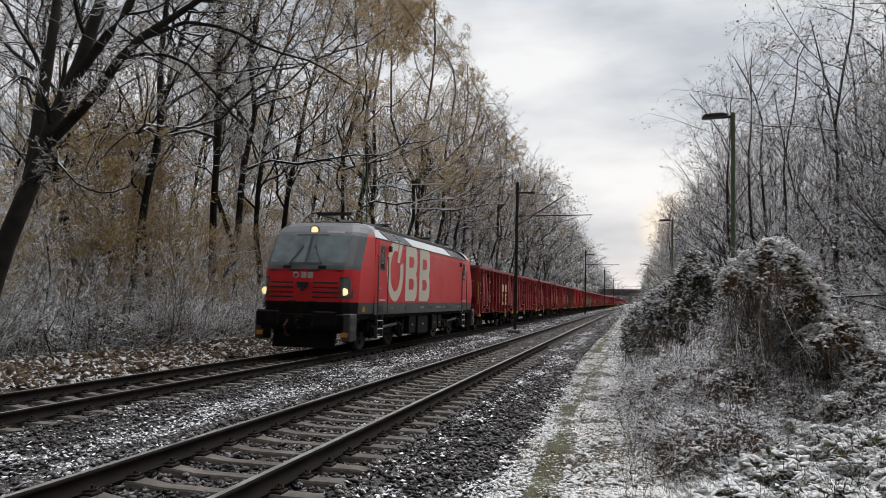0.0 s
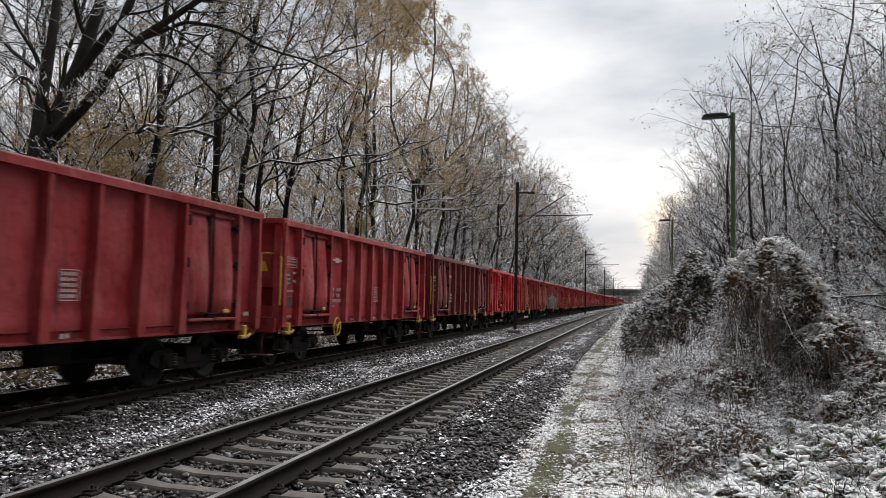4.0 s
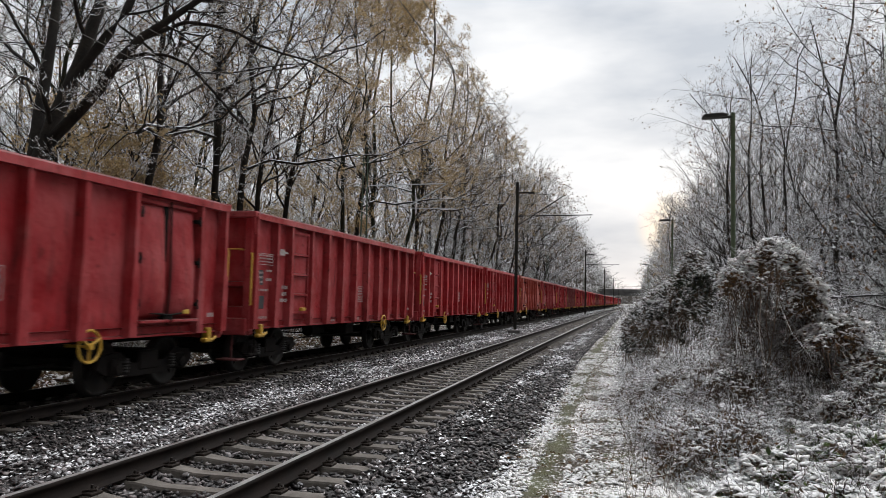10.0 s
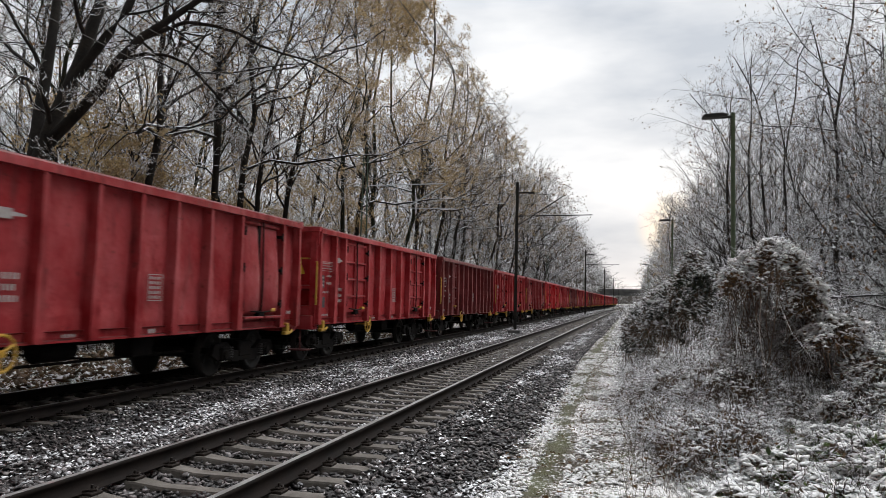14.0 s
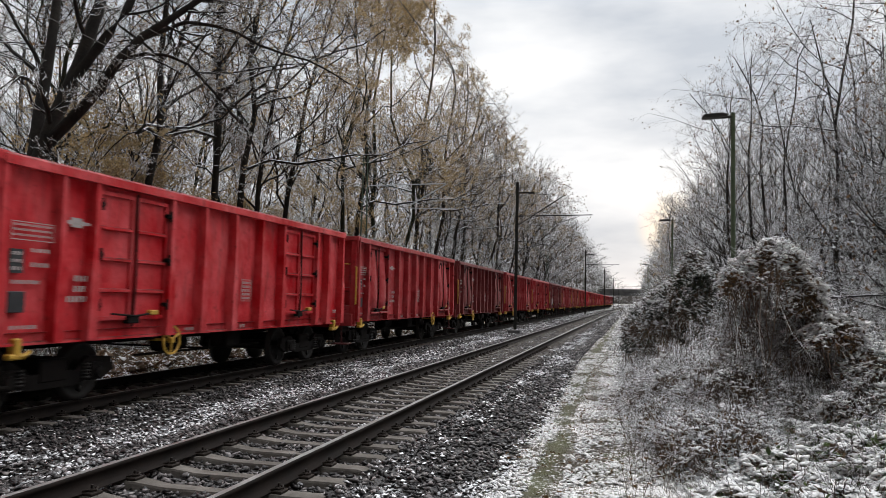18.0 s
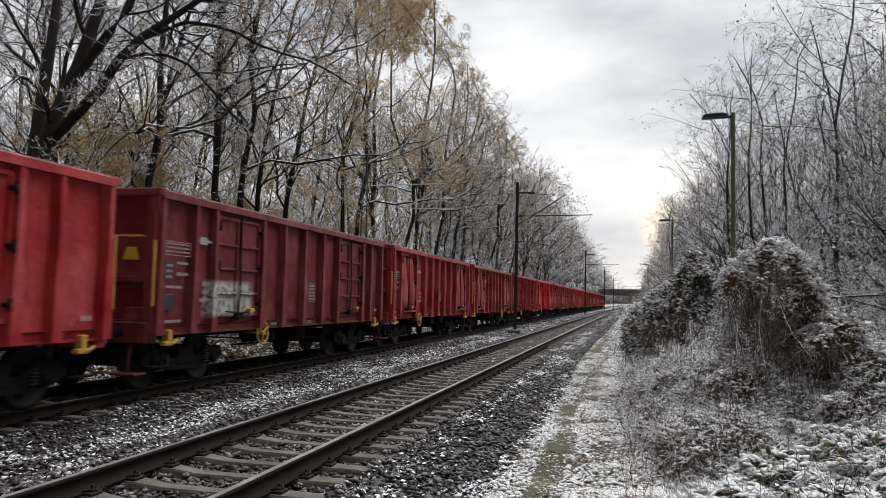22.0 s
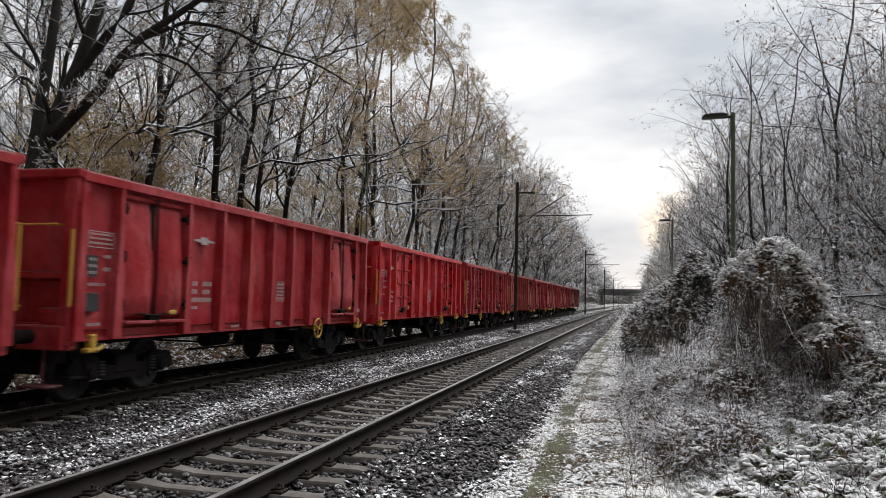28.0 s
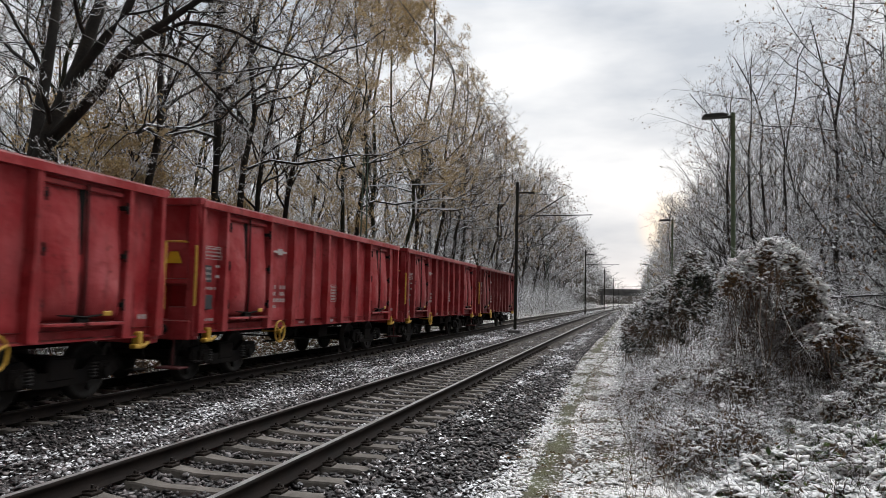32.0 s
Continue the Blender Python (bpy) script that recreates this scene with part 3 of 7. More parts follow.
def lattice_mast(y, x, top):
    """A green lattice mast beside the farther track, with a long cantilever."""
    x = x + bend(y)
    ob = tagged(new("lattice_mast"), "green lattice overhead line mast beside the track", "line mast", "lattice masts")
    ob.matrix_basis = pose(x, y, 0)
    for sx in (-1, 1):
        part("leg", Shape().tube([(sx * 0.20, 0, -0.8), (sx * 0.10, 0, top)], 0.035, 4), MAST_GREEN, ob)
    k = int(top / 0.6)
    for i in range(k):
        z0, z1 = i * top / k, (i + 1) * top / k
        w0, w1 = 0.2 - 0.1 * z0 / top, 0.2 - 0.1 * z1 / top
        s = 1 if i % 2 else -1
        part("lattice_bar", Shape().tube([(-s * w0, 0, z0), (s * w1, 0, z1)], 0.014, 4), MAST_GREEN, ob)
    part("spike", Shape().tube([(0, 0, top), (0, 0, top + 0.5)], 0.015, 5), MAST_GREEN, ob)
    part("top_tube", Shape().tube([(0.1, 0, 6.95), (4.0, 0, 7.0)], 0.024), GREY_BOX, ob, "pale galvanised tube")
    part("stay_tube", Shape().tube([(0.1, 0, 4.75), (4.0, 0, 6.95)], 0.026), GREY_BOX, ob, "pale galvanised tube")
    part("steady_tube", Shape().tube([(2.1, 0, 5.85), (4.5, 0, 5.8)], 0.018), GREY_BOX, ob, "pale galvanised tube")


for y, x, top in ((34.4, -12.5, 8.4), (112.0, -12.2, 8.6), (198.0, -12.6, 9.0)):
    lattice_mast(y, x, top)


def overhead_wire(name, x, z_mast, sag, spans, label, r):
    s = Shape()
    pts = []
    for a, b in zip(spans, spans[1:]):
        for i in range(8):
            u = i / 8
            y = a + (b - a) * u
            pts.append((x + bend(y), y, z_mast - sag * 4 * u * (1 - u)))
    s.tube(pts, r, 5)
    tagged(new(name, s.mesh(name, WIRE)), label, "overhead wire", "overhead wires", "structure")


near_spans = [-18.0, 44.0, 103.0, 160.0, 222.0, 284.0, 346.0]
far_spans = [-40.0, 34.4, 112.0, 198.0, 280.0]
overhead_wire("contact_wire", NEAR_X + 0.25, 6.5, 0.0, near_spans, "thin overhead contact wire above the track", 0.008)
overhead_wire("carrier_wire", NEAR_X + 0.15, 7.75, 0.55, near_spans, "sagging carrier wire above the track", 0.008)
overhead_wire("contact_wire", FAR_X, 6.05, 0.0, far_spans, "thin overhead contact wire above the track", 0.008)
overhead_wire("carrier_wire", FAR_X, 7.2, 0.5, far_spans, "sagging carrier wire above the track", 0.008)
for y0, y1 in ((44, 103),):
    for i in range(1, 6):
        u = i / 6
        y = y0 + (y1 - y0) * u
        tagged(new("dropper_wire", Shape().tube([(NEAR_X + 0.25 + bend(y), y, 6.5), (NEAR_X + 0.15 + bend(y), y, 7.75 - 0.55 * 4 * u * (1 - u))], 0.005, 4).mesh("dropper_wire", WIRE)), "thin vertical dropper wire", "overhead wire", "dropper wires", "structure")


def platform_lamp(x, y, top):
    ob = tagged(new("platform_lamp"), "old unlit lamp on a green algae-stained post", "lamp post", "lamp posts")
    ob.matrix_basis = pose(x, y, 0)
    part("post", Shape().tube([(0, 0, -0.5), (0, 0, 1.2), (0, 0, 1.25), (0, 0, top)], [0.07, 0.07, 0.045, 0.042], 12), LAMP_GREEN, ob)
    part("bracket", Shape().tube([(0, 0, top - 0.08), (-0.25, 0, top - 0.07)], 0.028, 8), MAST_DARK, ob)
    part("lamp_head", Shape().prism([(-0.60, top - 0.08), (-0.55, top - 0.03), (-0.2, top - 0.01), (-0.12, top - 0.04), (-0.12, top - 0.09), (-0.57, top - 0.105)], "y", -0.11, 0.11), MAST_DARK, ob, "flat dark lamp head")


platform_lamp(2.0, 16.06, 5.5)
platform_lamp(1.88, 36.22, 5.5)
platform_lamp(1.75, 78.0, 5.5)


def road_bridge():
    y, cx = 430.0, bend(430) - 5.0
    ob = tagged(new("road_bridge"), "grey concrete road bridge across the line", "bridge", kind="structure")
    ob.matrix_basis = pose(cx, y, 0)
    part("deck", Shape().soft_box(-60, 60, -5, 5, 6.4, 7.6, 0.1), BRIDGE, ob)
    for dy in (-5.0, -1.7, 1.7, 5.0):
        part("girder", Shape().soft_box(-24, 24, dy - 0.3, dy + 0.3, 5.3, 6.5, 0.05), BRIDGE, ob)
    part("parapet", Shape().soft_box(-60, 60, -5.4, -5.1, 7.4, 8.8, 0.05), BRIDGE, ob)
    for x in (-13.5, 10.5):
        part("pier", Shape().soft_box(x - 0.7, x + 0.7, -4.5, 4.5, -0.6, 5.4, 0.08), BRIDGE, ob)
    for x in (-26, 26):
        part("abutment", Shape().soft_box(x - 3, x + 3, -5.2, 5.2, -0.6, 6.5, 0.1), BRIDGE, ob)
    for x in np.arange(-40, 40, 2.5):
        part("railing_post", Shape().box(x - 0.05, x + 0.05, -5.3, -5.2, 8.8, 10.4), MAST_DARK, ob)
    for z in (9.4, 10.3):
        part("handrail", Shape().box(-40, 40, -5.3, -5.2, z, z + 0.12), MAST_DARK, ob)


road_bridge()

# ---- trees and shrubs ----


def unit(a):
    return a / np.maximum(np.linalg.norm(a, axis=-1, keepdims=True), 1e-9)


def sweep(P, R, sides):
    """Tapered tubes round N paths of K points; returns vertices and four-cornered faces."""
    N, K, _ = P.shape
    T = np.empty_like(P)
    T[:, 1:-1] = P[:, 2:] - P[:, :-2]
    T[:, 0], T[:, -1] = P[:, 1] - P[:, 0], P[:, -1] - P[:, -2]
    T = unit(T)
    ref = np.where(np.abs(T[..., 2:3]) < 0.9, np.array([0, 0, 1.0]), np.array([1.0, 0, 0]))
    S = unit(np.cross(T, ref))
    U = np.cross(S, T)
    a = 2 * np.pi * np.arange(sides) / sides + np.pi / 2
    V = P[:, :, None] + R[:, :, None, None] * (S[:, :, None] * np.cos(a)[:, None] + U[:, :, None] * np.sin(a)[:, None])
    i, k, s = np.meshgrid(np.arange(N), np.arange(K - 1), np.arange(sides), indexing="ij")
    q = i * K * sides + k * sides
    F = np.stack([q + s, q + (s + 1) % sides, q + sides + (s + 1) % sides, q + sides + s], -1).reshape(-1, 4)
    return V.reshape(-1, 3), F


def spikes(P, R):
    """Pointed twigs, three faces each, along the first and last points of the paths."""
    N = len(P)
    a, b = P[:, 0], P[:, -1]
    T = unit(b - a)
    ref = np.where(np.abs(T[:, 2:3]) < 0.9, np.array([0, 0, 1.0]), np.array([1.0, 0, 0]))
    S = unit(np.cross(T, ref))
    U = np.cross(S, T)
    r = R[:, :1]
    V = np.stack([a + U * r, a - (U * 0.5 - S * 0.87) * r, a - (U * 0.5 + S * 0.87) * r, b], 1).reshape(-1, 3)
    F = (np.array([(0, 1, 3), (1, 2, 3), (2, 0, 3)])[None] + 4 * np.arange(N)[:, None, None]).reshape(-1, 3)
    return V, F


def join(pieces):
    vs, fs, n = [], {}, 0
    for v, f in pieces:
        vs.append(v)
        for g in (f if isinstance(f, list) else [f]):
            fs.setdefault(g.shape[1], []).append(g + n)
        n += len(v)
    return np.concatenate(vs), [np.concatenate(g) for g in fs.values()]


def paths(rng, start, way, length, K, wobble, lift):
    """N crooked paths that slowly turn upwards (lift > 0) or droop."""
    N = len(start)
    P = np.empty((N, K, 3))
    P[:, 0] = start
    d = unit(way)
    for k in range(1, K):
        d = unit(d + rng.normal(0, wobble, (N, 3)) + np.array([0, 0, lift]))
        P[:, k] = P[:, k - 1] + d * (length / (K - 1))[:, None]
    return P


def children(rng, P, R, per, lo, hi, angle, ratio, shrink):
    """Starts, ways, lengths and radii of the boughs that grow from the paths P."""
    N, K, _ = P.shape
    u = np.sort(rng.uniform(lo, hi, (N, per)), axis=1)
    x = u * (K - 1)
    i = np.minimum(x.astype(int), K - 2)
    t = (x - i)[..., None]
    row = np.arange(N)[:, None]
    a, b = P[row, i], P[row, i + 1]
    start = a * (1 - t) + b * t
    way = unit(b - a)
    rad = R[row, i] * (1 - t[..., 0]) + R[row, i + 1] * t[..., 0]
    rnd = unit(rng.normal(0, 1, (N, per, 3)))
    side = unit(rnd - (rnd * way).sum(-1, keepdims=True) * way)
    ang = np.radians(angle) * rng.uniform(0.7, 1.25, (N, per, 1))
    way = way * np.cos(ang) + side * np.sin(ang)
    length = np.linalg.norm(np.diff(P, axis=1), axis=-1).sum(1)[:, None] * ratio * (1 - shrink * (u - lo) / max(hi - lo, 1e-6)) * rng.uniform(0.7, 1.2, (N, per))
    return start.reshape(-1, 3), way.reshape(-1, 3), length.ravel(), rad.ravel()


def taper(r, K, tip):
    return r[:, None] * np.linspace(1, tip, K)[None]


def bent(points, radius):
    """A stem along a few given points."""
    p = np.array(points, float)
    u = np.concatenate([[0], np.cumsum(np.linalg.norm(np.diff(p, axis=0), axis=1))])
    w = np.linspace(0, u[-1], 10)
    return np.stack([np.interp(w, u, p[:, k]) for k in range(3)], 1), radius


def grow(seed, stems, levels, leaf=0, leaf_size=0.06, sides=8, tip=0.22, thin=0.0035):
    """stems: (start, way, length, radius), or bent(). levels: (per, lo, hi, angle, ratio, shrink, K, wobble, lift, thick, sides). Returns wood, twigs and leaves."""
    rng = np.random.default_rng(seed)
    wood, twigs, leaves = [], [], None
    if len(stems[0]) == 2:
        P = np.array([s[0] for s in stems])
    else:
        P = paths(rng, np.array([s[0] for s in stems], float), np.array([s[1] for s in stems], float), np.array([s[2] for s in stems], float), 10, 0.16, 0.0)
        # crooked stems that still end above their foot
        goal = P[:, 0] + unit(np.array([s[1] for s in stems], float)) * np.array([s[2] for s in stems], float)[:, None]
        P = P + (goal - P[:, -1])[:, None] * np.linspace(0, 1, 10)[None, :, None]
    R = taper(np.array([s[-1] for s in stems], float), 10, tip)
    R[:1 if len(stems[0]) == 2 else None, 0] *= 1.35
    wood.append(sweep(P, R, sides))
    for n, (per, lo, hi, angle, ratio, shrink, K, wobble, lift, thick, sd) in enumerate(levels):
        s, w, ln, r = children(rng, P, R, per, lo, hi, angle, ratio, shrink)
        P = paths(rng, s, w, ln, K, wobble, lift)
        R = taper(np.maximum(r * thick, thin), K, 0.3)
        (wood if n < 2 else twigs).append(spikes(P, R * 1.25) if K == 2 else sweep(P, R, sd))
    if leaf:
        ends = P[rng.integers(0, len(P), leaf), rng.integers(1, P.shape[1], leaf)] + rng.normal(0, 0.08, (leaf, 3))
        leaves = leaf_cards(rng, ends, leaf_size)
    return join(wood), join(twigs), leaves


def leaf_cards(rng, at, size, flat=1.0):
    """Small folded leaves, four corners each, turned at random."""
    n = len(at)
    a, b = rng.normal(0, 1, (n, 3)), rng.normal(0, 1, (n, 3))
    a[:, 2] *= flat
    b[:, 2] *= flat
    a, b = unit(a), unit(b)
    s = size * rng.uniform(0.6, 1.4, (n, 1))
    c = unit(np.cross(a, b)) * s * 0.25
    V = np.stack([at - a * s, at + b * s * 0.55 + c, at + a * s, at - b * s * 0.55 + c], 1).reshape(-1, 3)
    return V, np.arange(n * 4).reshape(-1, 4)


def plant(name, grown, mats, label, category, group):
    """One plant out of its wood, twigs and leaves, with its foot at the origin."""
    ob = tagged(new(name), label, category, group)
    wood, twigs, leaves = grown
    part("trunk", soup("trunk", *wood, mats[0], True), None, ob)
    part("crown", soup("crown", *twigs, mats[1]), None, ob)
    if leaves is not None:
        part("leaves", soup("leaves", *leaves, mats[2]), None, ob)
    return ob


def tall_levels(f, dense):
    """Boughs of a tall forest tree; f: first bough as a share of its height."""
    return [(17, f, 1.0, 50, 0.37, 0.6, 8, 0.30, 0.07, 0.55, 5),
            (9, 0.15, 1.0, 48, 0.42, 0.5, 6, 0.34, 0.03, 0.55, 3),
            (dense, 0.15, 1.0, 46, 0.46, 0.4, 4, 0.35, 0.02, 0.6, 3),
            (dense, 0.1, 1.0, 48, 0.5, 0.3, 2, 0.3, 0.0, 0.75, 3)]


FOREST = "bare trees of the wood"
tall = []
for seed, h, r, f, lean, leaf, mats, label in (
        (11, 23, 0.17, 0.30, (0.04, 0.02), 1500, (BARK, TWIG, LEAF_TAN), "tall almost bare tree with snow-dusted branches"),
        (12, 24, 0.19, 0.32, (0.06, 0.0), 9000, (BARK, TWIG, LEAF_TAN), "tall oak with withered brown leaves in its crown"),
        (13, 21, 0.16, 0.24, (0.10, 0.05), 2500, (BARK, TWIG, LEAF_OAK), "leaning tree with crooked snowy boughs and few leaves"),
        (14, 23, 0.17, 0.30, (0.05, -0.03), 19000, (BARK_MOSS, TWIG, LEAF_TAN), "tall tree with thinning tan leaves"),
        (15, 20, 0.13, 0.35, (0.04, 0.03), 2500, (BARK_MOSS, TWIG, LEAF_OAK), "slender bare tree with mossy trunk")):
    tall.append(plant("tree", grow(seed, [((0, 0, -0.4), (lean[0], lean[1], 1), h, r)], tall_levels(f, 6), leaf, 0.062), mats, label, "tree", FOREST))
slim = []
for seed, h, r in ((21, 17, 0.12), (22, 15, 0.10), (23, 19, 0.15)):
    slim.append(plant("tree", grow(seed, [((0, 0, -0.4), (0.02, 0, 1), h, r)],
                      [(13, 0.12, 1.0, 48, 0.30, 0.4, 5, 0.12, 0.06, 0.5, 4), (6, 0.1, 1.0, 42, 0.5, 0.4, 4, 0.15, 0.03, 0.6, 3), (6, 0.1, 1.0, 42, 0.55, 0.4, 2, 0.2, 0.0, 0.8, 3)], 0, sides=6),
                      (BARK, TWIG_SNOWY, None), "slim bare young tree deep in the wood", "tree", FOREST))
far_tree = []
for seed, h, leaf, leaf_mat in ((31, 22, 0, LEAF_OAK), (32, 24, 900, LEAF_OAK), (33, 20, 0, LEAF_OAK), (34, 22, 1100, LEAF_TAN)):
    far_tree.append(plant("tree", grow(seed, [((0, 0, -0.4), (0.05, 0, 1), h, 0.2)],
                    [(13, 0.12, 1.0, 50, 0.40, 0.45, 4, 0.13, 0.05, 0.6, 4), (8, 0.1, 1.0, 44, 0.5, 0.4, 3, 0.16, 0.03, 0.7, 3), (8, 0.1, 1.0, 44, 0.55, 0.3, 2, 0.2, 0.0, 1.0, 3)], leaf, 0.16, sides=5),
                    (BARK, TWIG_HAZED, leaf_mat), "bare snow-dusted tree further along the line", "tree", FOREST))
shrubs = []
for seed, h, n, leaf in ((41, 2.6, 9, 0), (42, 3.4, 8, 300), (43, 1.8, 10, 0), (44, 4.5, 7, 250)):
    rng = random.Random(seed)
    stems = [((rng.uniform(-0.5, 0.5), rng.uniform(-0.5, 0.5), -0.2), (rng.uniform(-0.6, 0.6), rng.uniform(-0.6, 0.6), 1), h * rng.uniform(0.7, 1.1), 0.018) for _ in range(n)]
    shrubs.append(plant("shrub", grow(seed, stems, [(6, 0.1, 1.0, 45, 0.45, 0.4, 3, 0.15, 0.03, 0.7, 3), (5, 0.1, 1.0, 45, 0.5, 0.4, 2, 0.2, 0.0, 0.8, 3), (4, 0.1, 1.0, 45, 0.55, 0.4, 2, 0.2, -0.02, 0.9, 3)], leaf, 0.05, sides=3),
                        (TWIG, TWIG_SNOWY, LEAF_TAN), "bare tangled shrub laden with thin snow", "shrub", "undergrowth"))
side_tree = []
for seed, h, n in ((51, 10, 3), (52, 13, 2), (53, 8.5, 4)):
    rng = random.Random(seed)
    stems = [((rng.uniform(-0.3, 0.3), rng.uniform(-0.3, 0.3), -0.4), (rng.uniform(-0.08, 0.10), rng.uniform(-0.15, 0.15), 1), h * rng.uniform(0.8, 1.05), 0.075) for _ in range(n)]
    side_tree.append(plant("tree", grow(seed, stems, [(14, 0.08, 1.0, 58, 0.36, 0.4, 7, 0.24, 0.0, 0.5, 4), (9, 0.1, 1.0, 50, 0.45, 0.4, 5, 0.28, -0.01, 0.6, 3), (8, 0.1, 1.0, 46, 0.45, 0.4, 3, 0.32, -0.02, 0.6, 3), (4, 0.1, 1.0, 45, 0.5, 0.3, 2, 0.2, -0.02, 0.7, 3)], 500, 0.05, sides=6, thin=0.0024),
                           (BARK, TWIG_SNOWY, LEAF_OAK), "small bare tree with every branch lined with snow", "tree", "trees beside the path"))

side_far = []
for seed, h, n in ((56, 12, 2), (57, 14, 2), (58, 11, 3)):
    rng = random.Random(seed)
    stems = [((rng.uniform(-0.3, 0.3), rng.uniform(-0.3, 0.3), -0.4), (rng.uniform(-0.2, 0.1), rng.uniform(-0.2, 0.2), 1), h * rng.uniform(0.8, 1.05), 0.09) for _ in range(n)]
    side_far.append(plant("tree", grow(seed, stems, [(13, 0.08, 1.0, 50, 0.36, 0.4, 4, 0.12, 0.02, 0.5, 4), (9, 0.1, 1.0, 45, 0.45, 0.4, 3, 0.16, 0.0, 0.6, 3), (8, 0.1, 1.0, 42, 0.55, 0.4, 2, 0.2, -0.01, 0.9, 3)], 300, 0.06, sides=5),
                          (BARK, TWIG_SNOWY, LEAF_OAK), "bare tree with every branch lined with snow", "tree", "trees beside the path"))

placed = set()


def put(ob, x, y, turn, size=1.0, lean=0.0):
    """Sets the model itself at its first place, copies after that."""
    z = hill(x, y) if abs(x) < 100 else -0.36
    m = pose(x + bend(y), y, z, 0, lean, turn)
    if ob.name in placed:
        ob = copy_thing(ob, m)
    else:
        placed.add(ob.name)
        ob.matrix_basis = m
    ob.scale = (size, size, size)
    return ob


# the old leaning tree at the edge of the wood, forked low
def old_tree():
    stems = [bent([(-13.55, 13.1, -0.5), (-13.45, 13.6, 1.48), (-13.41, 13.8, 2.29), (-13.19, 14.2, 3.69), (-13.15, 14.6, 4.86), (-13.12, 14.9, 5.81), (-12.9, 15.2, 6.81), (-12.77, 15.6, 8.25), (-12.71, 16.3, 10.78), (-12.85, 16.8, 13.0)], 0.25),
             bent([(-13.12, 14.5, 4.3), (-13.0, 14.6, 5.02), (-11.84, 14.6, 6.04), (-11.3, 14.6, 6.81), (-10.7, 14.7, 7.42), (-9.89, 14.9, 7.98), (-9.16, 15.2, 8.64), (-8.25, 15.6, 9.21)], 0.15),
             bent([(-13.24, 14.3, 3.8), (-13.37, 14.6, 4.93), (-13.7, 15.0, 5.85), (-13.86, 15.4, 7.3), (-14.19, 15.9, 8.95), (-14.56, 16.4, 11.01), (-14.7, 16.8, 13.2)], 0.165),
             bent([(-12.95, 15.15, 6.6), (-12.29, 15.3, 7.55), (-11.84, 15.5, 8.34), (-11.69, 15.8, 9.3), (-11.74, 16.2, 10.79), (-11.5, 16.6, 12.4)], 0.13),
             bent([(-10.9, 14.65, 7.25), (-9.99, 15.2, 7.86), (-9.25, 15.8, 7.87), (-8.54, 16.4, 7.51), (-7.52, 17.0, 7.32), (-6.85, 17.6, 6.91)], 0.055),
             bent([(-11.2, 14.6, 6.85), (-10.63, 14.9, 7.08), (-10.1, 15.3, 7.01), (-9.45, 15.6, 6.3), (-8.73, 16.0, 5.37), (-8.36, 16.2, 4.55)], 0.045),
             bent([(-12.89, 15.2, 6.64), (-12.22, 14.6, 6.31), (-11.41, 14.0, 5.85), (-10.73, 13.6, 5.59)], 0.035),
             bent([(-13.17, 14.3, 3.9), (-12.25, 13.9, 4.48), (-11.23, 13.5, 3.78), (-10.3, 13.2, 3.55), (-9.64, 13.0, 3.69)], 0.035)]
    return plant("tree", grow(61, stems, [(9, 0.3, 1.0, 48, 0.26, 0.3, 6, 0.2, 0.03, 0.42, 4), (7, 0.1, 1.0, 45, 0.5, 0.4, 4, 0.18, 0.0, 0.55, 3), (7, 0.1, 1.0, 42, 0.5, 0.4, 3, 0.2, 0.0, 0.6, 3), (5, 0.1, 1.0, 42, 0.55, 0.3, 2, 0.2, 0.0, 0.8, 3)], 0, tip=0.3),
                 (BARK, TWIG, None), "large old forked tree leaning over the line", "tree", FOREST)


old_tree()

rng = random.Random(5)
# front trunks of the wood west of the line
for x, y, i, turn, size in ((-17.0, 21.5, 4, 0, 0.9), (-17.5, 23.4, 0, 20, 0.9), (-16.8, 25.0, 2, 10, 0.85), (-17.0, 28.2, 0, -10, 1.0), (-16.8, 29.4, 1, 10, 0.95), (-17.4, 31.5, 4, 30, 1.0), (-16.2, 33.0, 2, -20, 0.95), (-16.4, 35.8, 2, 15, 1.0), (-15.8, 39.0, 3, 0, 0.9),
                            (-16.2, 42.0, 1, 20, 0.95), (-15.6, 46.5, 3, 135, 0.98), (-16.0, 51.0, 3, 200, 1.04), (-16.6, 56.0, 1, 0, 1.02), (-16.8, 61.0, 0, 10, 1.0), (-17.0, 66.0, 4, 0, 1.1), (-17.3, 71.5, 1, 25, 1.0), (-17.5, 77.0, 0, -20, 1.04),
                            (-17.8, 83.0, 2, 15, 1.1), (-18.1, 89.0, 0, 50, 1.05), (-18.3, 95.0, 4, 10, 1.15), (-18.5, 102.0, 1, 0, 1.0), (-18.5, 109.0, 0, 20, 1.03)):
    put(tall[i], x, y, turn, size * (0.97 if y < 36 else 0.95 if y < 50 else 1.02 if y < 62 else 1.05))
for row, (x, y0, y1, step) in enumerate(((-20.5, 17, 90, 4.6), (-26, 20, 95, 6.5), (-33, 24, 95, 8.5), (-40, 30, 110, 10.0))):
    y = y0
    while y < y1:
        put(rng.choice(slim + tall[4:] if row == 0 else slim if row < 3 else far_tree), x + rng.uniform(-2.2, 2.2), y, rng.uniform(0, 360), rng.uniform(0.9, 1.25))
        y += step * rng.uniform(0.7, 1.3)
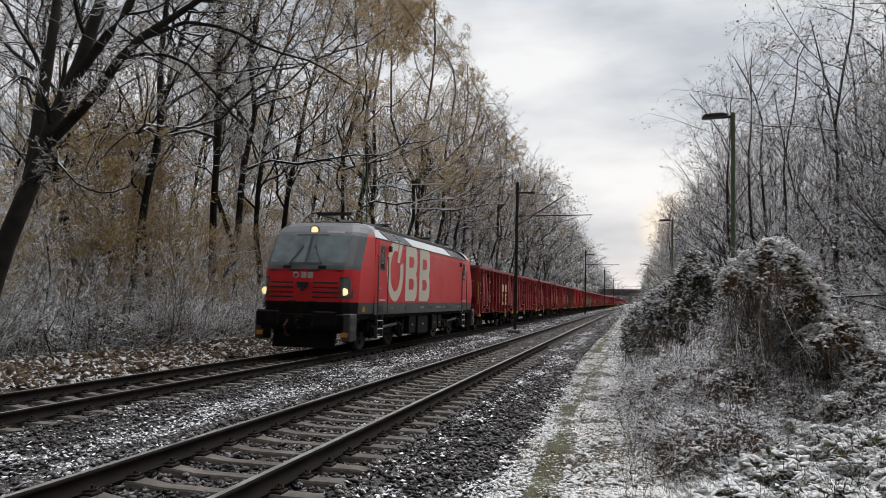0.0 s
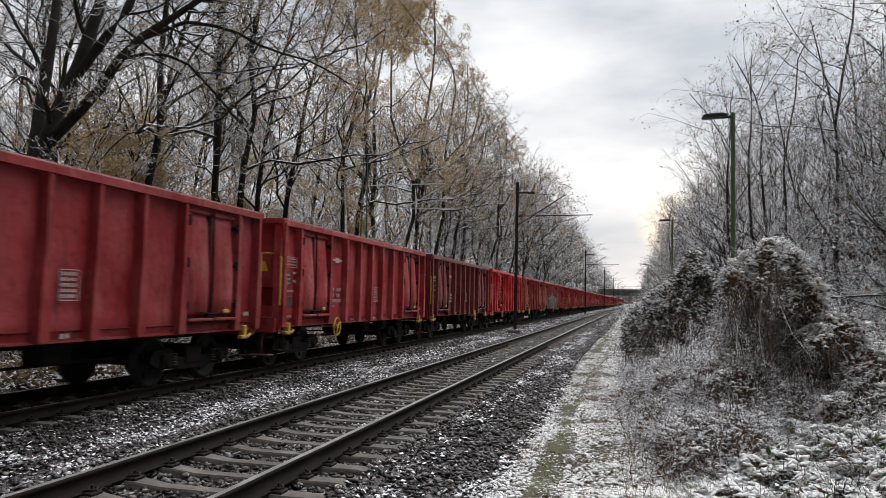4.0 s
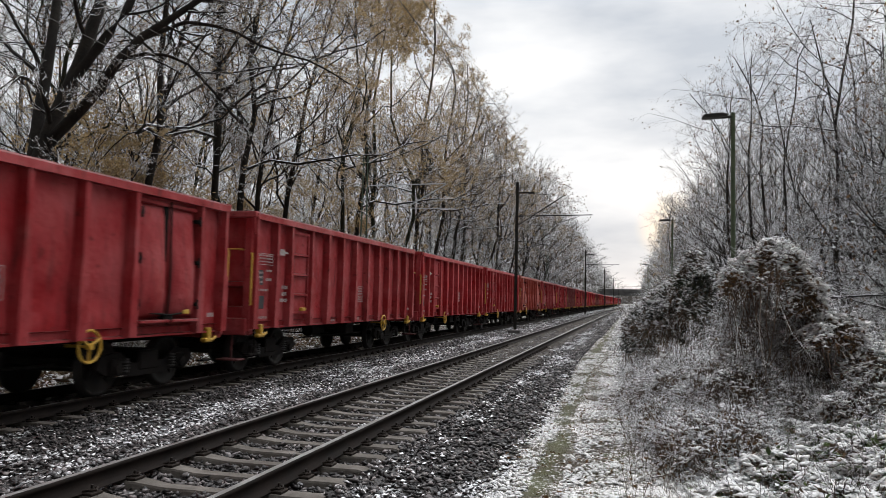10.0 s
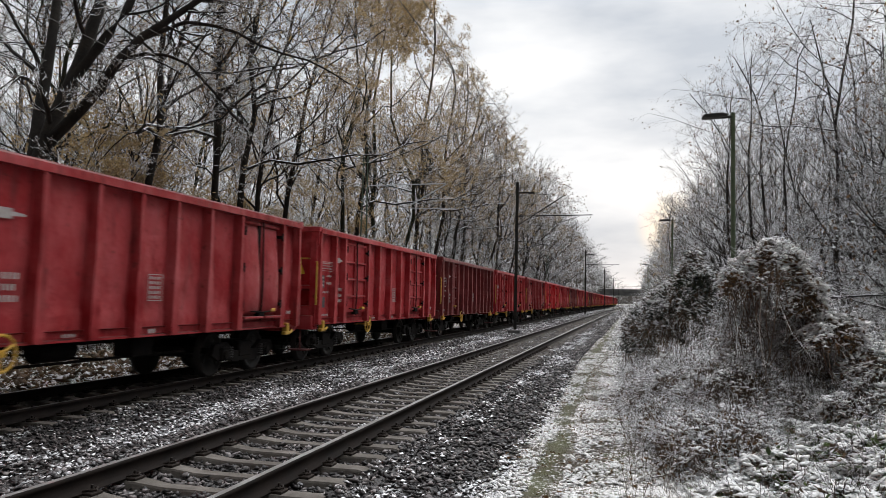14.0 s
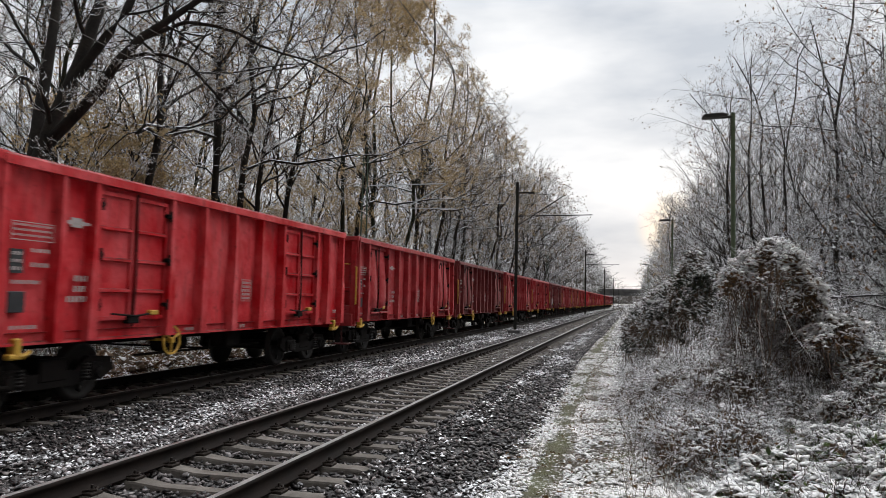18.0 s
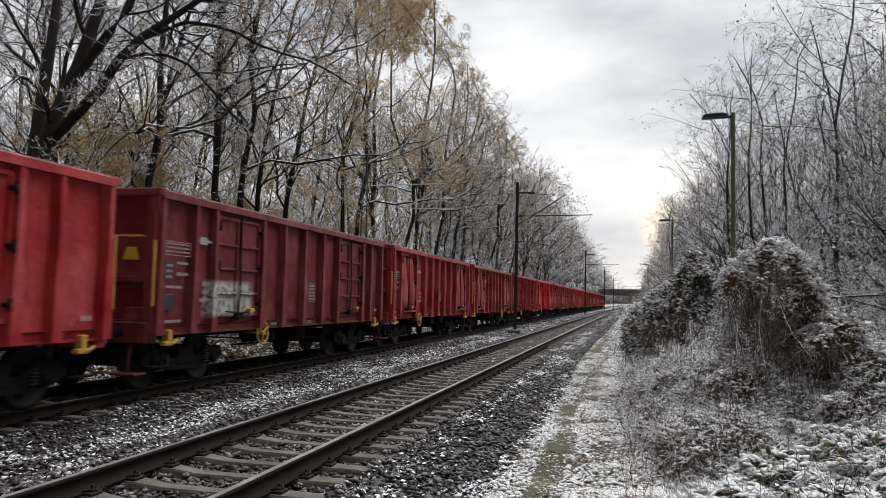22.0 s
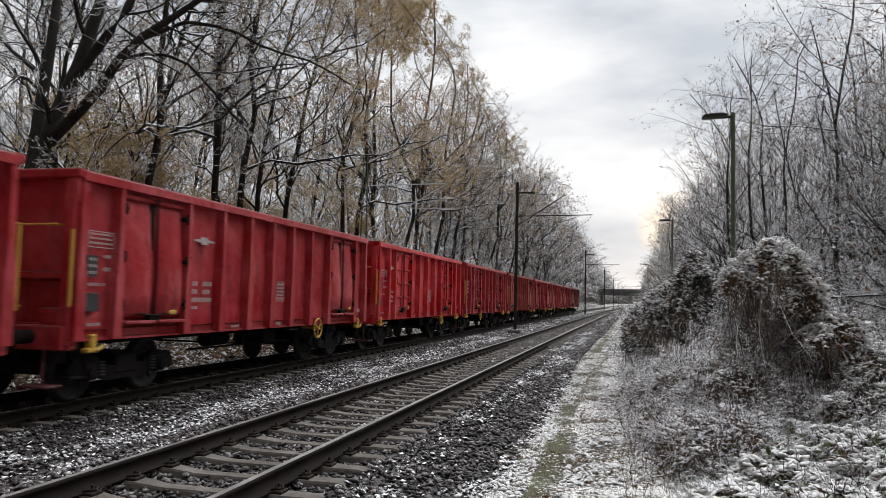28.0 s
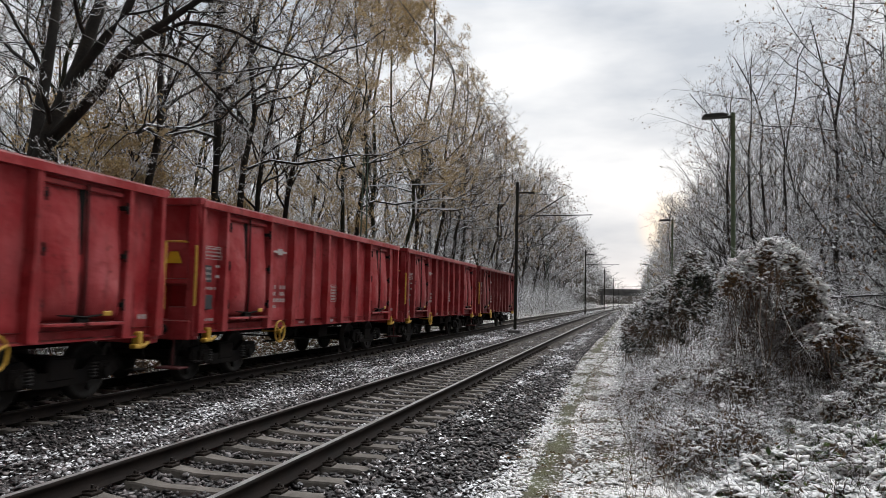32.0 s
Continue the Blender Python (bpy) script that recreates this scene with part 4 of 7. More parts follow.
for x, y0, y1, step in ((-18.6, 114, 210, 5.5), (-22.5, 92, 210, 6.0), (-28, 95, 200, 8.0)):
    y = y0
    while y < y1:
        put(rng.choice(far_tree), x + rng.uniform(-1.2, 1.2), y, rng.uniform(0, 360), rng.uniform(1.02, 1.16))
        y += step * rng.uniform(0.7, 1.3)
# the wood carried on unseen beside and behind the camera, added to block light
for x, y0, y1, step in ((-18.0, -70, 8, 6.0), (-25, -75, 6, 7.0), (-34, -80, 10, 9.0), (8.0, -70, 4, 6.0), (15, -75, 2, 7.0), (24, -80, 5, 9.0)):
    y = y0
    while y < y1:
        put(rng.choice(far_tree), x + rng.uniform(-1.5, 1.5), y, rng.uniform(0, 360), rng.uniform(0.9, 1.1))
        y += step * rng.uniform(0.7, 1.3)
# undergrowth along the edge of the wood
for x, y0, y1, step in ((-15.3, 13, 90, 1.6), (-17.3, 15, 80, 2.0), (-20, 17, 80, 2.8)):
    y = y0
    while y < y1:
        put(rng.choice(shrubs), x + rng.uniform(-0.8, 0.8), y, rng.uniform(0, 360), rng.uniform(0.8, 1.25))
        y += step * rng.uniform(0.7, 1.3)
# trees east of the path
y = 12.5
while y < 34:
    put(rng.choice(side_tree), 6.3 + rng.uniform(-0.4, 1.8), y, rng.uniform(-40, 40), rng.uniform(0.95, 1.12))
    y += rng.uniform(1.5, 2.5)
while y < 120:
    put(rng.choice(side_far), 6.6 + rng.uniform(-0.5, 1.5), y, rng.uniform(0, 360), rng.uniform(0.9, 1.1) * (0.85 + 0.2 * min(y / 60, 1.3)))
    y += rng.uniform(2.6, 4.0)
y = 10.0
while y < 90:
    put(rng.choice(slim + slim + side_far), 10.5 + rng.uniform(-1.2, 3.5), y, rng.uniform(0, 360), rng.uniform(0.75, 0.95))
    y += rng.uniform(2.6, 4.4)
y = 13.0
while y < 60:
    put(rng.choice(side_far), 8.8 + rng.uniform(-0.6, 1.2), y, rng.uniform(0, 360), rng.uniform(0.85, 1.05))
    y += rng.uniform(2.4, 3.6)
for x, y0, step in ((8.6, 118, 5.5), (12.5, 80, 6.5)):
    y = y0
    while y < 210:
        put(rng.choice(far_tree), x + rng.uniform(-0.8, 1.5), y, rng.uniform(0, 360), rng.uniform(0.78, 0.92))
        y += step * rng.uniform(0.7, 1.3)


# the wood on both sides towards the bridge, too far to tell its trees apart
def distant_rows(seed):
    model = join([grow(seed, [((0, 0, -0.4), (0.03, 0, 1), 22, 0.22)], [(12, 0.1, 1.0, 50, 0.40, 0.45, 3, 0.13, 0.05, 0.7, 3), (7, 0.1, 1.0, 44, 0.5, 0.4, 2, 0.16, 0.03, 1.0, 3), (6, 0.1, 1.0, 44, 0.6, 0.3, 2, 0.2, 0.0, 1.4, 3)], sides=4)[k] for k in (0, 1)])
    pieces = []
    for x, y0, step, size in ((-18.5, 212, 7, 1.0), (-24, 212, 8, 1.05), (-30, 212, 9, 1.1), (8.0, 212, 7, 0.86), (13, 212, 9, 0.9)) + tuple((1.7 * i, 640 + 5 * (i % 3), 300, 0.42) for i in range(-28, 20) if abs(1.7 * i + 6.6) > 1.6):
        y = y0
        while y < (300 if x == -18.5 else 680):
            a, k = rng.uniform(0, 6.283), size * rng.uniform(0.9, 1.08)
            c, sn = math.cos(a) * k, math.sin(a) * k
            v = model[0] @ np.array([[c, sn, 0], [-sn, c, 0], [0, 0, k]]) + np.array([x + rng.uniform(-1, 1) + bend(y), y, -0.36])
            pieces.append((v, model[1]))
            y += step * rng.uniform(0.7, 1.3) * (1 if y < 350 else 1.5)
    tagged(new("far_wood", soup("far_wood", *join(pieces), TWIG_HAZED)), "distant bare wood on both sides of the line", "wood", kind="stuff")


distant_rows(39)


def distant_wood():
    """The line of wood that closes the view beyond the bridge, haze painted into its grey."""
    v, f = [], []
    n = 160
    for i in range(n):
        x = -260 + 520 * i / (n - 1)
        top = 15 + 4 * noise.noise((x * 0.05, 0, 2)) + 2.5 * noise.noise((x * 0.4, 0, 5))
        v += [(x, 960, -1.0), (x, 960, top)]
    for i in range(n - 1):
        f.append((2 * i, 2 * i + 2, 2 * i + 3, 2 * i + 1))
    tagged(new("backdrop", soup("backdrop", v, f, TWIG_HAZED)), "haze-coloured line of distant wood beyond the bridge", "backdrop", kind="structure")


distant_wood()


# ---- thickets: what nobody could count ----
def thicket(name, seed, stems, box, height, radius, twigs_each, material, label, lean=0.25, twig_len=0.3):
    """Crowded thin stems with side twigs, all in one mesh."""
    r = np.random.default_rng(seed)
    x0, x1, y0, y1 = box
    x, y = r.uniform(x0, x1, stems), y0 + (y1 - y0) * r.uniform(0, 1, stems) ** 1.25
    z = np.array([hill(a, b) - 0.1 for a, b in zip(x, y)])
    ln = height * r.uniform(0.35, 1.0, stems)
    way = np.stack([r.normal(0, lean, stems), r.normal(0, lean, stems), np.ones(stems)], 1)
    P = paths(r, np.stack([x + BEND * y * y, y, z], 1), way, ln, 4, 0.28, 0.02)
    R = taper(radius * r.uniform(0.6, 1.4, stems), 4, 0.3)
    pieces = [sweep(P, R, 3)]
    s, w, l2, r2 = children(r, P, R, twigs_each, 0.1, 1.0, 48, twig_len, 0.4)
    P2 = paths(r, s, w, l2, 2, 0.2, -0.02)
    pieces.append(spikes(P2, taper(np.maximum(r2 * 0.75, 0.005), 2, 0.4)))
    s, w, l3, r3 = children(r, P2, taper(np.maximum(r2 * 0.6, 0.004), 2, 0.4), 2, 0.2, 1.0, 45, 0.6, 0.3)
    pieces.append(spikes(paths(r, s, w, l3, 2, 0.2, -0.02), taper(np.maximum(r3 * 0.9, 0.005), 2, 0.4)))
    tagged(new(name, soup(name, *join(pieces), material)), label, "thicket", kind="stuff")


thicket("thicket", 71, 1500, (-19.5, -14.8, 9, 75), 4.6, 0.016, 13, TWIG_SNOWY, "dense snow-dusted brush along the edge of the wood", 0.75)
thicket("thicket", 72, 2500, (-34, -18, 10, 95), 8.0, 0.02, 14, TWIG_SNOWY, "tangle of bare saplings inside the wood")
thicket("far_wood", 73, 3200, (-62, -28, 20, 130), 18.0, 0.035, 14, TWIG, "grey depths of the bare wood", 0.08)
thicket("thicket", 74, 650, (2.6, 7.5, 16, 80), 2.8, 0.012, 12, TWIG_SNOWY, "dense snow-dusted brush beside the path", 0.2)
thicket("far_wood", 75, 1100, (10, 40, 8, 160), 11.0, 0.03, 14, TWIG_SNOWY, "grey depths of the bare wood", 0.5)
thicket("thicket", 76, 900, (0.1, 3.2, 30, 260), 2.6, 0.02, 12, TWIG_SNOWY, "scrub closing in on the path further along", 0.35)
thicket("thicket", 78, 1600, (-18, -11.9, 50, 260), 2.4, 0.018, 12, TWIG_SNOWY, "snowy brush along the verge further along", 0.4)
thicket("thicket", 79, 1300, (-19.5, -15.0, 42, 210), 7.5, 0.02, 14, TWIG_SNOWY, "dense saplings at the edge of the wood", 0.25)
thicket("thicket", 77, 500, (-0.75, 0.5, 26, 300), 1.0, 0.02, 12, TWIG_SNOWY, "low scrub at the foot of the track bed", 0.6)
# young beeches that keep their tan leaves
beech = plant("young_beech", grow(65, [((0, 0, -0.3), (0.05, 0.05, 1), 6.5, 0.05), ((0.5, 0.3, -0.3), (0.1, -0.1, 1), 5.2, 0.04)], [(14, 0.15, 1.0, 58, 0.42, 0.4, 4, 0.12, 0.0, 0.5, 4), (7, 0.1, 1.0, 45, 0.5, 0.4, 3, 0.15, 0.0, 0.6, 3), (5, 0.1, 1.0, 45, 0.5, 0.4, 2, 0.2, 0.0, 0.8, 3)], 9000, 0.045, sides=5), (BARK, TWIG, LEAF_TAN), "young beech that keeps its tan leaves", "tree", "young beeches")
for x, y, turn, size in ((-20.0, 24.0, 15, 1.3), (-22.5, 30.5, 215, 1.3), (-20.8, 37.0, 305, 1.3), (-21.0, 47.0, 240, 1.4), (-17.8, 20.5, 0, 1.15), (-18.3, 23.5, 80, 1.25), (-18.0, 26.5, 200, 1.1), (-17.2, 41.0, 40, 1.2), (-18.8, 31.0, 300, 0.8), (-17.4, 54.0, 120, 1.2), (-16.6, 15.5, 30, 0.62), (-16.2, 17.8, 150, 0.7), (-15.9, 20.6, 250, 0.6), (-15.8, 23.2, 10, 0.66), (-15.7, 26.0, 100, 0.6), (-15.6, 29.2, 190, 0.68), (-15.6, 33.0, 330, 0.6), (-15.8, 37.0, 60, 0.66)):
    put(beech, x, y, turn, size)

LEAF_SNOWY = surface("snow_laden_bramble_leaf", (0.045, 0.08, 0.022), (0.12, 0.13, 0.045), 0.5, 0, 3, 20, 0, island=0.5, thin=0.25, up=(0.0, 0.25), snow=1.25, snow_scale=2.2, world_space=True)

# ---- low plants beside the path and along the verge ----


def scatter(name, seed, count, box, zmin, zmax, size, material, label, category, power=1.0, flat=0.25):
    """Leaves lying or standing in a strip of ground."""
    r = np.random.default_rng(seed)
    x0, x1, y0, y1 = box
    x, y = r.uniform(x0, x1, count), y0 + (y1 - y0) * r.uniform(0, 1, count) ** power
    z = np.array([max(hill(a, b), bed_height(a) if -11.9 < a < -1.2 else -9) for a, b in zip(x, y)])
    patch = np.array([noise.noise((a * 1.1, b * 0.8, seed)) for a, b in zip(x, y)])
    keep = patch > -0.12
    x, y, z, patch = x[keep], y[keep], z[keep], patch[keep]
    z = z + zmin + (zmax - zmin) * r.uniform(0, 1, len(x)) * (0.35 + np.clip(patch, 0, 0.6) * 1.4)
    V, F = leaf_cards(r, np.stack([x, y, z], 1), size, flat)
    tagged(new(name, soup(name, V, F, material)), label, category, kind="stuff")


def mound(name, seed, centre, radii, leaves, stems, size, label, materials, bare=0.0):
    """A heap of climbing plants: hanging stems under a lumpy cover of leaves."""
    r = np.random.default_rng(seed)
    ob = tagged(new(name), label, "bush", "overgrown bushes")
    cx, cy, cz = centre
    d = unit(r.normal(0, 1, (leaves, 3)))
    d[:, 2] = np.abs(d[:, 2]) * 1.0 - 0.15
    lump = np.array([1 + 0.28 * noise.noise(Vector(q) * 1.8 + Vector((seed, 0, 0))) + 0.16 * noise.noise(Vector(q) * 5 + Vector((seed, 3, 0))) for q in d])
    p = np.array(centre) + d * np.array(radii) * (lump * r.uniform(0.72, 1.04, leaves) ** 0.6)[:, None]
    p = p[p[:, 2] > cz + 0.05 + bare * radii[2] * r.uniform(0.5, 1.2, len(p))]
    half = len(p) // 2
    part("leaves", soup("leaves", *leaf_cards(r, p[:half], size, 0.5), materials[0]), None, ob)
    part("withered_leaves", soup("withered_leaves", *leaf_cards(r, p[half:], size * 0.8, 0.6), materials[1]), None, ob, "brown withered leaves")
    a = r.uniform(0, 6.283, stems)
    q = np.sqrt(r.uniform(0.02, 0.95, stems))
    st = np.stack([cx + q * np.cos(a) * radii[0], cy + q * np.sin(a) * radii[1], np.full(stems, cz - 0.15)], 1)
    top = np.array(centre) + (st - np.array(centre)) * np.array([0.75, 0.75, 0]) + np.stack([np.zeros(stems), np.zeros(stems), radii[2] * np.sqrt(np.clip(1 - q * q, 0.1, 1)) * r.uniform(0.7, 1.05, stems)], 1)
    ln = np.linalg.norm(top - st, axis=1)
    P = paths(r, st, top - st, ln, 5, 0.15, 0.0)
    R = taper(0.012 * r.uniform(0.6, 1.5, stems), 5, 0.4)
    s, w, l2, r2 = children(r, P, R, 7, 0.2, 1.0, 55, 0.22, 0.3)
    part("stem_tangle", soup("stem_tangle", *join([sweep(P, R, 4), sweep(paths(r, s, w, l2, 3, 0.2, -0.05), taper(np.maximum(r2 * 0.6, 0.003), 3, 0.4), 3)]), STEM_DRY), None, ob, "tangled brown stems")


def blobs(r, at, size):
    """Small flattened lumps, eight faces each."""
    n = len(at)
    base = np.array([(1, 0, 0), (-1, 0, 0), (0, 1, 0), (0, -1, 0), (0, 0, 0.6), (0, 0, -0.25)])
    tri = np.array([(0, 2, 4), (2, 1, 4), (1, 3, 4), (3, 0, 4), (2, 0, 5), (1, 2, 5), (3, 1, 5), (0, 3, 5)])
    a = r.uniform(0, 6.283, n)
    v = base[None] * r.uniform(0.55, 1.3, (n, 6, 1)) * np.array([1.5, 0.9, 0.8])
    v = v * (size * r.uniform(0.4, 1.5, (n, 1, 1)) ** 1.3)
    c, s = np.cos(a)[:, None], np.sin(a)[:, None]
    tilt = r.normal(0, 0.35, n)[:, None]
    x, y = v[..., 0] * c - v[..., 1] * s, v[..., 0] * s + v[..., 1] * c
    V = np.stack([x, y, v[..., 2] + x * tilt], -1) + at[:, None]
    return V.reshape(-1, 3), (tri[None] + 6 * np.arange(n)[:, None, None]).reshape(-1, 3)


def heap(name, seed, lumps, leaves, snow, stems, size, label, materials, fine=0.0):
    """Plants heaped over one another: a cover of leaves in clumps, snow caught on top, hanging stems beneath.
    lumps: (x, y, z, half width, half depth, half height) of the rounded parts of the heap."""
    r = np.random.default_rng(seed)
    ob = tagged(new(name), label, "bush", "overgrown bushes")
    L = np.array(lumps, float)
    share = (L[:, 3] * L[:, 5] + L[:, 4] * L[:, 5] + L[:, 3] * L[:, 4])
    which = r.choice(len(L), leaves, p=share / share.sum())
    d = unit(r.normal(0, 1, (leaves, 3)))
    d[:, 2] = np.where(d[:, 2] < -0.35, -d[:, 2], d[:, 2])
    rough = np.array([1 + 0.30 * noise.noise(Vector(q) * 1.7 + Vector((seed + w, 0, 0))) + 0.34 * noise.noise(Vector(q) * 4.5 + Vector((seed, w, 0))) for q, w in zip(d, which)])
    p = L[which, :3] + d * L[which, 3:] * rough[:, None]
    inside = np.zeros(leaves, bool)
    for k in range(len(L)):
        inside |= (which != k) & ((((p - L[k, :3]) / L[k, 3:]) ** 2).sum(1) < 0.72)
    foot = np.array([hill(a, b) for a, b in p[:, :2]])
    ok = ~inside & (p[:, 2] > foot + 0.02)
    p, d = p[ok], d[ok]
    tone = np.array([noise.noise(Vector(q) * 2.3 + Vector((0, seed, 0))) for q in p])
    inner = p - d * r.uniform(0, 0.16, (len(p), 1)) + r.normal(0, 0.025, (len(p), 3))
    green = tone + r.normal(0, 0.22, len(p)) > 0.0
    part("leaves", soup("leaves", *leaf_cards(r, inner[green], size, 0.75), materials[0]), None, ob)
    part("withered_leaves", soup("withered_leaves", *leaf_cards(r, inner[~green], size * 0.85, 0.8), materials[1]), None, ob, "brown withered leaves")
    # snow lies in patches on what faces up
    lie = np.array([noise.noise(Vector(q) * 3.4 + Vector((seed, 0, 4))) for q in p])
    top = np.flatnonzero((d[:, 2] > -0.25) & (lie + 0.35 * d[:, 2] + r.normal(0, 0.12, len(p)) > 0.06))
    top = r.permutation(top)[:snow]
    part("snow_cover", soup("snow_cover", *blobs(r, p[top] + np.array([0, 0, 0.015]), size * 0.90), SNOW), None, ob, "patches of snow caught on the leaves")
    # stems that hang or climb from the cover to the ground
    pick = r.choice(len(p), stems)
    st = p[pick] - d[pick] * 0.05
    en = st + r.normal(0, 0.14, (stems, 3))
    en[:, 2] = np.maximum(np.array([hill(a, b) for a, b in en[:, :2]]) - 0.05, st[:, 2] - r.uniform(0.3, 1.6, stems))
    P = paths(r, st, en - st, np.linalg.norm(en - st, axis=1), 5, 0.16, 0.0)
    R = taper(0.007 * r.uniform(0.6, 1.5, stems), 5, 0.6)
    s, w, l2, r2 = children(r, P, R, 5, 0.1, 1.0, 55, 0.3, 0.3)
    tangle = [sweep(P, R, 4), sweep(paths(r, s, w, l2, 3, 0.3, -0.05), taper(np.maximum(r2 * 0.6, 0.002), 3, 0.4), 3)]
    if fine:
        # fine shoots that stand out of the outline
        pick = r.choice(len(p), int(fine))
        P = paths(r, p[pick], d[pick] + r.normal(0, 0.5, (int(fine), 3)), r.uniform(0.1, 0.35, int(fine)), 4, 0.3, -0.08)
        part("shoot_tangle", soup("shoot_tangle", *sweep(P, taper(np.full(int(fine), 0.0042), 4, 0.5), 3), TWIG_SNOWY), None, ob, "fine snow-lined shoots")
    part("stem_tangle", soup("stem_tangle", *join(tangle), STEM_DRY), None, ob, "tangled brown stems")


def snow_clumps(name, seed, count, box, size, label):
    """Clumps of snow caught on grass and stones, in drifts."""
    r = np.random.default_rng(seed)
    x0, x1, y0, y1 = box
    x, y = r.uniform(x0, x1, count), y0 + (y1 - y0) * r.uniform(0, 1, count) ** 1.4
    drift = np.array([noise.noise((a * 2.2, b * 1.5, seed)) for a, b in zip(x, y)])
    keep = drift + r.normal(0, 0.15, count) > -0.02
    x, y = x[keep], y[keep]
    z = np.array([hill(a, b) for a, b in zip(x, y)]) + 0.012
    tagged(new(name, soup(name, *blobs(r, np.stack([x, y, z], 1), size), SNOW)), label, "snow", kind="stuff")


LEAF_EVERGREEN = surface("green_bramble_leaf", (0.055, 0.090, 0.026), (0.13, 0.165, 0.052), 0.5, 0, 3, 20, 0, island=0.5, thin=0.25, up=(0.3, 0.6), snow=0.35, snow_scale=5, world_space=True)
LEAF_DULL = surface("withered_bramble_leaf", (0.075, 0.050, 0.033), (0.19, 0.13, 0.082), 0.7, 0, 3, 20, 0, island=0.5, thin=0.3, up=(0.3, 0.6), snow=0.3, snow_scale=5, world_space=True)
heap("climber_heap", 81, [(1.88, 11.0, 2.00, 0.46, 0.5, 0.46), (1.47, 11.1, 1.82, 0.28, 0.4, 0.38), (2.22, 10.9, 1.62, 0.30, 0.4, 0.38), (2.55, 10.7, 1.18, 0.36, 0.5, 0.36), (2.98, 10.5, 0.78, 0.45, 0.6, 0.38), (3.5, 10.3, 0.50, 0.5, 0.7, 0.38)],
     13000, 6000, 200, 0.034, "tall arched heap of withered climbers capped with snow", (LEAF_DULL, LEAF_OAK), 900)
heap("stem_curtain", 82, [(2.30, 11.2, 0.75, 0.45, 0.4, 0.75), (1.75, 11.5, 0.9, 0.5, 0.4, 0.7)], 3000, 2500, 200, 0.028, "curtain of brown hanging stems under the climbers", (LEAF_DULL, LEAF_OAK), 3200)
heap("bramble_slope", 78, [(3.3, 11.3, 0.55, 0.75, 0.6, 0.70), (4.2, 11.2, 0.65, 0.8, 0.7, 0.80), (2.75, 10.0, 0.10, 0.55, 0.45, 0.60), (5.0, 11.5, 0.7, 0.8, 0.8, 0.9)], 8000, 4200, 120, 0.034, "snow-laden slope of bramble beside the climbers", (LEAF_DULL, LEAF_DULL), 3500)
heap("ivy_bush", 83, [(1.15, 15.0, 1.60, 0.40, 0.5, 0.85), (1.62, 15.3, 1.30, 0.40, 0.5, 0.75), (0.62, 15.6, 1.15, 0.42, 0.6, 0.75), (0.2, 16.6, 0.8, 0.35, 0.7, 0.7)], 22000, 2400, 200, 0.036, "dark green ivy bush with a little snow", (LEAF_IVY, LEAF_DULL), 1600)
heap("grass_heap", 84, [(1.45, 11.0, 0.05, 0.85, 0.8, 0.85), (0.95, 12.2, 0.0, 0.75, 1.0, 0.80), (0.65, 13.4, -0.05, 0.6, 1.2, 0.72), (0.35, 15.0, -0.1, 0.5, 1.6, 0.6), (2.1, 10.4, -0.1, 0.6, 0.5, 0.62)], 9000, 5200, 350, 0.026, "sloping heap of snowy withered grass and bramble", (LEAF_DULL, LEAF_DULL), 3400)
heap("bramble_bush", 85, [(0.75, 9.7, -0.18, 0.45, 1.0, 0.46), (1.25, 9.6, -0.08, 0.45, 0.7, 0.44), (0.50, 11.2, -0.22, 0.40, 0.9, 0.46)], 11000, 1900, 320, 0.030, "low tangled brown bramble with little snow", (LEAF_DULL, LEAF_OAK), 1500)
heap("bramble_bush", 86, [(1.75, 8.7, -0.30, 0.75, 0.8, 0.38), (2.5, 9.0, -0.17, 0.75, 0.9, 0.48), (3.3, 9.2, -0.07, 0.7, 0.9, 0.52), (2.0, 9.8, -0.2, 0.7, 0.7, 0.42)], 14000, 4300, 200, 0.042, "low green bramble laden with snow", (LEAF_EVERGREEN, LEAF_DULL), 900)
heap("bramble_bush", 80, [(1.05, 8.0, -0.36, 0.5, 0.6, 0.22), (1.9, 7.7, -0.32, 0.6, 0.5, 0.28), (2.7, 8.0, -0.24, 0.6, 0.5, 0.32)], 7500, 2600, 160, 0.040, "low green bramble laden with snow", (LEAF_EVERGREEN, LEAF_DULL), 500)
mound("bramble_bush", 87, (0.55, 17.5, -0.35), (0.45, 3.2, 0.95), 16000, 45, 0.023, "low tangled bramble with snow on its leaves", (LEAF_SNOWY, LEAF_OAK))
mound("bramble_bush", 88, (0.75, 25.5, -0.35), (0.6, 5.0, 1.1), 16000, 45, 0.027, "overgrown snowy scrub at the path", (LEAF_OAK, LEAF_SNOWY))
mound("bramble_bush", 89, (1.1, 38.0, -0.35), (0.9, 8.0, 1.4), 14000, 50, 0.037, "overgrown snowy scrub at the path", (LEAF_OAK, LEAF_SNOWY))
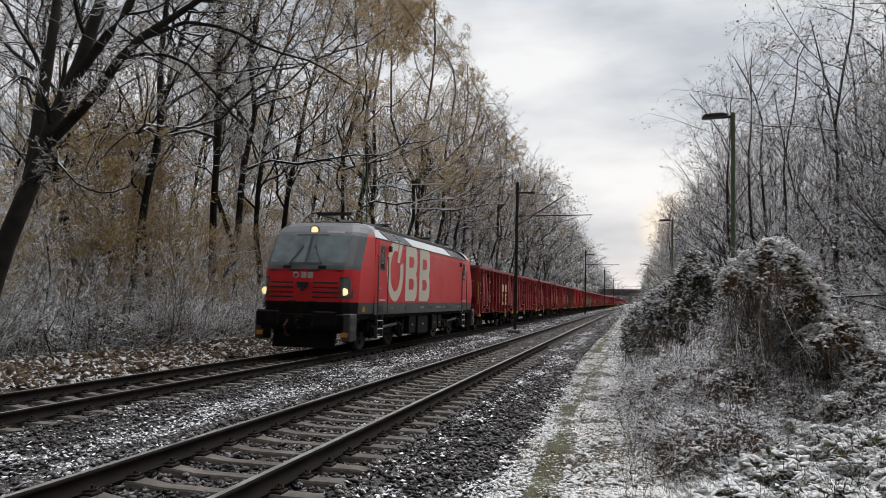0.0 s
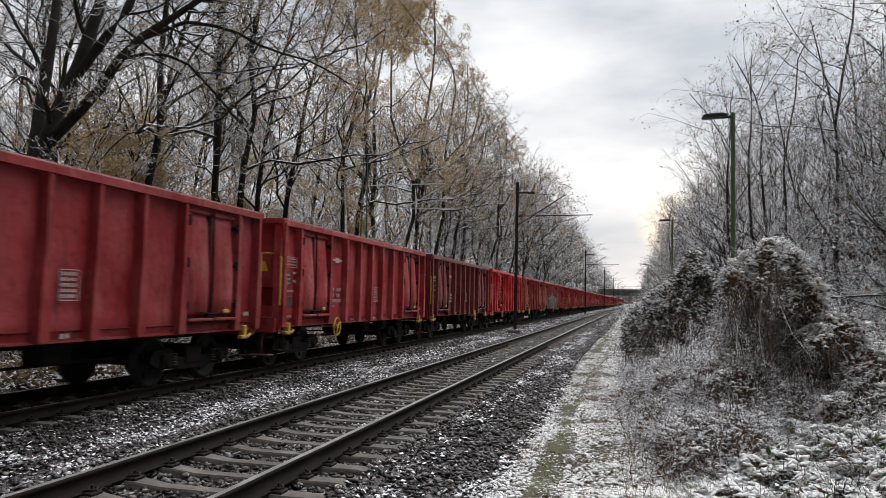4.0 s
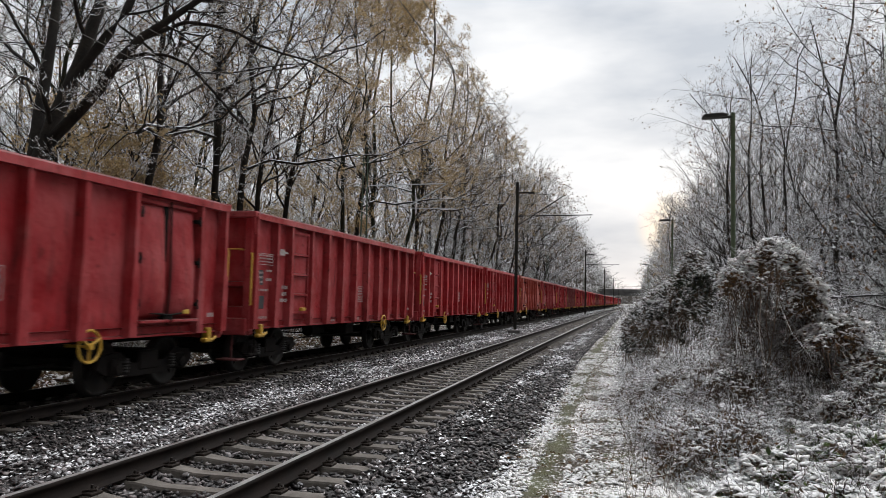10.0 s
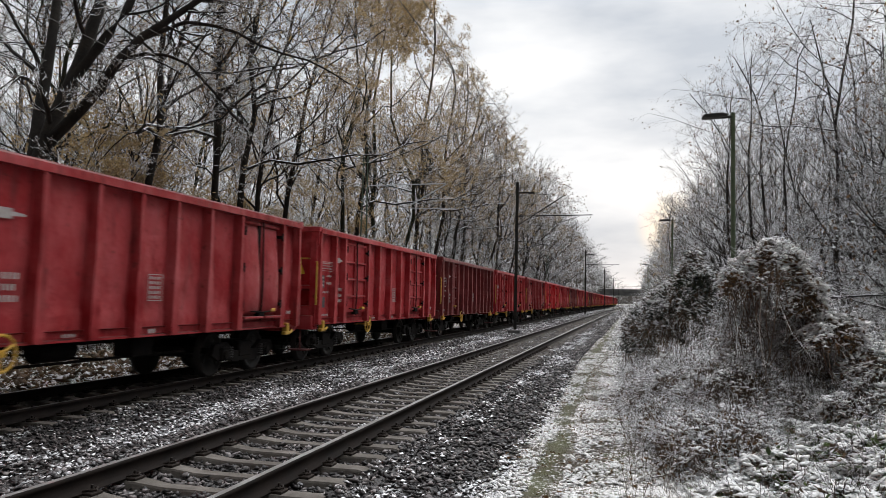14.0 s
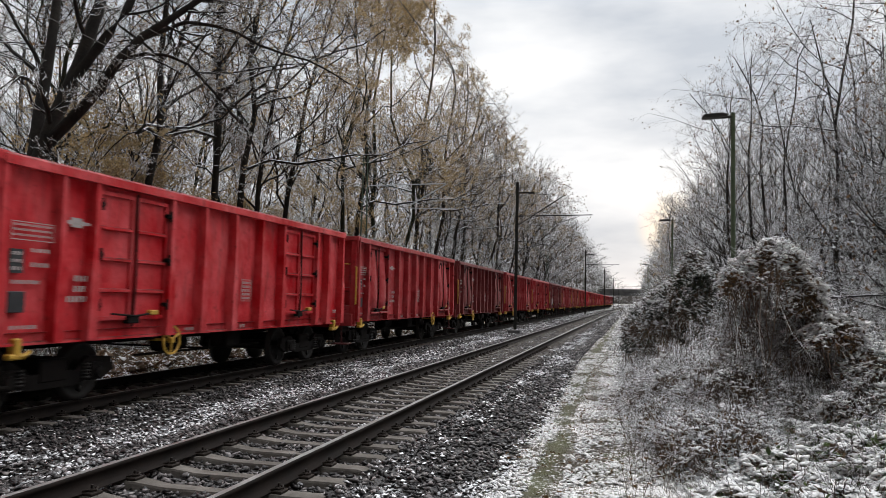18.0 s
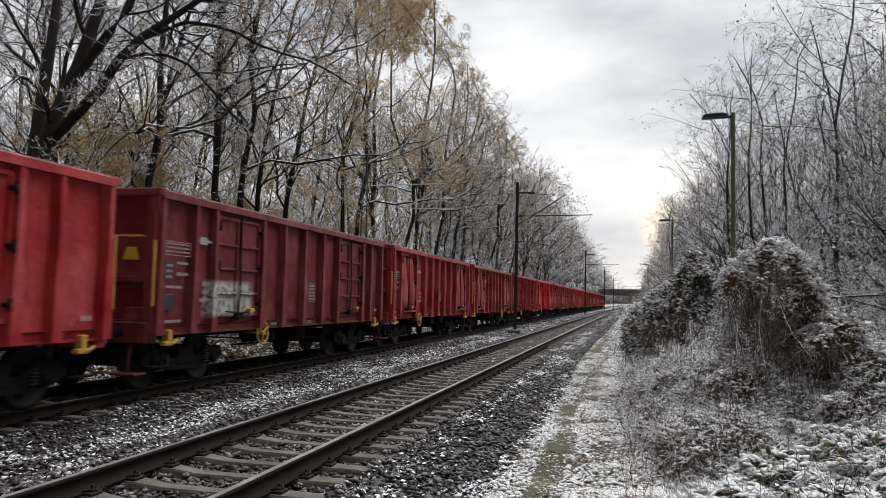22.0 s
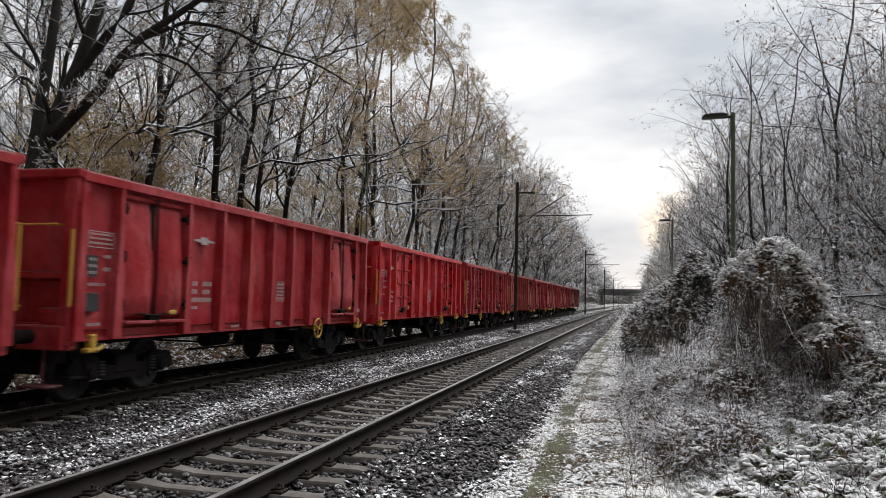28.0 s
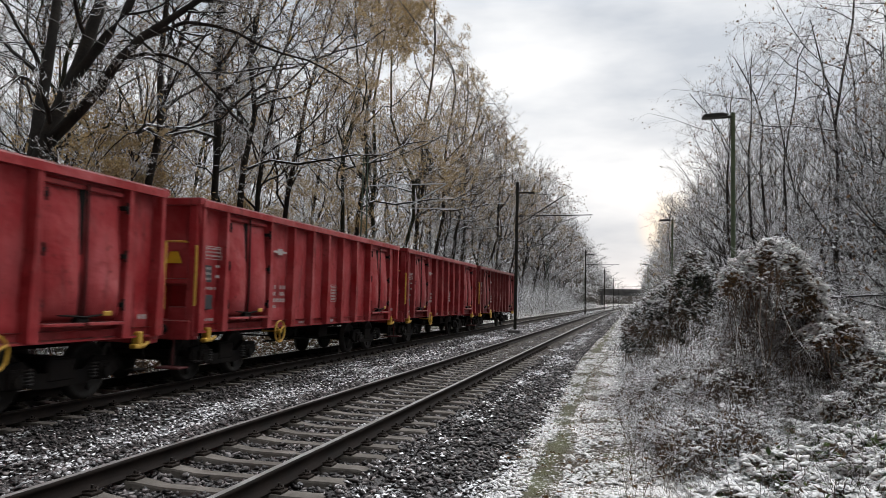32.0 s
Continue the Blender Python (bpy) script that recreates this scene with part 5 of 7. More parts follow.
for k, (x, y) in enumerate(((-15.2, 13.0), (-15.4, 16.6), (-15.3, 20.2), (-15.6, 24.0), (-15.4, 28.0), (-15.5, 32.5))):
    heap("verge_bush", 110 + k, [(x, y, 0.1, 1.0, 1.3, 0.75), (x - 1.0, y + 1.6, 0.35, 1.0, 1.4, 1.1), (x - 1.9, y + 0.4, 0.6, 1.0, 1.3, 1.5), (x - 2.6, y + 2.0, 0.9, 1.0, 1.2, 2.0)], 5000, 1600, 220, 0.045, "snow-dusted bramble and dead growth at the wood's edge", (LEAF_IVY if k % 2 else LEAF_DULL, LEAF_DULL), 2200)


def clods(name, seed, count, box, size, label):
    """Clumps of wet leaves on the verge."""
    r = np.random.default_rng(seed)
    x0, x1, y0, y1 = box
    x, y = r.uniform(x0, x1, count), y0 + (y1 - y0) * r.uniform(0, 1, count) ** 1.3
    z = np.array([hill(a, b) for a, b in zip(x, y)]) + size * 0.3
    V, F = blobs(r, np.stack([x, y, z], 1), size)
    V[:, 2] += (V[:, 2] - np.repeat(z, 6)) * 0.8
    tagged(new(name, soup(name, V, F, LEAF_DULL)), label, "leaf litter", kind="stuff")


clods("leaf_clumps", 99, 2600, (-14.6, -11.75, 9, 40), 0.10, "dark clumps of wet leaves along the verge")
snow_clumps("snow_clumps", 98, 6000, (-14.8, -11.7, 9, 34), 0.050, "clumps of snow on the leaf litter of the verge")
scatter("leaf_litter", 92, 3500, (0.0, 4.5, 4.4, 14), 0.0, 0.10, 0.030, LEAF_OAK, "fallen brown leaves in thin snow", "leaf litter", 1.2)
scatter("leaf_litter", 93, 14000, (-15.0, -11.2, 8, 45), 0.0, 0.20, 0.06, LEAF_OAK, "fallen brown leaves in thin snow on the verge", "leaf litter", 1.3)


snow_clumps("snow_clumps", 97, 4000, (-1.5, -1.05, 6.5, 30), 0.028, "small clumps of snow on the grass of the path")
snow_clumps("snow_clumps", 96, 11000, (-0.72, 0.9, 6.5, 30), 0.030, "small clumps of snow on the grass of the path")
scatter("leaf_litter", 94, 6000, (-1.5, 0.4, 4.5, 24), 0.0, 0.06, 0.026, LEAF_OAK, "fallen brown leaves on the snowy path", "leaf litter", 1.4)


def blades(name, seed, count, box, height, radius, material, label, spread, droop, side=0):
    """Grass blades or dry stems, each a thin bent spike."""
    r = np.random.default_rng(seed)
    x0, x1, y0, y1 = box
    x, y = r.uniform(x0, x1, count), y0 + (y1 - y0) * r.uniform(0, 1, count) ** 1.4
    z = np.array([hill(a, b) for a, b in zip(x, y)])
    way = np.stack([r.normal(0, spread, count), r.normal(0, spread, count), np.ones(count)], 1)
    P = paths(r, np.stack([x, y, z - 0.02], 1), way, height * r.uniform(0.4, 1.1, count), 3, 0.12, droop)
    R = taper(radius * r.uniform(0.7, 1.3, count), 3, 0.25)
    pieces = [sweep(P, R, 3)]
    if side:
        s, w, l2, r2 = children(r, P, R, side, 0.3, 1.0, 40, 0.28, 0.3)
        pieces.append(sweep(paths(r, s, w, l2, 3, 0.2, 0.0), taper(np.maximum(r2 * 0.7, 0.0015), 3, 0.4), 3))
    tagged(new(name, soup(name, *join(pieces), material)), label, "grass" if not side else "dry stems", kind="stuff")


blades("grass", 101, 16000, (-1.6, 0.5, 4.4, 42), 0.09, 0.0030, GRASS, "short withered grass poking through thin snow", 0.5, -0.12)
blades("grass", 102, 1000, (-0.05, 1.0, 4.6, 30), 0.42, 0.0022, GRASS, "taller dry grass at the edge of the path", 0.22, -0.05)
blades("dry_weeds", 103, 90, (-0.1, 0.9, 7.5, 24), 0.85, 0.004, STEM_DRY, "dry brown weed stems at the edge of the path", 0.18, -0.02, 7)
blades("dry_weeds", 104, 60, (0.3, 3.0, 8.0, 15), 0.8, 0.004, STEM_DRY, "dry brown stems among the brambles", 0.3, -0.03, 8)
blades("grass", 105, 3500, (-14.5, -11.3, 8, 40), 0.30, 0.004, GRASS, "withered grass on the verge", 0.5, -0.15)

# ---- train: materials ----


def wagon_paint(name, sprayed=0):
    """Faded oxide paint in the object's own colour, with scuffs, rust and runs of dirt; sprayed: graffiti or chalky patches on top."""
    m, nt, bsdf, geo, tc = start_material(name)
    info = nt.nodes.new("ShaderNodeObjectInfo")
    shift = nt.nodes.new("ShaderNodeVectorMath")
    shift.operation = "MULTIPLY_ADD"
    nt.links.new(info.outputs["Random"], shift.inputs[0])
    shift.inputs[1].default_value = (13, 29, 7)
    nt.links.new(tc.outputs["Object"], shift.inputs[2])
    vec = shift.outputs[0]
    runs = nt.nodes.new("ShaderNodeMapping")
    runs.inputs["Scale"].default_value = (6, 6, 0.8)
    nt.links.new(vec, runs.inputs["Vector"])
    n1, n2, n3 = noise_node(nt, 0.9, 4, vec), noise_node(nt, 7, 5, vec, 0.7), noise_node(nt, 1.0, 4, runs.outputs[0], 0.65)
    hsv = nt.nodes.new("ShaderNodeHueSaturation")
    nt.links.new(info.outputs["Color"], hsv.inputs["Color"])
    nt.links.new(ramp_node(nt, n1, 0.3, 0.7, 0.78, 1.22), hsv.inputs["Value"])
    nt.links.new(ramp_node(nt, n1, 0.3, 0.75, 1.05, 0.86), hsv.inputs["Saturation"])
    col = hsv.outputs[0]
    col = mix_node(nt, col, (0.055, 0.020, 0.015), ramp_node(nt, n2, 0.60, 0.70, 0.0, 0.7))
    col = mix_node(nt, col, (0.035, 0.016, 0.014), ramp_node(nt, n3, 0.54, 0.72, 0.0, 0.55))
    dust = noise_node(nt, 1.7, 5, vec, 0.65)
    col = mix_node(nt, col, (0.32, 0.105, 0.085), ramp_node(nt, dust, 0.50, 0.75, 0.0, 0.16))
    if sprayed:
        xyz = nt.nodes.new("ShaderNodeSeparateXYZ")
        nt.links.new(tc.outputs["Object"], xyz.inputs[0])
        y, z = xyz.outputs["Y"], xyz.outputs["Z"]
        warp = noise_node(nt, 1.1, 3, tc.outputs["Object"], 0.5)

        def band(v, lo, hi, soft=0.04):
            return math_node(nt, "MULTIPLY", ramp_node(nt, v, lo - soft, lo + soft), ramp_node(nt, v, hi - soft, hi + soft, 1.0, 0.0))
        if sprayed == 1:
            silver, teal = (0.32, 0.285, 0.27), (0.08, 0.33, 0.30)
            for cy, cz, ry, rz, spray in ((-3.6, 1.05, 0.5, 0.75, teal), (-2.65, 1.25, 0.8, 0.95, teal), (-2.55, 1.05, 0.62, 0.78, (0.27, 0.19, 0.18)), (-1.45, 1.75, 0.55, 0.80, teal), (4.25, 1.35, 0.55, 0.85, teal), (4.85, 1.15, 0.5, 0.7, teal),
                                          (-1.05, 1.15, 0.95, 0.95, silver), (0.75, 1.35, 1.35, 1.22, silver), (2.35, 1.55, 0.50, 0.95, silver), (3.3, 1.2, 0.75, 1.0, silver)):
                dy = math_node(nt, "MULTIPLY", math_node(nt, "SUBTRACT", y, cy), 1.0 / ry)
                dz = math_node(nt, "MULTIPLY", math_node(nt, "SUBTRACT", z, cz), 1.0 / rz)
                r = math_node(nt, "ADD", math_node(nt, "MULTIPLY", dy, dy), math_node(nt, "MULTIPLY", dz, dz))
                r = math_node(nt, "ADD", r, math_node(nt, "MULTIPLY", warp, 0.9))
                col = mix_node(nt, col, (0.025, 0.03, 0.035), ramp_node(nt, r, 1.62, 1.72, 0.85, 0.0))
                fill = mix_node(nt, tuple(c * 0.6 for c in spray), spray, ramp_node(nt, n2, 0.3, 0.6))
                fill = mix_node(nt, fill, (0.12, 0.065, 0.045), ramp_node(nt, n3, 0.46, 0.68, 0.0, 0.75))
                fill = mix_node(nt, fill, (0.58, 0.58, 0.56), math_node(nt, "MULTIPLY", band(r, 1.10, 1.19, 0.03), ramp_node(nt, n1, 0.4, 0.5)))
                col = mix_node(nt, col, fill, ramp_node(nt, r, 1.44, 1.52, 0.9, 0.0))
        else:
            chalk = math_node(nt, "MULTIPLY", band(y, -4.35, -2.5, 0.05), band(z, 1.30, 1.95, 0.06))
            chalk = math_node(nt, "MULTIPLY", chalk, ramp_node(nt, n2, 0.38, 0.52))
            col = mix_node(nt, col, (0.50, 0.50, 0.48), chalk)
    # coal dust lies on ledges and rims
    col = mix_node(nt, col, (0.040, 0.026, 0.022), math_node(nt, "MULTIPLY", up_facing(nt, geo, 0.35, 0.8), ramp_node(nt, n2, 0.35, 0.6, 0.25, 0.8)))
    nt.links.new(col, bsdf.inputs["Base Color"])
    nt.links.new(ramp_node(nt, n2, 0.3, 0.7, 0.42, 0.70), bsdf.inputs["Roughness"])
    bsdf.inputs["Specular IOR Level"].default_value = 0.15
    dent = math_node(nt, "ADD", math_node(nt, "MULTIPLY", noise_node(nt, 2.8, 3, vec, 0.5), 1.0), math_node(nt, "MULTIPLY", n2, 0.12))
    add_bump(nt, bsdf, dent, 0.8, 0.06)
    return m


PAINT = wagon_paint("faded_wagon_paint")
PAINT_GRAFFITI = wagon_paint("wagon_paint_with_graffiti", 1)
PAINT_CHALKY = wagon_paint("wagon_paint_with_white_patches", 2)
GEAR = surface("grimy_running_gear", (0.007, 0.006, 0.006), (0.020, 0.016, 0.014), 0.8, 0.2, 4, 40, 0.3)
WHEEL = surface("brown_wheel_steel", (0.012, 0.010, 0.009), (0.030, 0.024, 0.020), 0.65, 0.2, 5, 50, 0.2)
TREAD = surface("bright_tyre_tread", (0.25, 0.24, 0.23), (0.36, 0.35, 0.34), 0.35, 0.9, 5, 40, 0.05)
YELLOW = surface("yellow_paint", (0.46, 0.25, 0.025), (0.60, 0.36, 0.045), 0.55, 0, 8, 60, 0.1)
SIGN_YELLOW = surface("warning_yellow", (0.66, 0.46, 0.02), (0.74, 0.54, 0.03), 0.5, 0, 8, 60, 0)
WHITE = surface("white_lettering", (0.28, 0.24, 0.23), (0.46, 0.41, 0.39), 0.6, 0, 9, 70, 0)
BLACK = surface("black_panel", (0.020, 0.022, 0.024), (0.04, 0.042, 0.045), 0.5, 0, 9, 70, 0)
LOCO_RED = surface("signal_red_paint", (0.52, 0.006, 0.010), (0.58, 0.009, 0.014), 0.45, 0, 0.7, 25, 0.03, 0.002)
LOCO_GREY = surface("dark_grey_paint", (0.034, 0.034, 0.032), (0.058, 0.056, 0.052), 0.5, 0, 1.2, 30, 0.05, 0.002)
LOCO_MASK = surface("anthracite_cab_mask", (0.080, 0.082, 0.086), (0.115, 0.118, 0.122), 0.38, 0, 1.2, 30, 0.03, 0.002)
LOCO_ROOF = surface("pale_grey_roof_paint", (0.46, 0.47, 0.47), (0.60, 0.61, 0.61), 0.5, 0, 0.8, 20, 0.05, 0.002)
CREAM = surface("cream_lettering_paint", (0.50, 0.46, 0.37), (0.60, 0.56, 0.46), 0.42, 0, 0.5, 25, 0.03, 0.002)
ROOF_GEAR = surface("sooty_roof_gear", (0.014, 0.014, 0.014), (0.035, 0.033, 0.030), 0.6, 0.4, 5, 40, 0.2)
VENT = surface("vent_mesh", (0.010, 0.010, 0.011), (0.022, 0.022, 0.024), 0.5, 0.2, 12, 90, 0.4)
ORANGE = surface("orange_reflector", (0.60, 0.22, 0.01), (0.65, 0.28, 0.02), 0.4, 0, 9, 60, 0)


def glass_material(name, tint, rough):
    m, nt, bsdf, geo, tc = start_material(name)
    n = noise_node(nt, 3, 3, tc.outputs["Object"])
    nt.links.new(mix_node(nt, tint, tuple(c * 0.7 for c in tint), ramp_node(nt, n, 0.3, 0.7)), bsdf.inputs["Base Color"])
    bsdf.inputs["Roughness"].default_value, bsdf.inputs["IOR"].default_value = rough, 1.52
    bsdf.inputs["Coat Weight"].default_value, bsdf.inputs["Coat Roughness"].default_value = 1.0, 0.02
    return m


# the pale windscreen tint holds reflected sky in its base colour
GLASS = glass_material("cab_window_glass", (0.15, 0.19, 0.20), 0.06)
DARK_GLASS = glass_material("dark_window_glass", (0.02, 0.024, 0.026), 0.08)


def glow(name, colour, strength):
    m, nt, bsdf, geo, tc = start_material(name)
    bsdf.inputs["Base Color"].default_value = (*colour, 1)
    bsdf.inputs["Emission Color"].default_value = (*colour, 1)
    bsdf.inputs["Emission Strength"].default_value = strength
    return m


HEADLIGHT = glow("warm_headlight", (1.0, 0.74, 0.34), 1.35)
LENS = glass_material("headlight_lens", (0.10, 0.11, 0.11), 0.15)

OXIDE_HOSE = surface("dark_red_paint", (0.06, 0.010, 0.010), (0.10, 0.016, 0.015), 0.6, 0, 8, 50, 0.1)

TRAIN, SPINNING = [], []
NOSE = 20.45
CACHE = {}


def cached(key, make, material, smooth=False):
    """One mesh for all the pieces that look alike."""
    full = (key, material.name, HALF)
    if full not in CACHE:
        CACHE[full] = make().mesh(key[0] if isinstance(key, tuple) else key, material, smooth)
    return CACHE[full]


# ---- open wagons ----
HALF, TOP, SILL = 6.43, 3.50, 0.98
BODY = {"bulged": 12.29, "barred": 11.89, "framed": 12.10, "single": 12.10}
PITCH = {"bulged": 13.468, "barred": 13.131, "framed": 13.314, "single": 13.314}
LAYOUT = {  # stakes, and doors as (start, end, leaves), from the front end of the body
    "bulged": ([0.06, 0.96, 2.95, 4.2, 5.35, 6.43, 7.5, 8.65, 9.88, 11.9, 12.80], [(1.02, 2.88, 2), (9.95, 11.83, 2)]),
    "barred": ([0.06, 1.2, 1.95, 4.05, 5.2, 6.43, 7.66, 8.81, 10.91, 11.7, 12.80], [(2.02, 3.98, 2), (8.88, 10.84, 2)]),
    "framed": ([0.06, 1.2, 1.95, 4.05, 5.2, 6.43, 7.66, 8.81, 10.91, 11.7, 12.80], [(2.02, 3.98, 2), (8.88, 10.84, 2)]),
    "single": ([0.06, 1.1, 1.9, 3.15, 4.3, 5.4, 6.5, 7.6, 8.7, 9.75, 10.8, 11.8, 12.80], [(1.97, 3.08, 1)]),
}


def stake_shape(y):
    """A pressed stake: slim at the top, with a shoulder half way down and a broad foot."""
    rings = [(SILL + 0.02, 0.120, 0.100, 1.550), (1.95, 0.112, 0.090, 1.560), (2.20, 0.072, 0.052, 1.550), (TOP - 0.15, 0.066, 0.046, 1.540)]
    v, f = [], []
    for z, wide, slim_w, x in rings:
        v += [(1.355, y - wide, z), (1.355, y + wide, z), (x, y + slim_w, z), (x, y - slim_w, z)]
    for k in range(3):
        f += [(4 * k + i, 4 * k + (i + 1) % 4, 4 * k + 4 + (i + 1) % 4, 4 * k + 4 + i) for i in range(4)]
    f += [(0, 1, 2, 3), (12, 13, 14, 15)]
    return Shape().add(v, f)


def layout(kind):
    stakes, doors = LAYOUT[kind]
    f = HALF / 6.43
    return [a * f for a in stakes], [(a * f, b * f, n) for a, b, n in doors]


def wall_shape(kind):
    """Sheet wall with a folded foot, bulged out between the stakes by many loads."""
    stakes, doors = layout(kind)
    ys = []
    for a, b in zip(stakes, stakes[1:]):
        ys += [(a + (b - a) * u - HALF, w) for u, w in ((0.0, 0.0), (0.14, 0.35), (0.32, 0.8), (0.5, 1.0), (0.68, 0.8), (0.86, 0.35))]
    ys.append((stakes[-1] - HALF, 0.0))
    zs = [(SILL + 0.17, 0.0, 0.02), (1.40, 0.0, 0.02), (1.43, 0.1, 0.0), (1.7, 0.75, 0.0), (2.1, 1.0, 0.0), (2.5, 0.8, 0.0), (2.95, 0.45, 0.0), (TOP - 0.12, 0.1, 0.0)]
    v, f = [], []
    for z, swell, step in zs:
        for y, w in ys:
            v.append((1.368 + step + 0.080 * w * swell * (0.45 + 0.9 * abs(noise.noise((y * 0.8, z * 0.9, 9)))), y, z))
    n = len(ys)
    for j in range(len(zs) - 1):
        for i in range(n - 1):
            f.append((j * n + i, j * n + i + 1, (j + 1) * n + i + 1, (j + 1) * n + i))
    s = Shape()
    s.add(v, f)
    s.box(1.33, 1.36, ys[0][0], ys[-1][0], zs[0][0], zs[-1][0])
    return s


def leaf_shape(kind, a, b, top):
    """One door leaf: a pressed bulging sheet, or a framed sheet."""
    a, b = a - HALF, b - HALF
    lo = SILL + 0.30
    s = Shape()
    if kind == "bulged":
        prof = [(lo, 0.0, 0.05), (lo + 0.03, 0.10, 0.02), (lo + 0.10, 0.175, 0.0), (1.70, 0.195, 0.0), (2.15, 0.180, 0.0), (2.60, 0.12, 0.0), (top - 0.25, 0.07, 0.0), (top - 0.12, 0.05, 0.03), (top - 0.06, 0.0, 0.08)]
        w = b - a
        v = []
        for z, depth, pinch in prof:
            for u, swell in ((0.055, 0.0), (0.075, 0.50), (0.12, 0.72), (0.26, 0.93), (0.5, 1.0), (0.74, 0.93), (0.88, 0.72), (0.925, 0.50), (0.945, 0.0)):
                u = 0.5 + (u - 0.5) * (1 - 2 * pinch)
                v.append((1.375 + depth * swell, a + w * u, z))
        m = 9
        s.add(v, [(j * m + i, j * m + i + 1, (j + 1) * m + i + 1, (j + 1) * m + i) for j in range(len(prof) - 1) for i in range(m - 1)])
    else:
        s.box(1.40, 1.43, a + 0.03, b - 0.03, lo, top)
        for y in (a + 0.03, b - 0.09):
            s.box(1.43, 1.475, y, y + 0.06, lo, top)
        for z in (lo, top - 0.06):
            s.box(1.43, 1.475, a + 0.09, b - 0.09, z, z + 0.06)
    return s


def bar_shape(a, b, z):
    a, b = a - HALF, b - HALF
    return Shape().prism([(1.43, z), (1.495, z + 0.02), (1.495, z + 0.055), (1.43, z + 0.075)], "y", a + 0.08, b - 0.08)


def gear_shape(kind):
    s = Shape()
    if kind == "side_frame":
        s.prism([(-1.35, 0.48), (-1.25, 0.68), (-0.75, 0.72), (-0.45, 0.52), (0.45, 0.52), (0.75, 0.72), (1.25, 0.68), (1.35, 0.48), (1.1, 0.36), (0.72, 0.36), (0.45, 0.30), (-0.45, 0.30), (-0.72, 0.36), (-1.1, 0.36)], "x", 1.0, 1.10)
        for y in (-0.9, 0.9):
            s.soft_box(0.96, 1.16, y - 0.15, y + 0.15, 0.34, 0.62, 0.03)
            s.lathe([(1.16, 0.10), (1.20, 0.09), (1.21, 0.03)], "x", (0, y, 0.46), 12)
        s.soft_box(0.95, 1.12, -0.28, 0.28, 0.38, 0.72, 0.03)
    elif kind == "spring":
        for i in range(5):
            s.ring((1.05, 0, 0.42 + i * 0.05), "z", 0.065, 0.018, 10, 5)
    elif kind == "wheelset":
        for e in (-1, 1):
            s.lathe([(e * 0.68, 0.44), (e * 0.69, 0.49), (e * 0.72, 0.49), (e * 0.735, 0.464), (e * 0.81, 0.458), (e * 0.815, 0.40), (e * 0.79, 0.38), (e * 0.775, 0.20), (e * 0.82, 0.15), (e * 0.82, 0.08)], "x", (0, 0, 0), 24)
            for k in range(3):
                a = 2.1 * k
                s.box(e * 0.78 - 0.02, e * 0.78 + 0.02, 0.28 * math.cos(a) - 0.05, 0.28 * math.cos(a) + 0.05, 0.28 * math.sin(a) - 0.05, 0.28 * math.sin(a) + 0.05)
        s.tube([(-0.8, 0, 0), (0.8, 0, 0)], 0.085, 12)
    elif kind == "bolster":
        s.soft_box(-1.0, 1.0, -0.24, 0.24, 0.42, 0.74, 0.04)
        s.soft_box(-0.95, 0.95, -1.28, -1.18, 0.50, 0.62, 0.02)
        s.soft_box(-0.95, 0.95, 1.18, 1.28, 0.50, 0.62, 0.02)
    elif kind == "buffer":
        s.lathe([(0.0, 0.13), (0.05, 0.13), (0.06, 0.10), (0.36, 0.10), (0.37, 0.085), (0.58, 0.085), (0.585, 0.20), (0.60, 0.22), (0.615, 0.22), (0.625, 0.17)], "y", (0, 0, 0), 18)
    elif kind == "coupling":
        s.soft_box(-0.05, 0.05, 0, 0.45, 0.98, 1.1, 0.01)
        s.ring((0, 0.40, 0.92), "x", 0.12, 0.025, 14, 6)
        s.tube([(0, 0.3, 0.98), (0, 0.34, 0.70), (0, 0.26, 0.55)], 0.03, 6)
    elif kind == "handwheel":
        s.ring((0, 0, 0), "x", 0.24, 0.021, 24, 6)
        s.lathe([(-0.05, 0.05), (0.04, 0.05)], "x", (0, 0, 0), 10)
        for k in range(3):
            a = 2 * math.pi * k / 3 + 0.5
            s.tube([(0, 0, 0), (0, 0.24 * math.cos(a), 0.24 * math.sin(a))], 0.02, 6)
        s.tube([(0, 0, 0), (-0.45, 0, 0.0)], 0.025, 6)
    return s


def bars(rows, x):
    """Lettering that cannot be read: small upright bars in rows. rows: (y0, y1, z, height, count)."""
    s = Shape()
    for y0, y1, z, h, n in rows:
        w = (y1 - y0) / n
        for i in range(n):
            s.box(x, x + 0.004, y0 + i * w, y0 + (i + 0.58) * w, z, z + h)
    return s


def outline(y0, y1, z0, z1, x, w=0.012):
    return Shape().box(x, x + 0.004, y0, y1, z0, z0 + w).box(x, x + 0.004, y0, y1, z1 - w, z1).box(x, x + 0.004, y0, y0 + w, z0, z1).box(x, x + 0.004, y1 - w, y1, z0, z1)


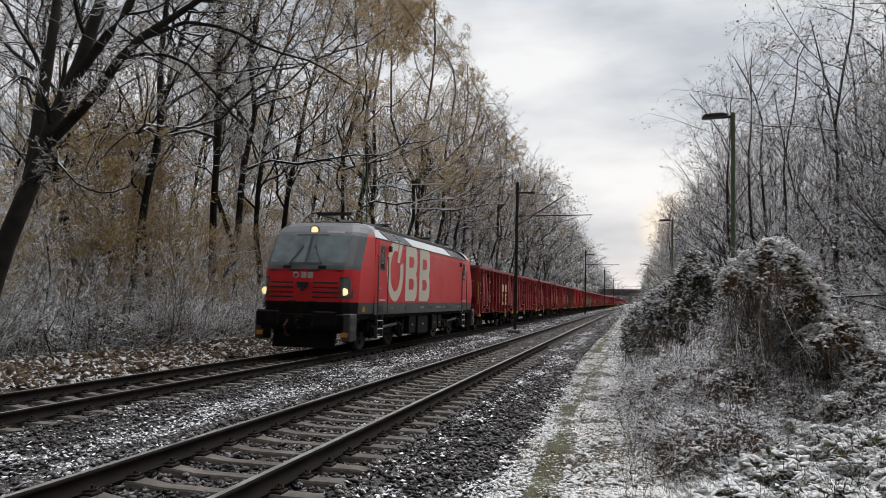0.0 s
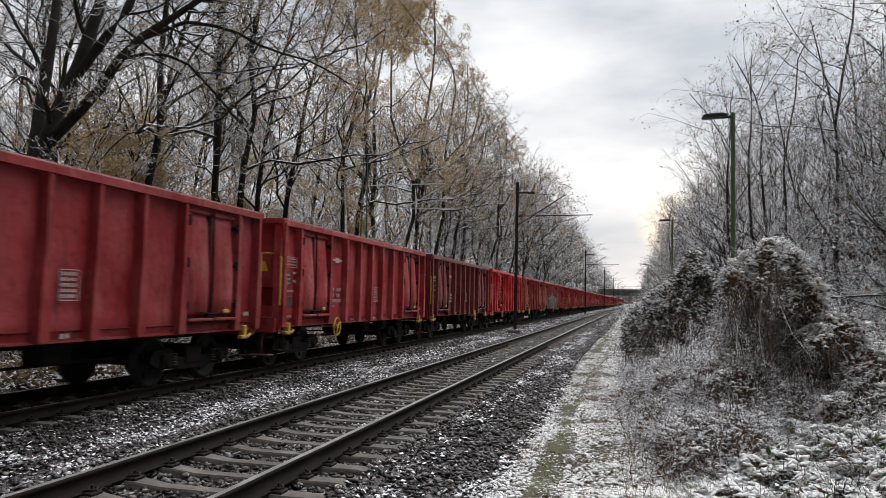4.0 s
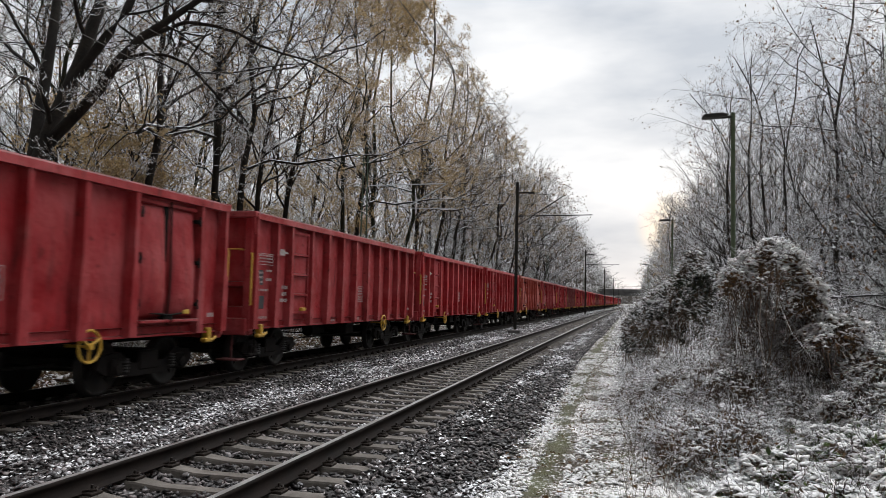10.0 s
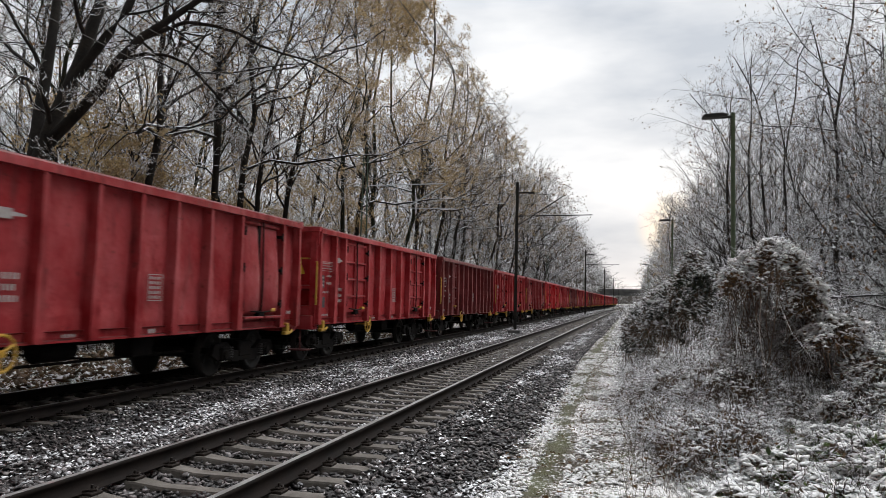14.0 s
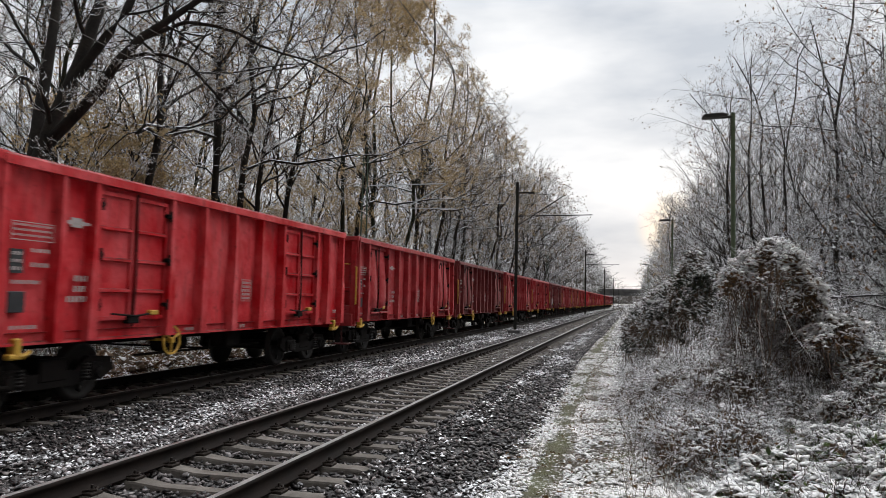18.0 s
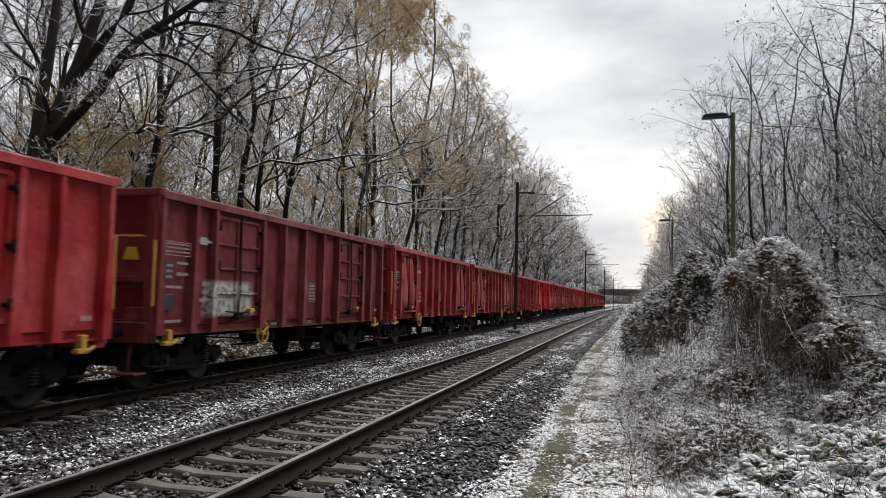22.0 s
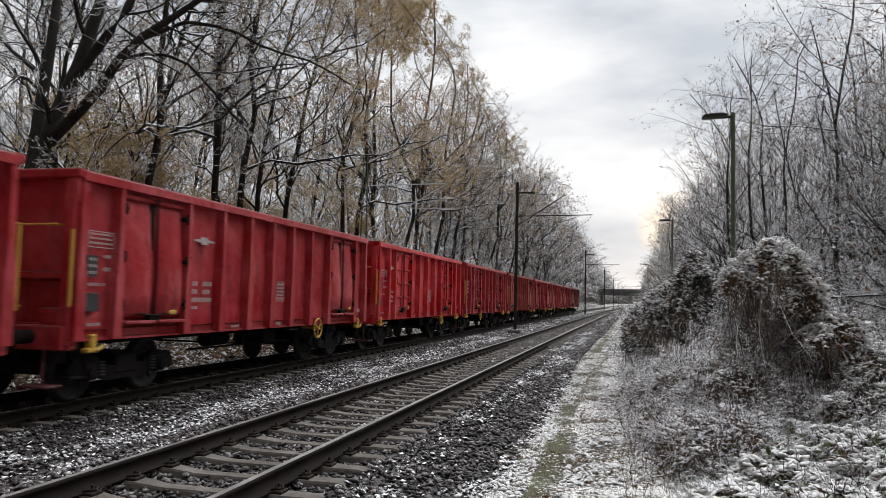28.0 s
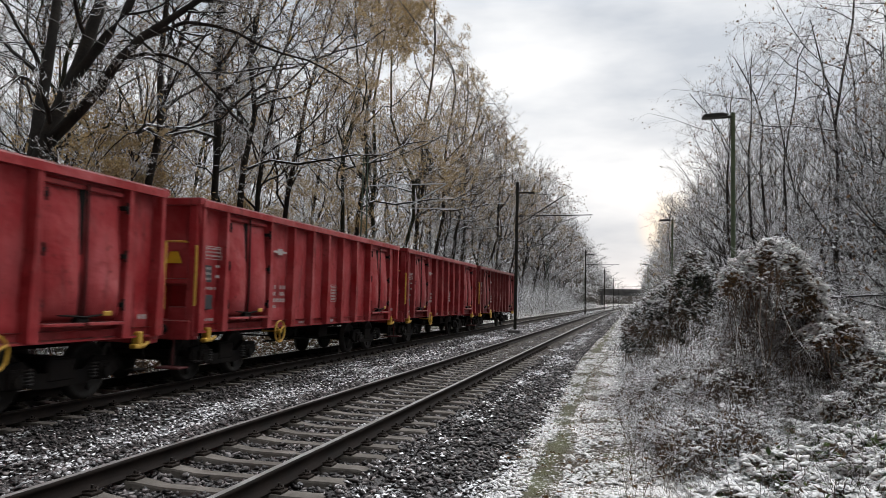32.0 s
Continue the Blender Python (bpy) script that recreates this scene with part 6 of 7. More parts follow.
def bogie(parent, y):
    b = part("bogie", cached("bolster", lambda: gear_shape("bolster"), GEAR), None, parent, "grimy two-axle bogie")
    b.matrix_basis = pose(0, y, 0)
    for turn in (0, 180):
        f = part("side_frame", cached("side_frame", lambda: gear_shape("side_frame"), GEAR), None, b)
        f.matrix_basis = pose(0, 0, 0, 0, 0, turn)
        for dy in (-0.66, 0.66):
            sp = part("spring", cached("spring", lambda: gear_shape("spring"), WHEEL), None, b)
            sp.matrix_basis = pose(0, 0, 0, 0, 0, turn) @ pose(0.05, dy, -0.02)
    out = []
    for dy in (-0.9, 0.9):
        w = part("wheelset", cached("wheelset", lambda: gear_shape("wheelset"), WHEEL, True), None, b)
        w.matrix_basis = pose(0, dy, 0.46)
        out.append((w, dy, 0.46))
    return out


def open_wagon(s, kind, colour, look_word, wheel_at, sign, sprayed):
    global HALF
    HALF = BODY[kind] / 2
    wheel_at *= HALF / 6.43
    paint = {0: PAINT, 1: PAINT_GRAFFITI, 2: PAINT_CHALKY}.get(sprayed, PAINT)
    door_word = {"bulged": "bulging double doors", "barred": "barred double doors", "framed": "flat framed doors", "single": "one barred door"}[kind]
    extra = {0: "", 1: " and silver-teal graffiti", 2: " and chalky white patches", 3: " and yellow sprayed letters"}[sprayed]
    ob = tagged(new("open_wagon"), look_word + " open wagon with " + door_word + extra, "freight wagon", "wagons of the train")
    stakes, doors = layout(kind)
    for turn in (0, 180):
        turned = pose(0, 0, 0, 0, 0, turn)
        group = [part("side_wall", cached(("side_wall", kind), lambda: wall_shape(kind), paint, True), None, ob)]
        group.append(part("side_sill", cached("side_sill", lambda: Shape().prism([(1.30, SILL), (1.455, SILL), (1.455, SILL + 0.03), (1.40, SILL + 0.05), (1.41, SILL + 0.15), (1.455, SILL + 0.17), (1.30, SILL + 0.17)], "y", -HALF, HALF), paint), None, ob))
        group.append(part("top_rail", cached("top_rail", lambda: Shape().prism([(1.30, TOP - 0.15), (1.56, TOP - 0.16), (1.56, TOP - 0.04), (1.50, TOP), (1.33, TOP), (1.30, TOP - 0.03)], "y", -HALF, HALF), paint), None, ob))
        for a in stakes:
            group.append(part("stake", cached(("stake", a), lambda: stake_shape(a - HALF), paint), None, ob))
        for a, b, n in doors:
            w = (b - a) / n
            for i in range(n):
                p0, p1 = a + i * w, a + (i + 1) * w
                d = part("door_leaf", cached(("door_leaf", kind == "bulged", p0), lambda: leaf_shape(kind, p0, p1, TOP - 0.24), paint, kind == "bulged"), None, ob)
                if kind == "bulged" and not turn:
                    group.append(part("door_lip", cached(("door_lip", p0), lambda: Shape().soft_box(1.40, 1.60, p0 - HALF + 0.05, p1 - HALF - 0.05, SILL + 0.23, SILL + 0.285, 0.012), paint), None, ob))
                    group.append(part("door_cap", cached(("door_cap", p0), lambda: Shape().soft_box(1.38, 1.45, p0 - HALF + 0.03, p1 - HALF - 0.03, TOP - 0.285, TOP - 0.21, 0.01), paint), None, ob))
                group.append(d)
                if kind in ("barred", "single") and not turn:
                    for z in (1.70, 2.18, 2.66):
                        group.append(part("door_bar", cached(("door_bar", p0, z), lambda: bar_shape(p0, p1, z), paint), None, d))
                        group[-1]["sub"] = 1
            mid = (a + b) / 2 - HALF
            if turn:
                continue
            if n == 2:
                # lock rod and handle; the flat strip behind paints shade into the leaf gap
                group.append(part("door_lock_rod", cached(("door_lock_rod", mid), lambda: Shape().tube([(1.50, mid, SILL + 0.2), (1.53, mid, 1.9), (1.50, mid, TOP - 0.2)], 0.017, 6).box(1.388, 1.408, mid - 0.075, mid + 0.075, SILL + 0.3, TOP - 0.24).soft_box(1.42, 1.54, mid - 0.14, mid + 0.14, SILL + 0.24, SILL + 0.37, 0.015).tube([(1.53, mid - 0.55, SILL + 0.40), (1.55, mid, SILL + 0.36), (1.53, mid + 0.55, SILL + 0.40)], 0.018, 6), GEAR), None, ob))
                for yh in (a + 0.035, b - 0.035):
                    for zh in (1.52, 2.28, 3.04):
                        group.append(part("hinge", cached(("hinge", yh, zh), lambda: Shape().soft_box(1.40, 1.55, yh - HALF - 0.055, yh - HALF + 0.055, zh - 0.035, zh + 0.035, 0.012).tube([(1.54, yh - HALF, zh - 0.09), (1.54, yh - HALF, zh + 0.09)], 0.022, 6), GEAR), None, ob))
            group.append(part("door_catch", cached(("door_catch", b), lambda: Shape().soft_box(1.46, 1.56, b - HALF - 0.50, b - HALF - 0.30, SILL + 0.37, SILL + 0.45, 0.012), YELLOW), None, ob, "yellow door catch"))
        if turn:
            for g in group:
                if "sub" not in g:
                    g.matrix_basis = turned
    for e, turn in ((-1, 0), (1, 180)):
        turned = pose(0, 0, 0, 0, 0, turn)
        for nm, mk, mt, lb in (
                ("end_wall", lambda: Shape().box(-1.37, 1.37, -HALF + 0.08, -HALF + 0.11, 1.94, TOP - 0.12).box(-1.37, 1.37, -HALF + 0.17, -HALF + 0.20, SILL - 0.1, 1.96), paint, ""),
                ("end_rail", lambda: Shape().soft_box(-1.54, 1.54, -HALF - 0.10, -HALF + 0.10, TOP - 0.13, TOP + 0.004, 0.015), paint, ""),
                ("end_beam", lambda: Shape().prism([(-HALF - 0.03, 1.90), (-HALF + 0.16, 1.86), (-HALF + 0.16, 2.02), (-HALF - 0.03, 1.98)], "x", -1.36, 1.36), paint, ""),
                ("headstock", lambda: Shape().soft_box(-1.40, 1.40, -HALF - 0.13, -HALF + 0.1, 0.86, 1.22, 0.02), paint, ""),
                ("coupling", lambda: gear_shape("coupling"), GEAR, "black screw coupling")):
            o = part(nm, cached(nm, mk, mt), None, ob, lb)
            o.matrix_basis = turned if nm != "coupling" else turned @ pose(0, -HALF - 0.1, 0, 0, 0, 180)
        for x in (-1.17, 1.17):
            o = part("end_plate", cached(("end_plate", x), lambda: Shape().soft_box(x - 0.27, x + 0.27, -HALF - 0.02, -HALF + 0.16, SILL - 0.12, 1.47, 0.02), paint), None, ob)
            o.matrix_basis = turned
        for x in (-1.37, 1.37):
            o = part("corner_post", cached(("corner_post", x), lambda: Shape().soft_box(x - 0.09, x + 0.09, -HALF - 0.07, -HALF + 0.10, SILL - 0.05, TOP - 0.13, 0.015), paint), None, ob)
            o.matrix_basis = turned
            o = part("corner_gusset", cached(("corner_gusset", x), lambda: Shape().prism([(-HALF - 0.09, TOP - 0.13), (-HALF + 0.24, TOP - 0.13), (-HALF + 0.10, TOP - 0.48), (-HALF - 0.02, TOP - 0.48)], "x", x - 0.05 if x < 0 else x + 0.06, x - 0.06 if x < 0 else x + 0.13), paint), None, ob)
            o.matrix_basis = turned
        o = part("shunter_step", cached("shunter_step", lambda: Shape().tube([(1.05, -HALF - 0.02, 0.95), (1.10, -HALF - 0.12, 0.5), (1.10, -HALF - 0.12, 0.36)], 0.022, 6).soft_box(0.85, 1.35, -HALF - 0.30, -HALF + 0.02, 0.33, 0.37, 0.01), OXIDE_HOSE), None, ob, "dark red shunter's step")
        o.matrix_basis = turned
        for x in (-0.875, 0.875):
            o = part("buffer", cached("buffer", lambda: gear_shape("buffer"), GEAR, True), None, ob, "black round buffer")
            o.matrix_basis = turned @ pose(x, -HALF + 0.03, 1.05, 0, 0, 180)
        o = part("tow_hook", cached("tow_hook", lambda: Shape().soft_box(1.36, 1.50, -HALF + 0.40, -HALF + 0.52, 0.84, 1.08, 0.02).soft_box(1.38, 1.50, -HALF + 0.32, -HALF + 0.60, 0.80, 0.88, 0.02).tube([(1.45, -HALF + 0.46, 0.86), (1.50, -HALF + 0.54, 0.84), (1.51, -HALF + 0.64, 0.90)], 0.03, 6), YELLOW), None, ob, "yellow tow hook")
        o.matrix_basis = pose(0, 0, 0) if e < 0 else pose(0, 2 * HALF - 0.92, 0)
        o = part("step", cached("step", lambda: Shape().tube([(1.30, -HALF + 0.14, 1.0), (1.34, -HALF + 0.14, 0.45), (1.34, -HALF + 0.44, 0.45), (1.30, -HALF + 0.44, 1.0)], 0.016, 5).box(1.22, 1.38, -HALF + 0.13, -HALF + 0.45, 0.43, 0.455), GEAR), None, ob)
        o.matrix_basis = turned if e < 0 else pose(0, 2 * HALF - 0.58, 0)
    part("floor", cached("floor", lambda: Shape().box(-1.33, 1.33, -HALF, HALF, 1.18, 1.24), paint), None, ob)
    part("centre_sill", cached("centre_sill", lambda: Shape().box(-0.22, 0.22, -HALF, HALF, 0.80, 1.18).box(-1.2, 1.2, -2.2, -2.0, 0.9, 1.18).box(-1.2, 1.2, 2.0, 2.2, 0.9, 1.18), GEAR), None, ob)
    part("brake_gear", cached("brake_gear", lambda: Shape().lathe([(-0.4, 0.1), (-0.38, 0.17), (0.38, 0.17), (0.4, 0.1)], "y", (0.6, -0.8, 0.78), 14).tube([(0.85, -2.2, 0.62), (0.85, 2.4, 0.60)], 0.025, 6).soft_box(0.7, 1.1, 0.5, 1.1, 0.62, 0.95, 0.03).tube([(-1.25, -0.5, 0.66), (1.32, -0.5, 0.66)], 0.02, 6), GEAR), None, ob)
    part("grab_rail", cached("grab_rail", lambda: Shape().tube([(1.43, -HALF - 0.04, 1.50), (1.50, -HALF - 0.12, 1.50), (1.50, -HALF - 0.12, 2.60), (1.43, -HALF - 0.04, 2.60)], 0.024, 6), YELLOW), None, ob, "yellow grab rail")
    part("grab_rail", cached("grab_rail_end", lambda: Shape().tube([(0.50, -HALF + 0.05, 1.48), (0.50, -HALF - 0.10, 1.48), (0.50, -HALF - 0.10, 2.68), (1.22, -HALF - 0.10, 2.68), (1.22, -HALF + 0.05, 2.68)], 0.022, 6), YELLOW), None, ob, "yellow end grab rail")
    part("grab_rail", cached("grab_rail_rear", lambda: Shape().tube([(1.43, HALF + 0.02, 1.45), (1.47, HALF + 0.14, 1.45), (1.47, HALF + 0.14, 2.60), (1.43, HALF + 0.02, 2.60)], 0.022, 6), YELLOW), None, ob, "yellow end grab rail")
    hw = part("handwheel", cached("handwheel", lambda: gear_shape("handwheel"), YELLOW), None, ob, "yellow brake handwheel")
    hw.matrix_basis = pose(1.50, wheel_at - HALF, 0.90)
    # painted data
    y0 = stakes[1] - HALF
    part("load_table", cached(("load_table", stakes[1]), lambda: bars([(-HALF + 0.29, y0 - 0.13, z, 0.03, 14) for z in (2.57, 2.505, 2.435)], 1.462).add(*(lambda q: (q.v, q.f))(outline(-HALF + 0.26, y0 - 0.10, 2.38, 2.63, 1.462))), WHITE), None, ob, "white lettering")
    part("data_panel", cached(("data_panel", stakes[1]), lambda: Shape().box(1.44, 1.458, -HALF + 0.27, -HALF + 0.50, 1.94, 2.26), BLACK), None, ob, "black data panel")
    part("label_holder", cached(("label_holder", stakes[1]), lambda: Shape().soft_box(1.41, 1.47, -HALF + 0.26, -HALF + 0.55, 1.42, 1.70, 0.008), BLACK), None, ob, "black label holder")
    part("small_lettering", cached(("small_lettering", stakes[1]), lambda: bars([(-HALF + 0.62, y0 - 0.14, 2.23, 0.05, 4), (-HALF + 0.62, y0 - 0.14, 2.03, 0.06, 4), (-HALF + 0.30, y0 - 0.34, 1.80, 0.05, 5), (-HALF + 0.29, -HALF + 0.48, 2.18, 0.045, 3), (-HALF + 0.29, -HALF + 0.48, 2.08, 0.045, 4), (-HALF + 0.29, -HALF + 0.48, 1.98, 0.045, 3), (-HALF + 0.66, y0 - 0.3, 1.80, 0.05, 3), (-HALF + 0.32, y0 - 0.3, SILL + 0.22, 0.05, 5)], 1.462), WHITE), None, ob, "white lettering")
    free = [(a, b) for a, b in zip(stakes, stakes[1:]) if not any(d[0] - 0.2 < (a + b) / 2 < d[1] + 0.2 for d in doors)]
    sec = free[1]
    c = (sec[0] + sec[1]) / 2 - HALF
    if sprayed != 1:
        part("number_lettering", cached(("number_lettering", c), lambda: bars([(c - 0.38, c - 0.18, z, 0.085, 2) for z in (1.86, 1.71)] + [(c - 0.02, c + z * 0.42 - 0.48, z, 0.085, 4) for z in (1.86, 1.71)] + [(c - 0.38, c + 0.3, 1.56, 0.085, 9), (c - 0.38, c - 0.16, 1.43, 0.06, 4)], 1.472), WHITE), None, ob, "white lettering")
    part("owner_mark", cached(("owner_mark", c), lambda: Shape().prism([(c - 0.34, 2.72), (c - 0.12, 2.74), (c - 0.12, 2.78), (c + 0.12, 2.78), (c + 0.12, 2.74), (c + 0.34, 2.72), (c + 0.34, 2.69), (c + 0.12, 2.68), (c + 0.12, 2.64), (c - 0.12, 2.64), (c - 0.12, 2.68), (c - 0.34, 2.69)], "x", 1.448, 1.456), WHITE), None, ob, "white owner mark")
    mid = [f for f in free if f[0] > 5.8][0]
    c2 = (mid[0] + mid[1]) / 2 - HALF
    if sprayed != 1:
        part("inspection_grid", cached(("inspection_grid", c2), lambda: bars([(c2 - 0.16, c2 + 0.16, z, 0.05, 4) for z in (1.62, 1.70, 1.78, 1.86, 1.94)], 1.474).add(*(lambda q: (q.v, q.f))(outline(c2 - 0.2, c2 + 0.2, 1.58, 2.03, 1.474))), WHITE), None, ob, "white inspection grid")
    part("sill_lettering", cached("sill_lettering", lambda: bars([(-1.6, -1.3, SILL + 0.07, 0.05, 4), (0.4, 0.62, SILL + 0.06, 0.07, 2), (HALF - 0.52, HALF - 0.28, SILL + 0.3, 0.08, 3)], 1.457), WHITE), None, ob, "white lettering")
    if sign:
        part("warning_sign", cached("warning_sign", lambda: Shape().prism([(0.75, 2.28), (1.08, 2.28), (1.00, 2.50), (0.83, 2.50)], "y", -HALF + 0.055, -HALF + 0.07), SIGN_YELLOW), None, ob, "yellow triangular warning sign")
    if sprayed == 3:
        for c3 in (7.17 - HALF + 0.55, 8.27 - HALF + 0.59):
            part("sprayed_block", cached(("sprayed_block", c3), lambda: Shape().box(1.452, 1.476, c3 - 0.42, c3 + 0.42, 2.21, 2.68), CREAM_YELLOW), None, ob, "pale yellow sprayed block")
        for c3, word in ((7.17 - HALF + 0.55, "KL"), (8.27 - HALF + 0.59, "EE")):
            cu = bpy.data.curves.new("letters", "FONT")
            cu.body, cu.size, cu.align_x, cu.extrude, cu.offset, cu.space_character = word, 0.85, "CENTER", 0.004, 0.035, 0.9
            tmp = new("letters", cu)
            me = bpy.data.meshes.new_from_object(tmp.evaluated_get(bpy.context.evaluated_depsgraph_get()))
            bpy.data.objects.remove(tmp)
            me.transform(Matrix.Translation((1.476, c3, 1.45)) @ Euler((radians(90), 0, radians(90))).to_matrix().to_4x4() @ Matrix.Scale(1.08, 4, (0, 1, 0)))
            me.materials.clear()
            me.materials.append(CREAM_YELLOW)
            part("sprayed_letters", me, None, ob, "pale yellow sprayed letters")
    spin = bogie(ob, -4.38) + bogie(ob, 4.38)
    for o in ob.children_recursive:
        if "lettering" in o.name or "table" in o.name or "grid" in o.name:
            tagged(o, kind="stuff")
        k = 1.62
        o.color = (colour[0] * k + 0.004, colour[1] * k + 0.002, colour[2] * k + 0.004, 1)
    TRAIN.append((ob, s))
    for w, dy, r in spin:
        SPINNING.append((w, s, dy, r))


CREAM_YELLOW = surface("pale_yellow_spray", (0.50, 0.42, 0.17), (0.60, 0.52, 0.25), 0.6, 0, 4, 40, 0)
MAROON, DARK, OXIDE, BROWN, REDDISH, BRIGHT, ORANGE_RED = (0.155, 0.015, 0.016), (0.105, 0.017, 0.016), (0.195, 0.017, 0.018), (0.185, 0.026, 0.018), (0.23, 0.015, 0.017), (0.325, 0.010, 0.013), (0.22, 0.037, 0.024)
WORD = {MAROON: "dull maroon", DARK: "dark maroon", OXIDE: "oxide-red", BROWN: "brownish red", REDDISH: "faded red", BRIGHT: "bright red", ORANGE_RED: "orange-red"}
CONSIST = [  # kind, colour, handwheel (front, rear or nearer the middle), end sign, sprayed
    ("bulged", MAROON, "r", 0, 3), ("framed", OXIDE, "f", 0, 0), ("bulged", MAROON, "f", 0, 0), ("bulged", OXIDE, "f", 1, 0), ("bulged", DARK, "r", 0, 0),
    ("barred", BRIGHT, "f", 0, 0), ("bulged", BROWN, "f", 0, 0), ("bulged", ORANGE_RED, "r", 0, 1), ("single", OXIDE, "r", 0, 0), ("bulged", OXIDE, "m", 0, 0),
    ("single", OXIDE, "r", 0, 0), ("single", REDDISH, "f", 1, 0), ("single", REDDISH, "f", 0, 0), ("bulged", ORANGE_RED, "f", 0, 0), ("bulged", OXIDE, "f", 1, 0),
    ("barred", REDDISH, "f", 1, 0), ("single", DARK, "f", 0, 0), ("framed", REDDISH, "f", 0, 0), ("bulged", MAROON, "f", 1, 0), ("barred", BRIGHT, "f", 1, 0),
    ("bulged", REDDISH, "r", 0, 0), ("bulged", DARK, "f", 1, 0), ("bulged", OXIDE, "f", 0, 0), ("framed", REDDISH, "f", 0, 0), ("barred", DARK, "f", 1, 2),
    ("bulged", OXIDE, "f", 1, 0), ("bulged", BROWN, "r", 0, 0), ("barred", REDDISH, "f", 1, 0), ("bulged", BRIGHT, "f", 0, 0), ("bulged", OXIDE, "r", 0, 0),
    ("barred", REDDISH, "f", 1, 0), ("bulged", REDDISH, "r", 0, 0), ("barred", BRIGHT, "r", 0, 0), ("barred", REDDISH, "f", 0, 0), ("bulged", BROWN, "f", 1, 0),
    ("bulged", OXIDE, "r", 0, 0), ("bulged", OXIDE, "f", 1, 0), ("bulged", MAROON, "f", 0, 0), ("bulged", DARK, "f", 0, 0)]
at_s = 18.26
for kind, colour, hand, sign, sprayed in CONSIST:
    wheel = {"bulged": (3.6, 9.25), "barred": (4.2, 9.1), "framed": (4.2, 9.1), "single": (4.2, 9.4)}[kind][hand != "f"] - 0.35 * (hand == "m")
    open_wagon(at_s + PITCH[kind] / 2, kind, colour, WORD[colour], wheel, sign, sprayed)
    at_s += PITCH[kind]

# ---- electric locomotive ----
LOCO = tagged(new("locomotive"), "red and grey electric locomotive with large cream markings and lit headlights", "locomotive")
TRAIN.append((LOCO, 8.96))
# cab front: heights, how far the front leans back, half width of the flank
CAB = [(1.20, -9.02, 1.44), (1.55, -9.04, 1.47), (2.05, -9.04, 1.49), (2.50, -8.96, 1.49), (2.62, -8.92, 1.49), (3.54, -8.40, 1.47), (3.66, -8.30, 1.45), (3.84, -8.08, 1.36), (3.98, -7.70, 1.20), (4.05, -7.1, 1.00)]
BACK = -6.9


def cab_row(level):
    z, front, w = level
    half = [(0.0, front), (0.62 * w / 1.49, front + 0.02), (1.20 * w / 1.49, front + 0.11), (1.37 * w / 1.49, front + 0.32), (w, front + 0.74), (w, max(front + 1.40, -7.42)), (w, BACK)]
    return [(-x, y, z) for x, y in half[:0:-1]] + [(x, y, z) for x, y in half]


def cab_piece(pick):
    """The faces of the cab shell for which pick(row, column) holds."""
    s = Shape()
    rows = [cab_row(c) for c in CAB]
    for j in range(len(rows) - 1):
        for i in range(12):
            col = abs(i - 5.5)
            if pick(j, col):
                s.add([rows[j][i], rows[j][i + 1], rows[j + 1][i + 1], rows[j + 1][i]], [(0, 1, 2, 3)])
    return s


def is_mask(j, c):
    return (j >= 3 and c < 3.6) or (j >= 6 and c < 4.6)


def front_patch(u0, u1, z0, z1, proud, thick=0.02):
    """A plate on the leaning cab front between two distances from the middle and two heights."""
    def at(u, z):
        zs = [c[0] for c in CAB]
        front = float(np.interp(z, zs, [c[1] for c in CAB]))
        return float(np.interp(abs(u), [0, 0.62, 1.20, 1.37, 1.47], [0, 0.02, 0.11, 0.32, 0.67])) + front
    v = []
    us = [u0 + (u1 - u0) * k / 3 for k in range(4)]
    for d in (proud, proud - thick):
        for z in (z0, z1):
            v += [(u, at(u, z) - d, z) for u in us]
    f = []
    for k in range(3):
        f += [(k, k + 1, k + 5, k + 4), (8 + k, 9 + k, 13 + k, 12 + k), (k, k + 1, k + 9, k + 8), (4 + k, 5 + k, 13 + k, 12 + k)]
    f += [(0, 4, 12, 8), (3, 7, 15, 11)]
    return Shape().add(v, f)


def turned(ob, e):
    ob.matrix_basis = pose(0, 0, 0, 0, 0, 0 if e < 0 else 180) @ ob.matrix_basis
    return ob


def on_front(u, z):
    zs = [c[0] for c in CAB]
    return float(np.interp(z, zs, [c[1] for c in CAB])) + float(np.interp(abs(u), [0, 0.62, 1.20, 1.37, 1.47], [0, 0.02, 0.11, 0.32, 0.67]))


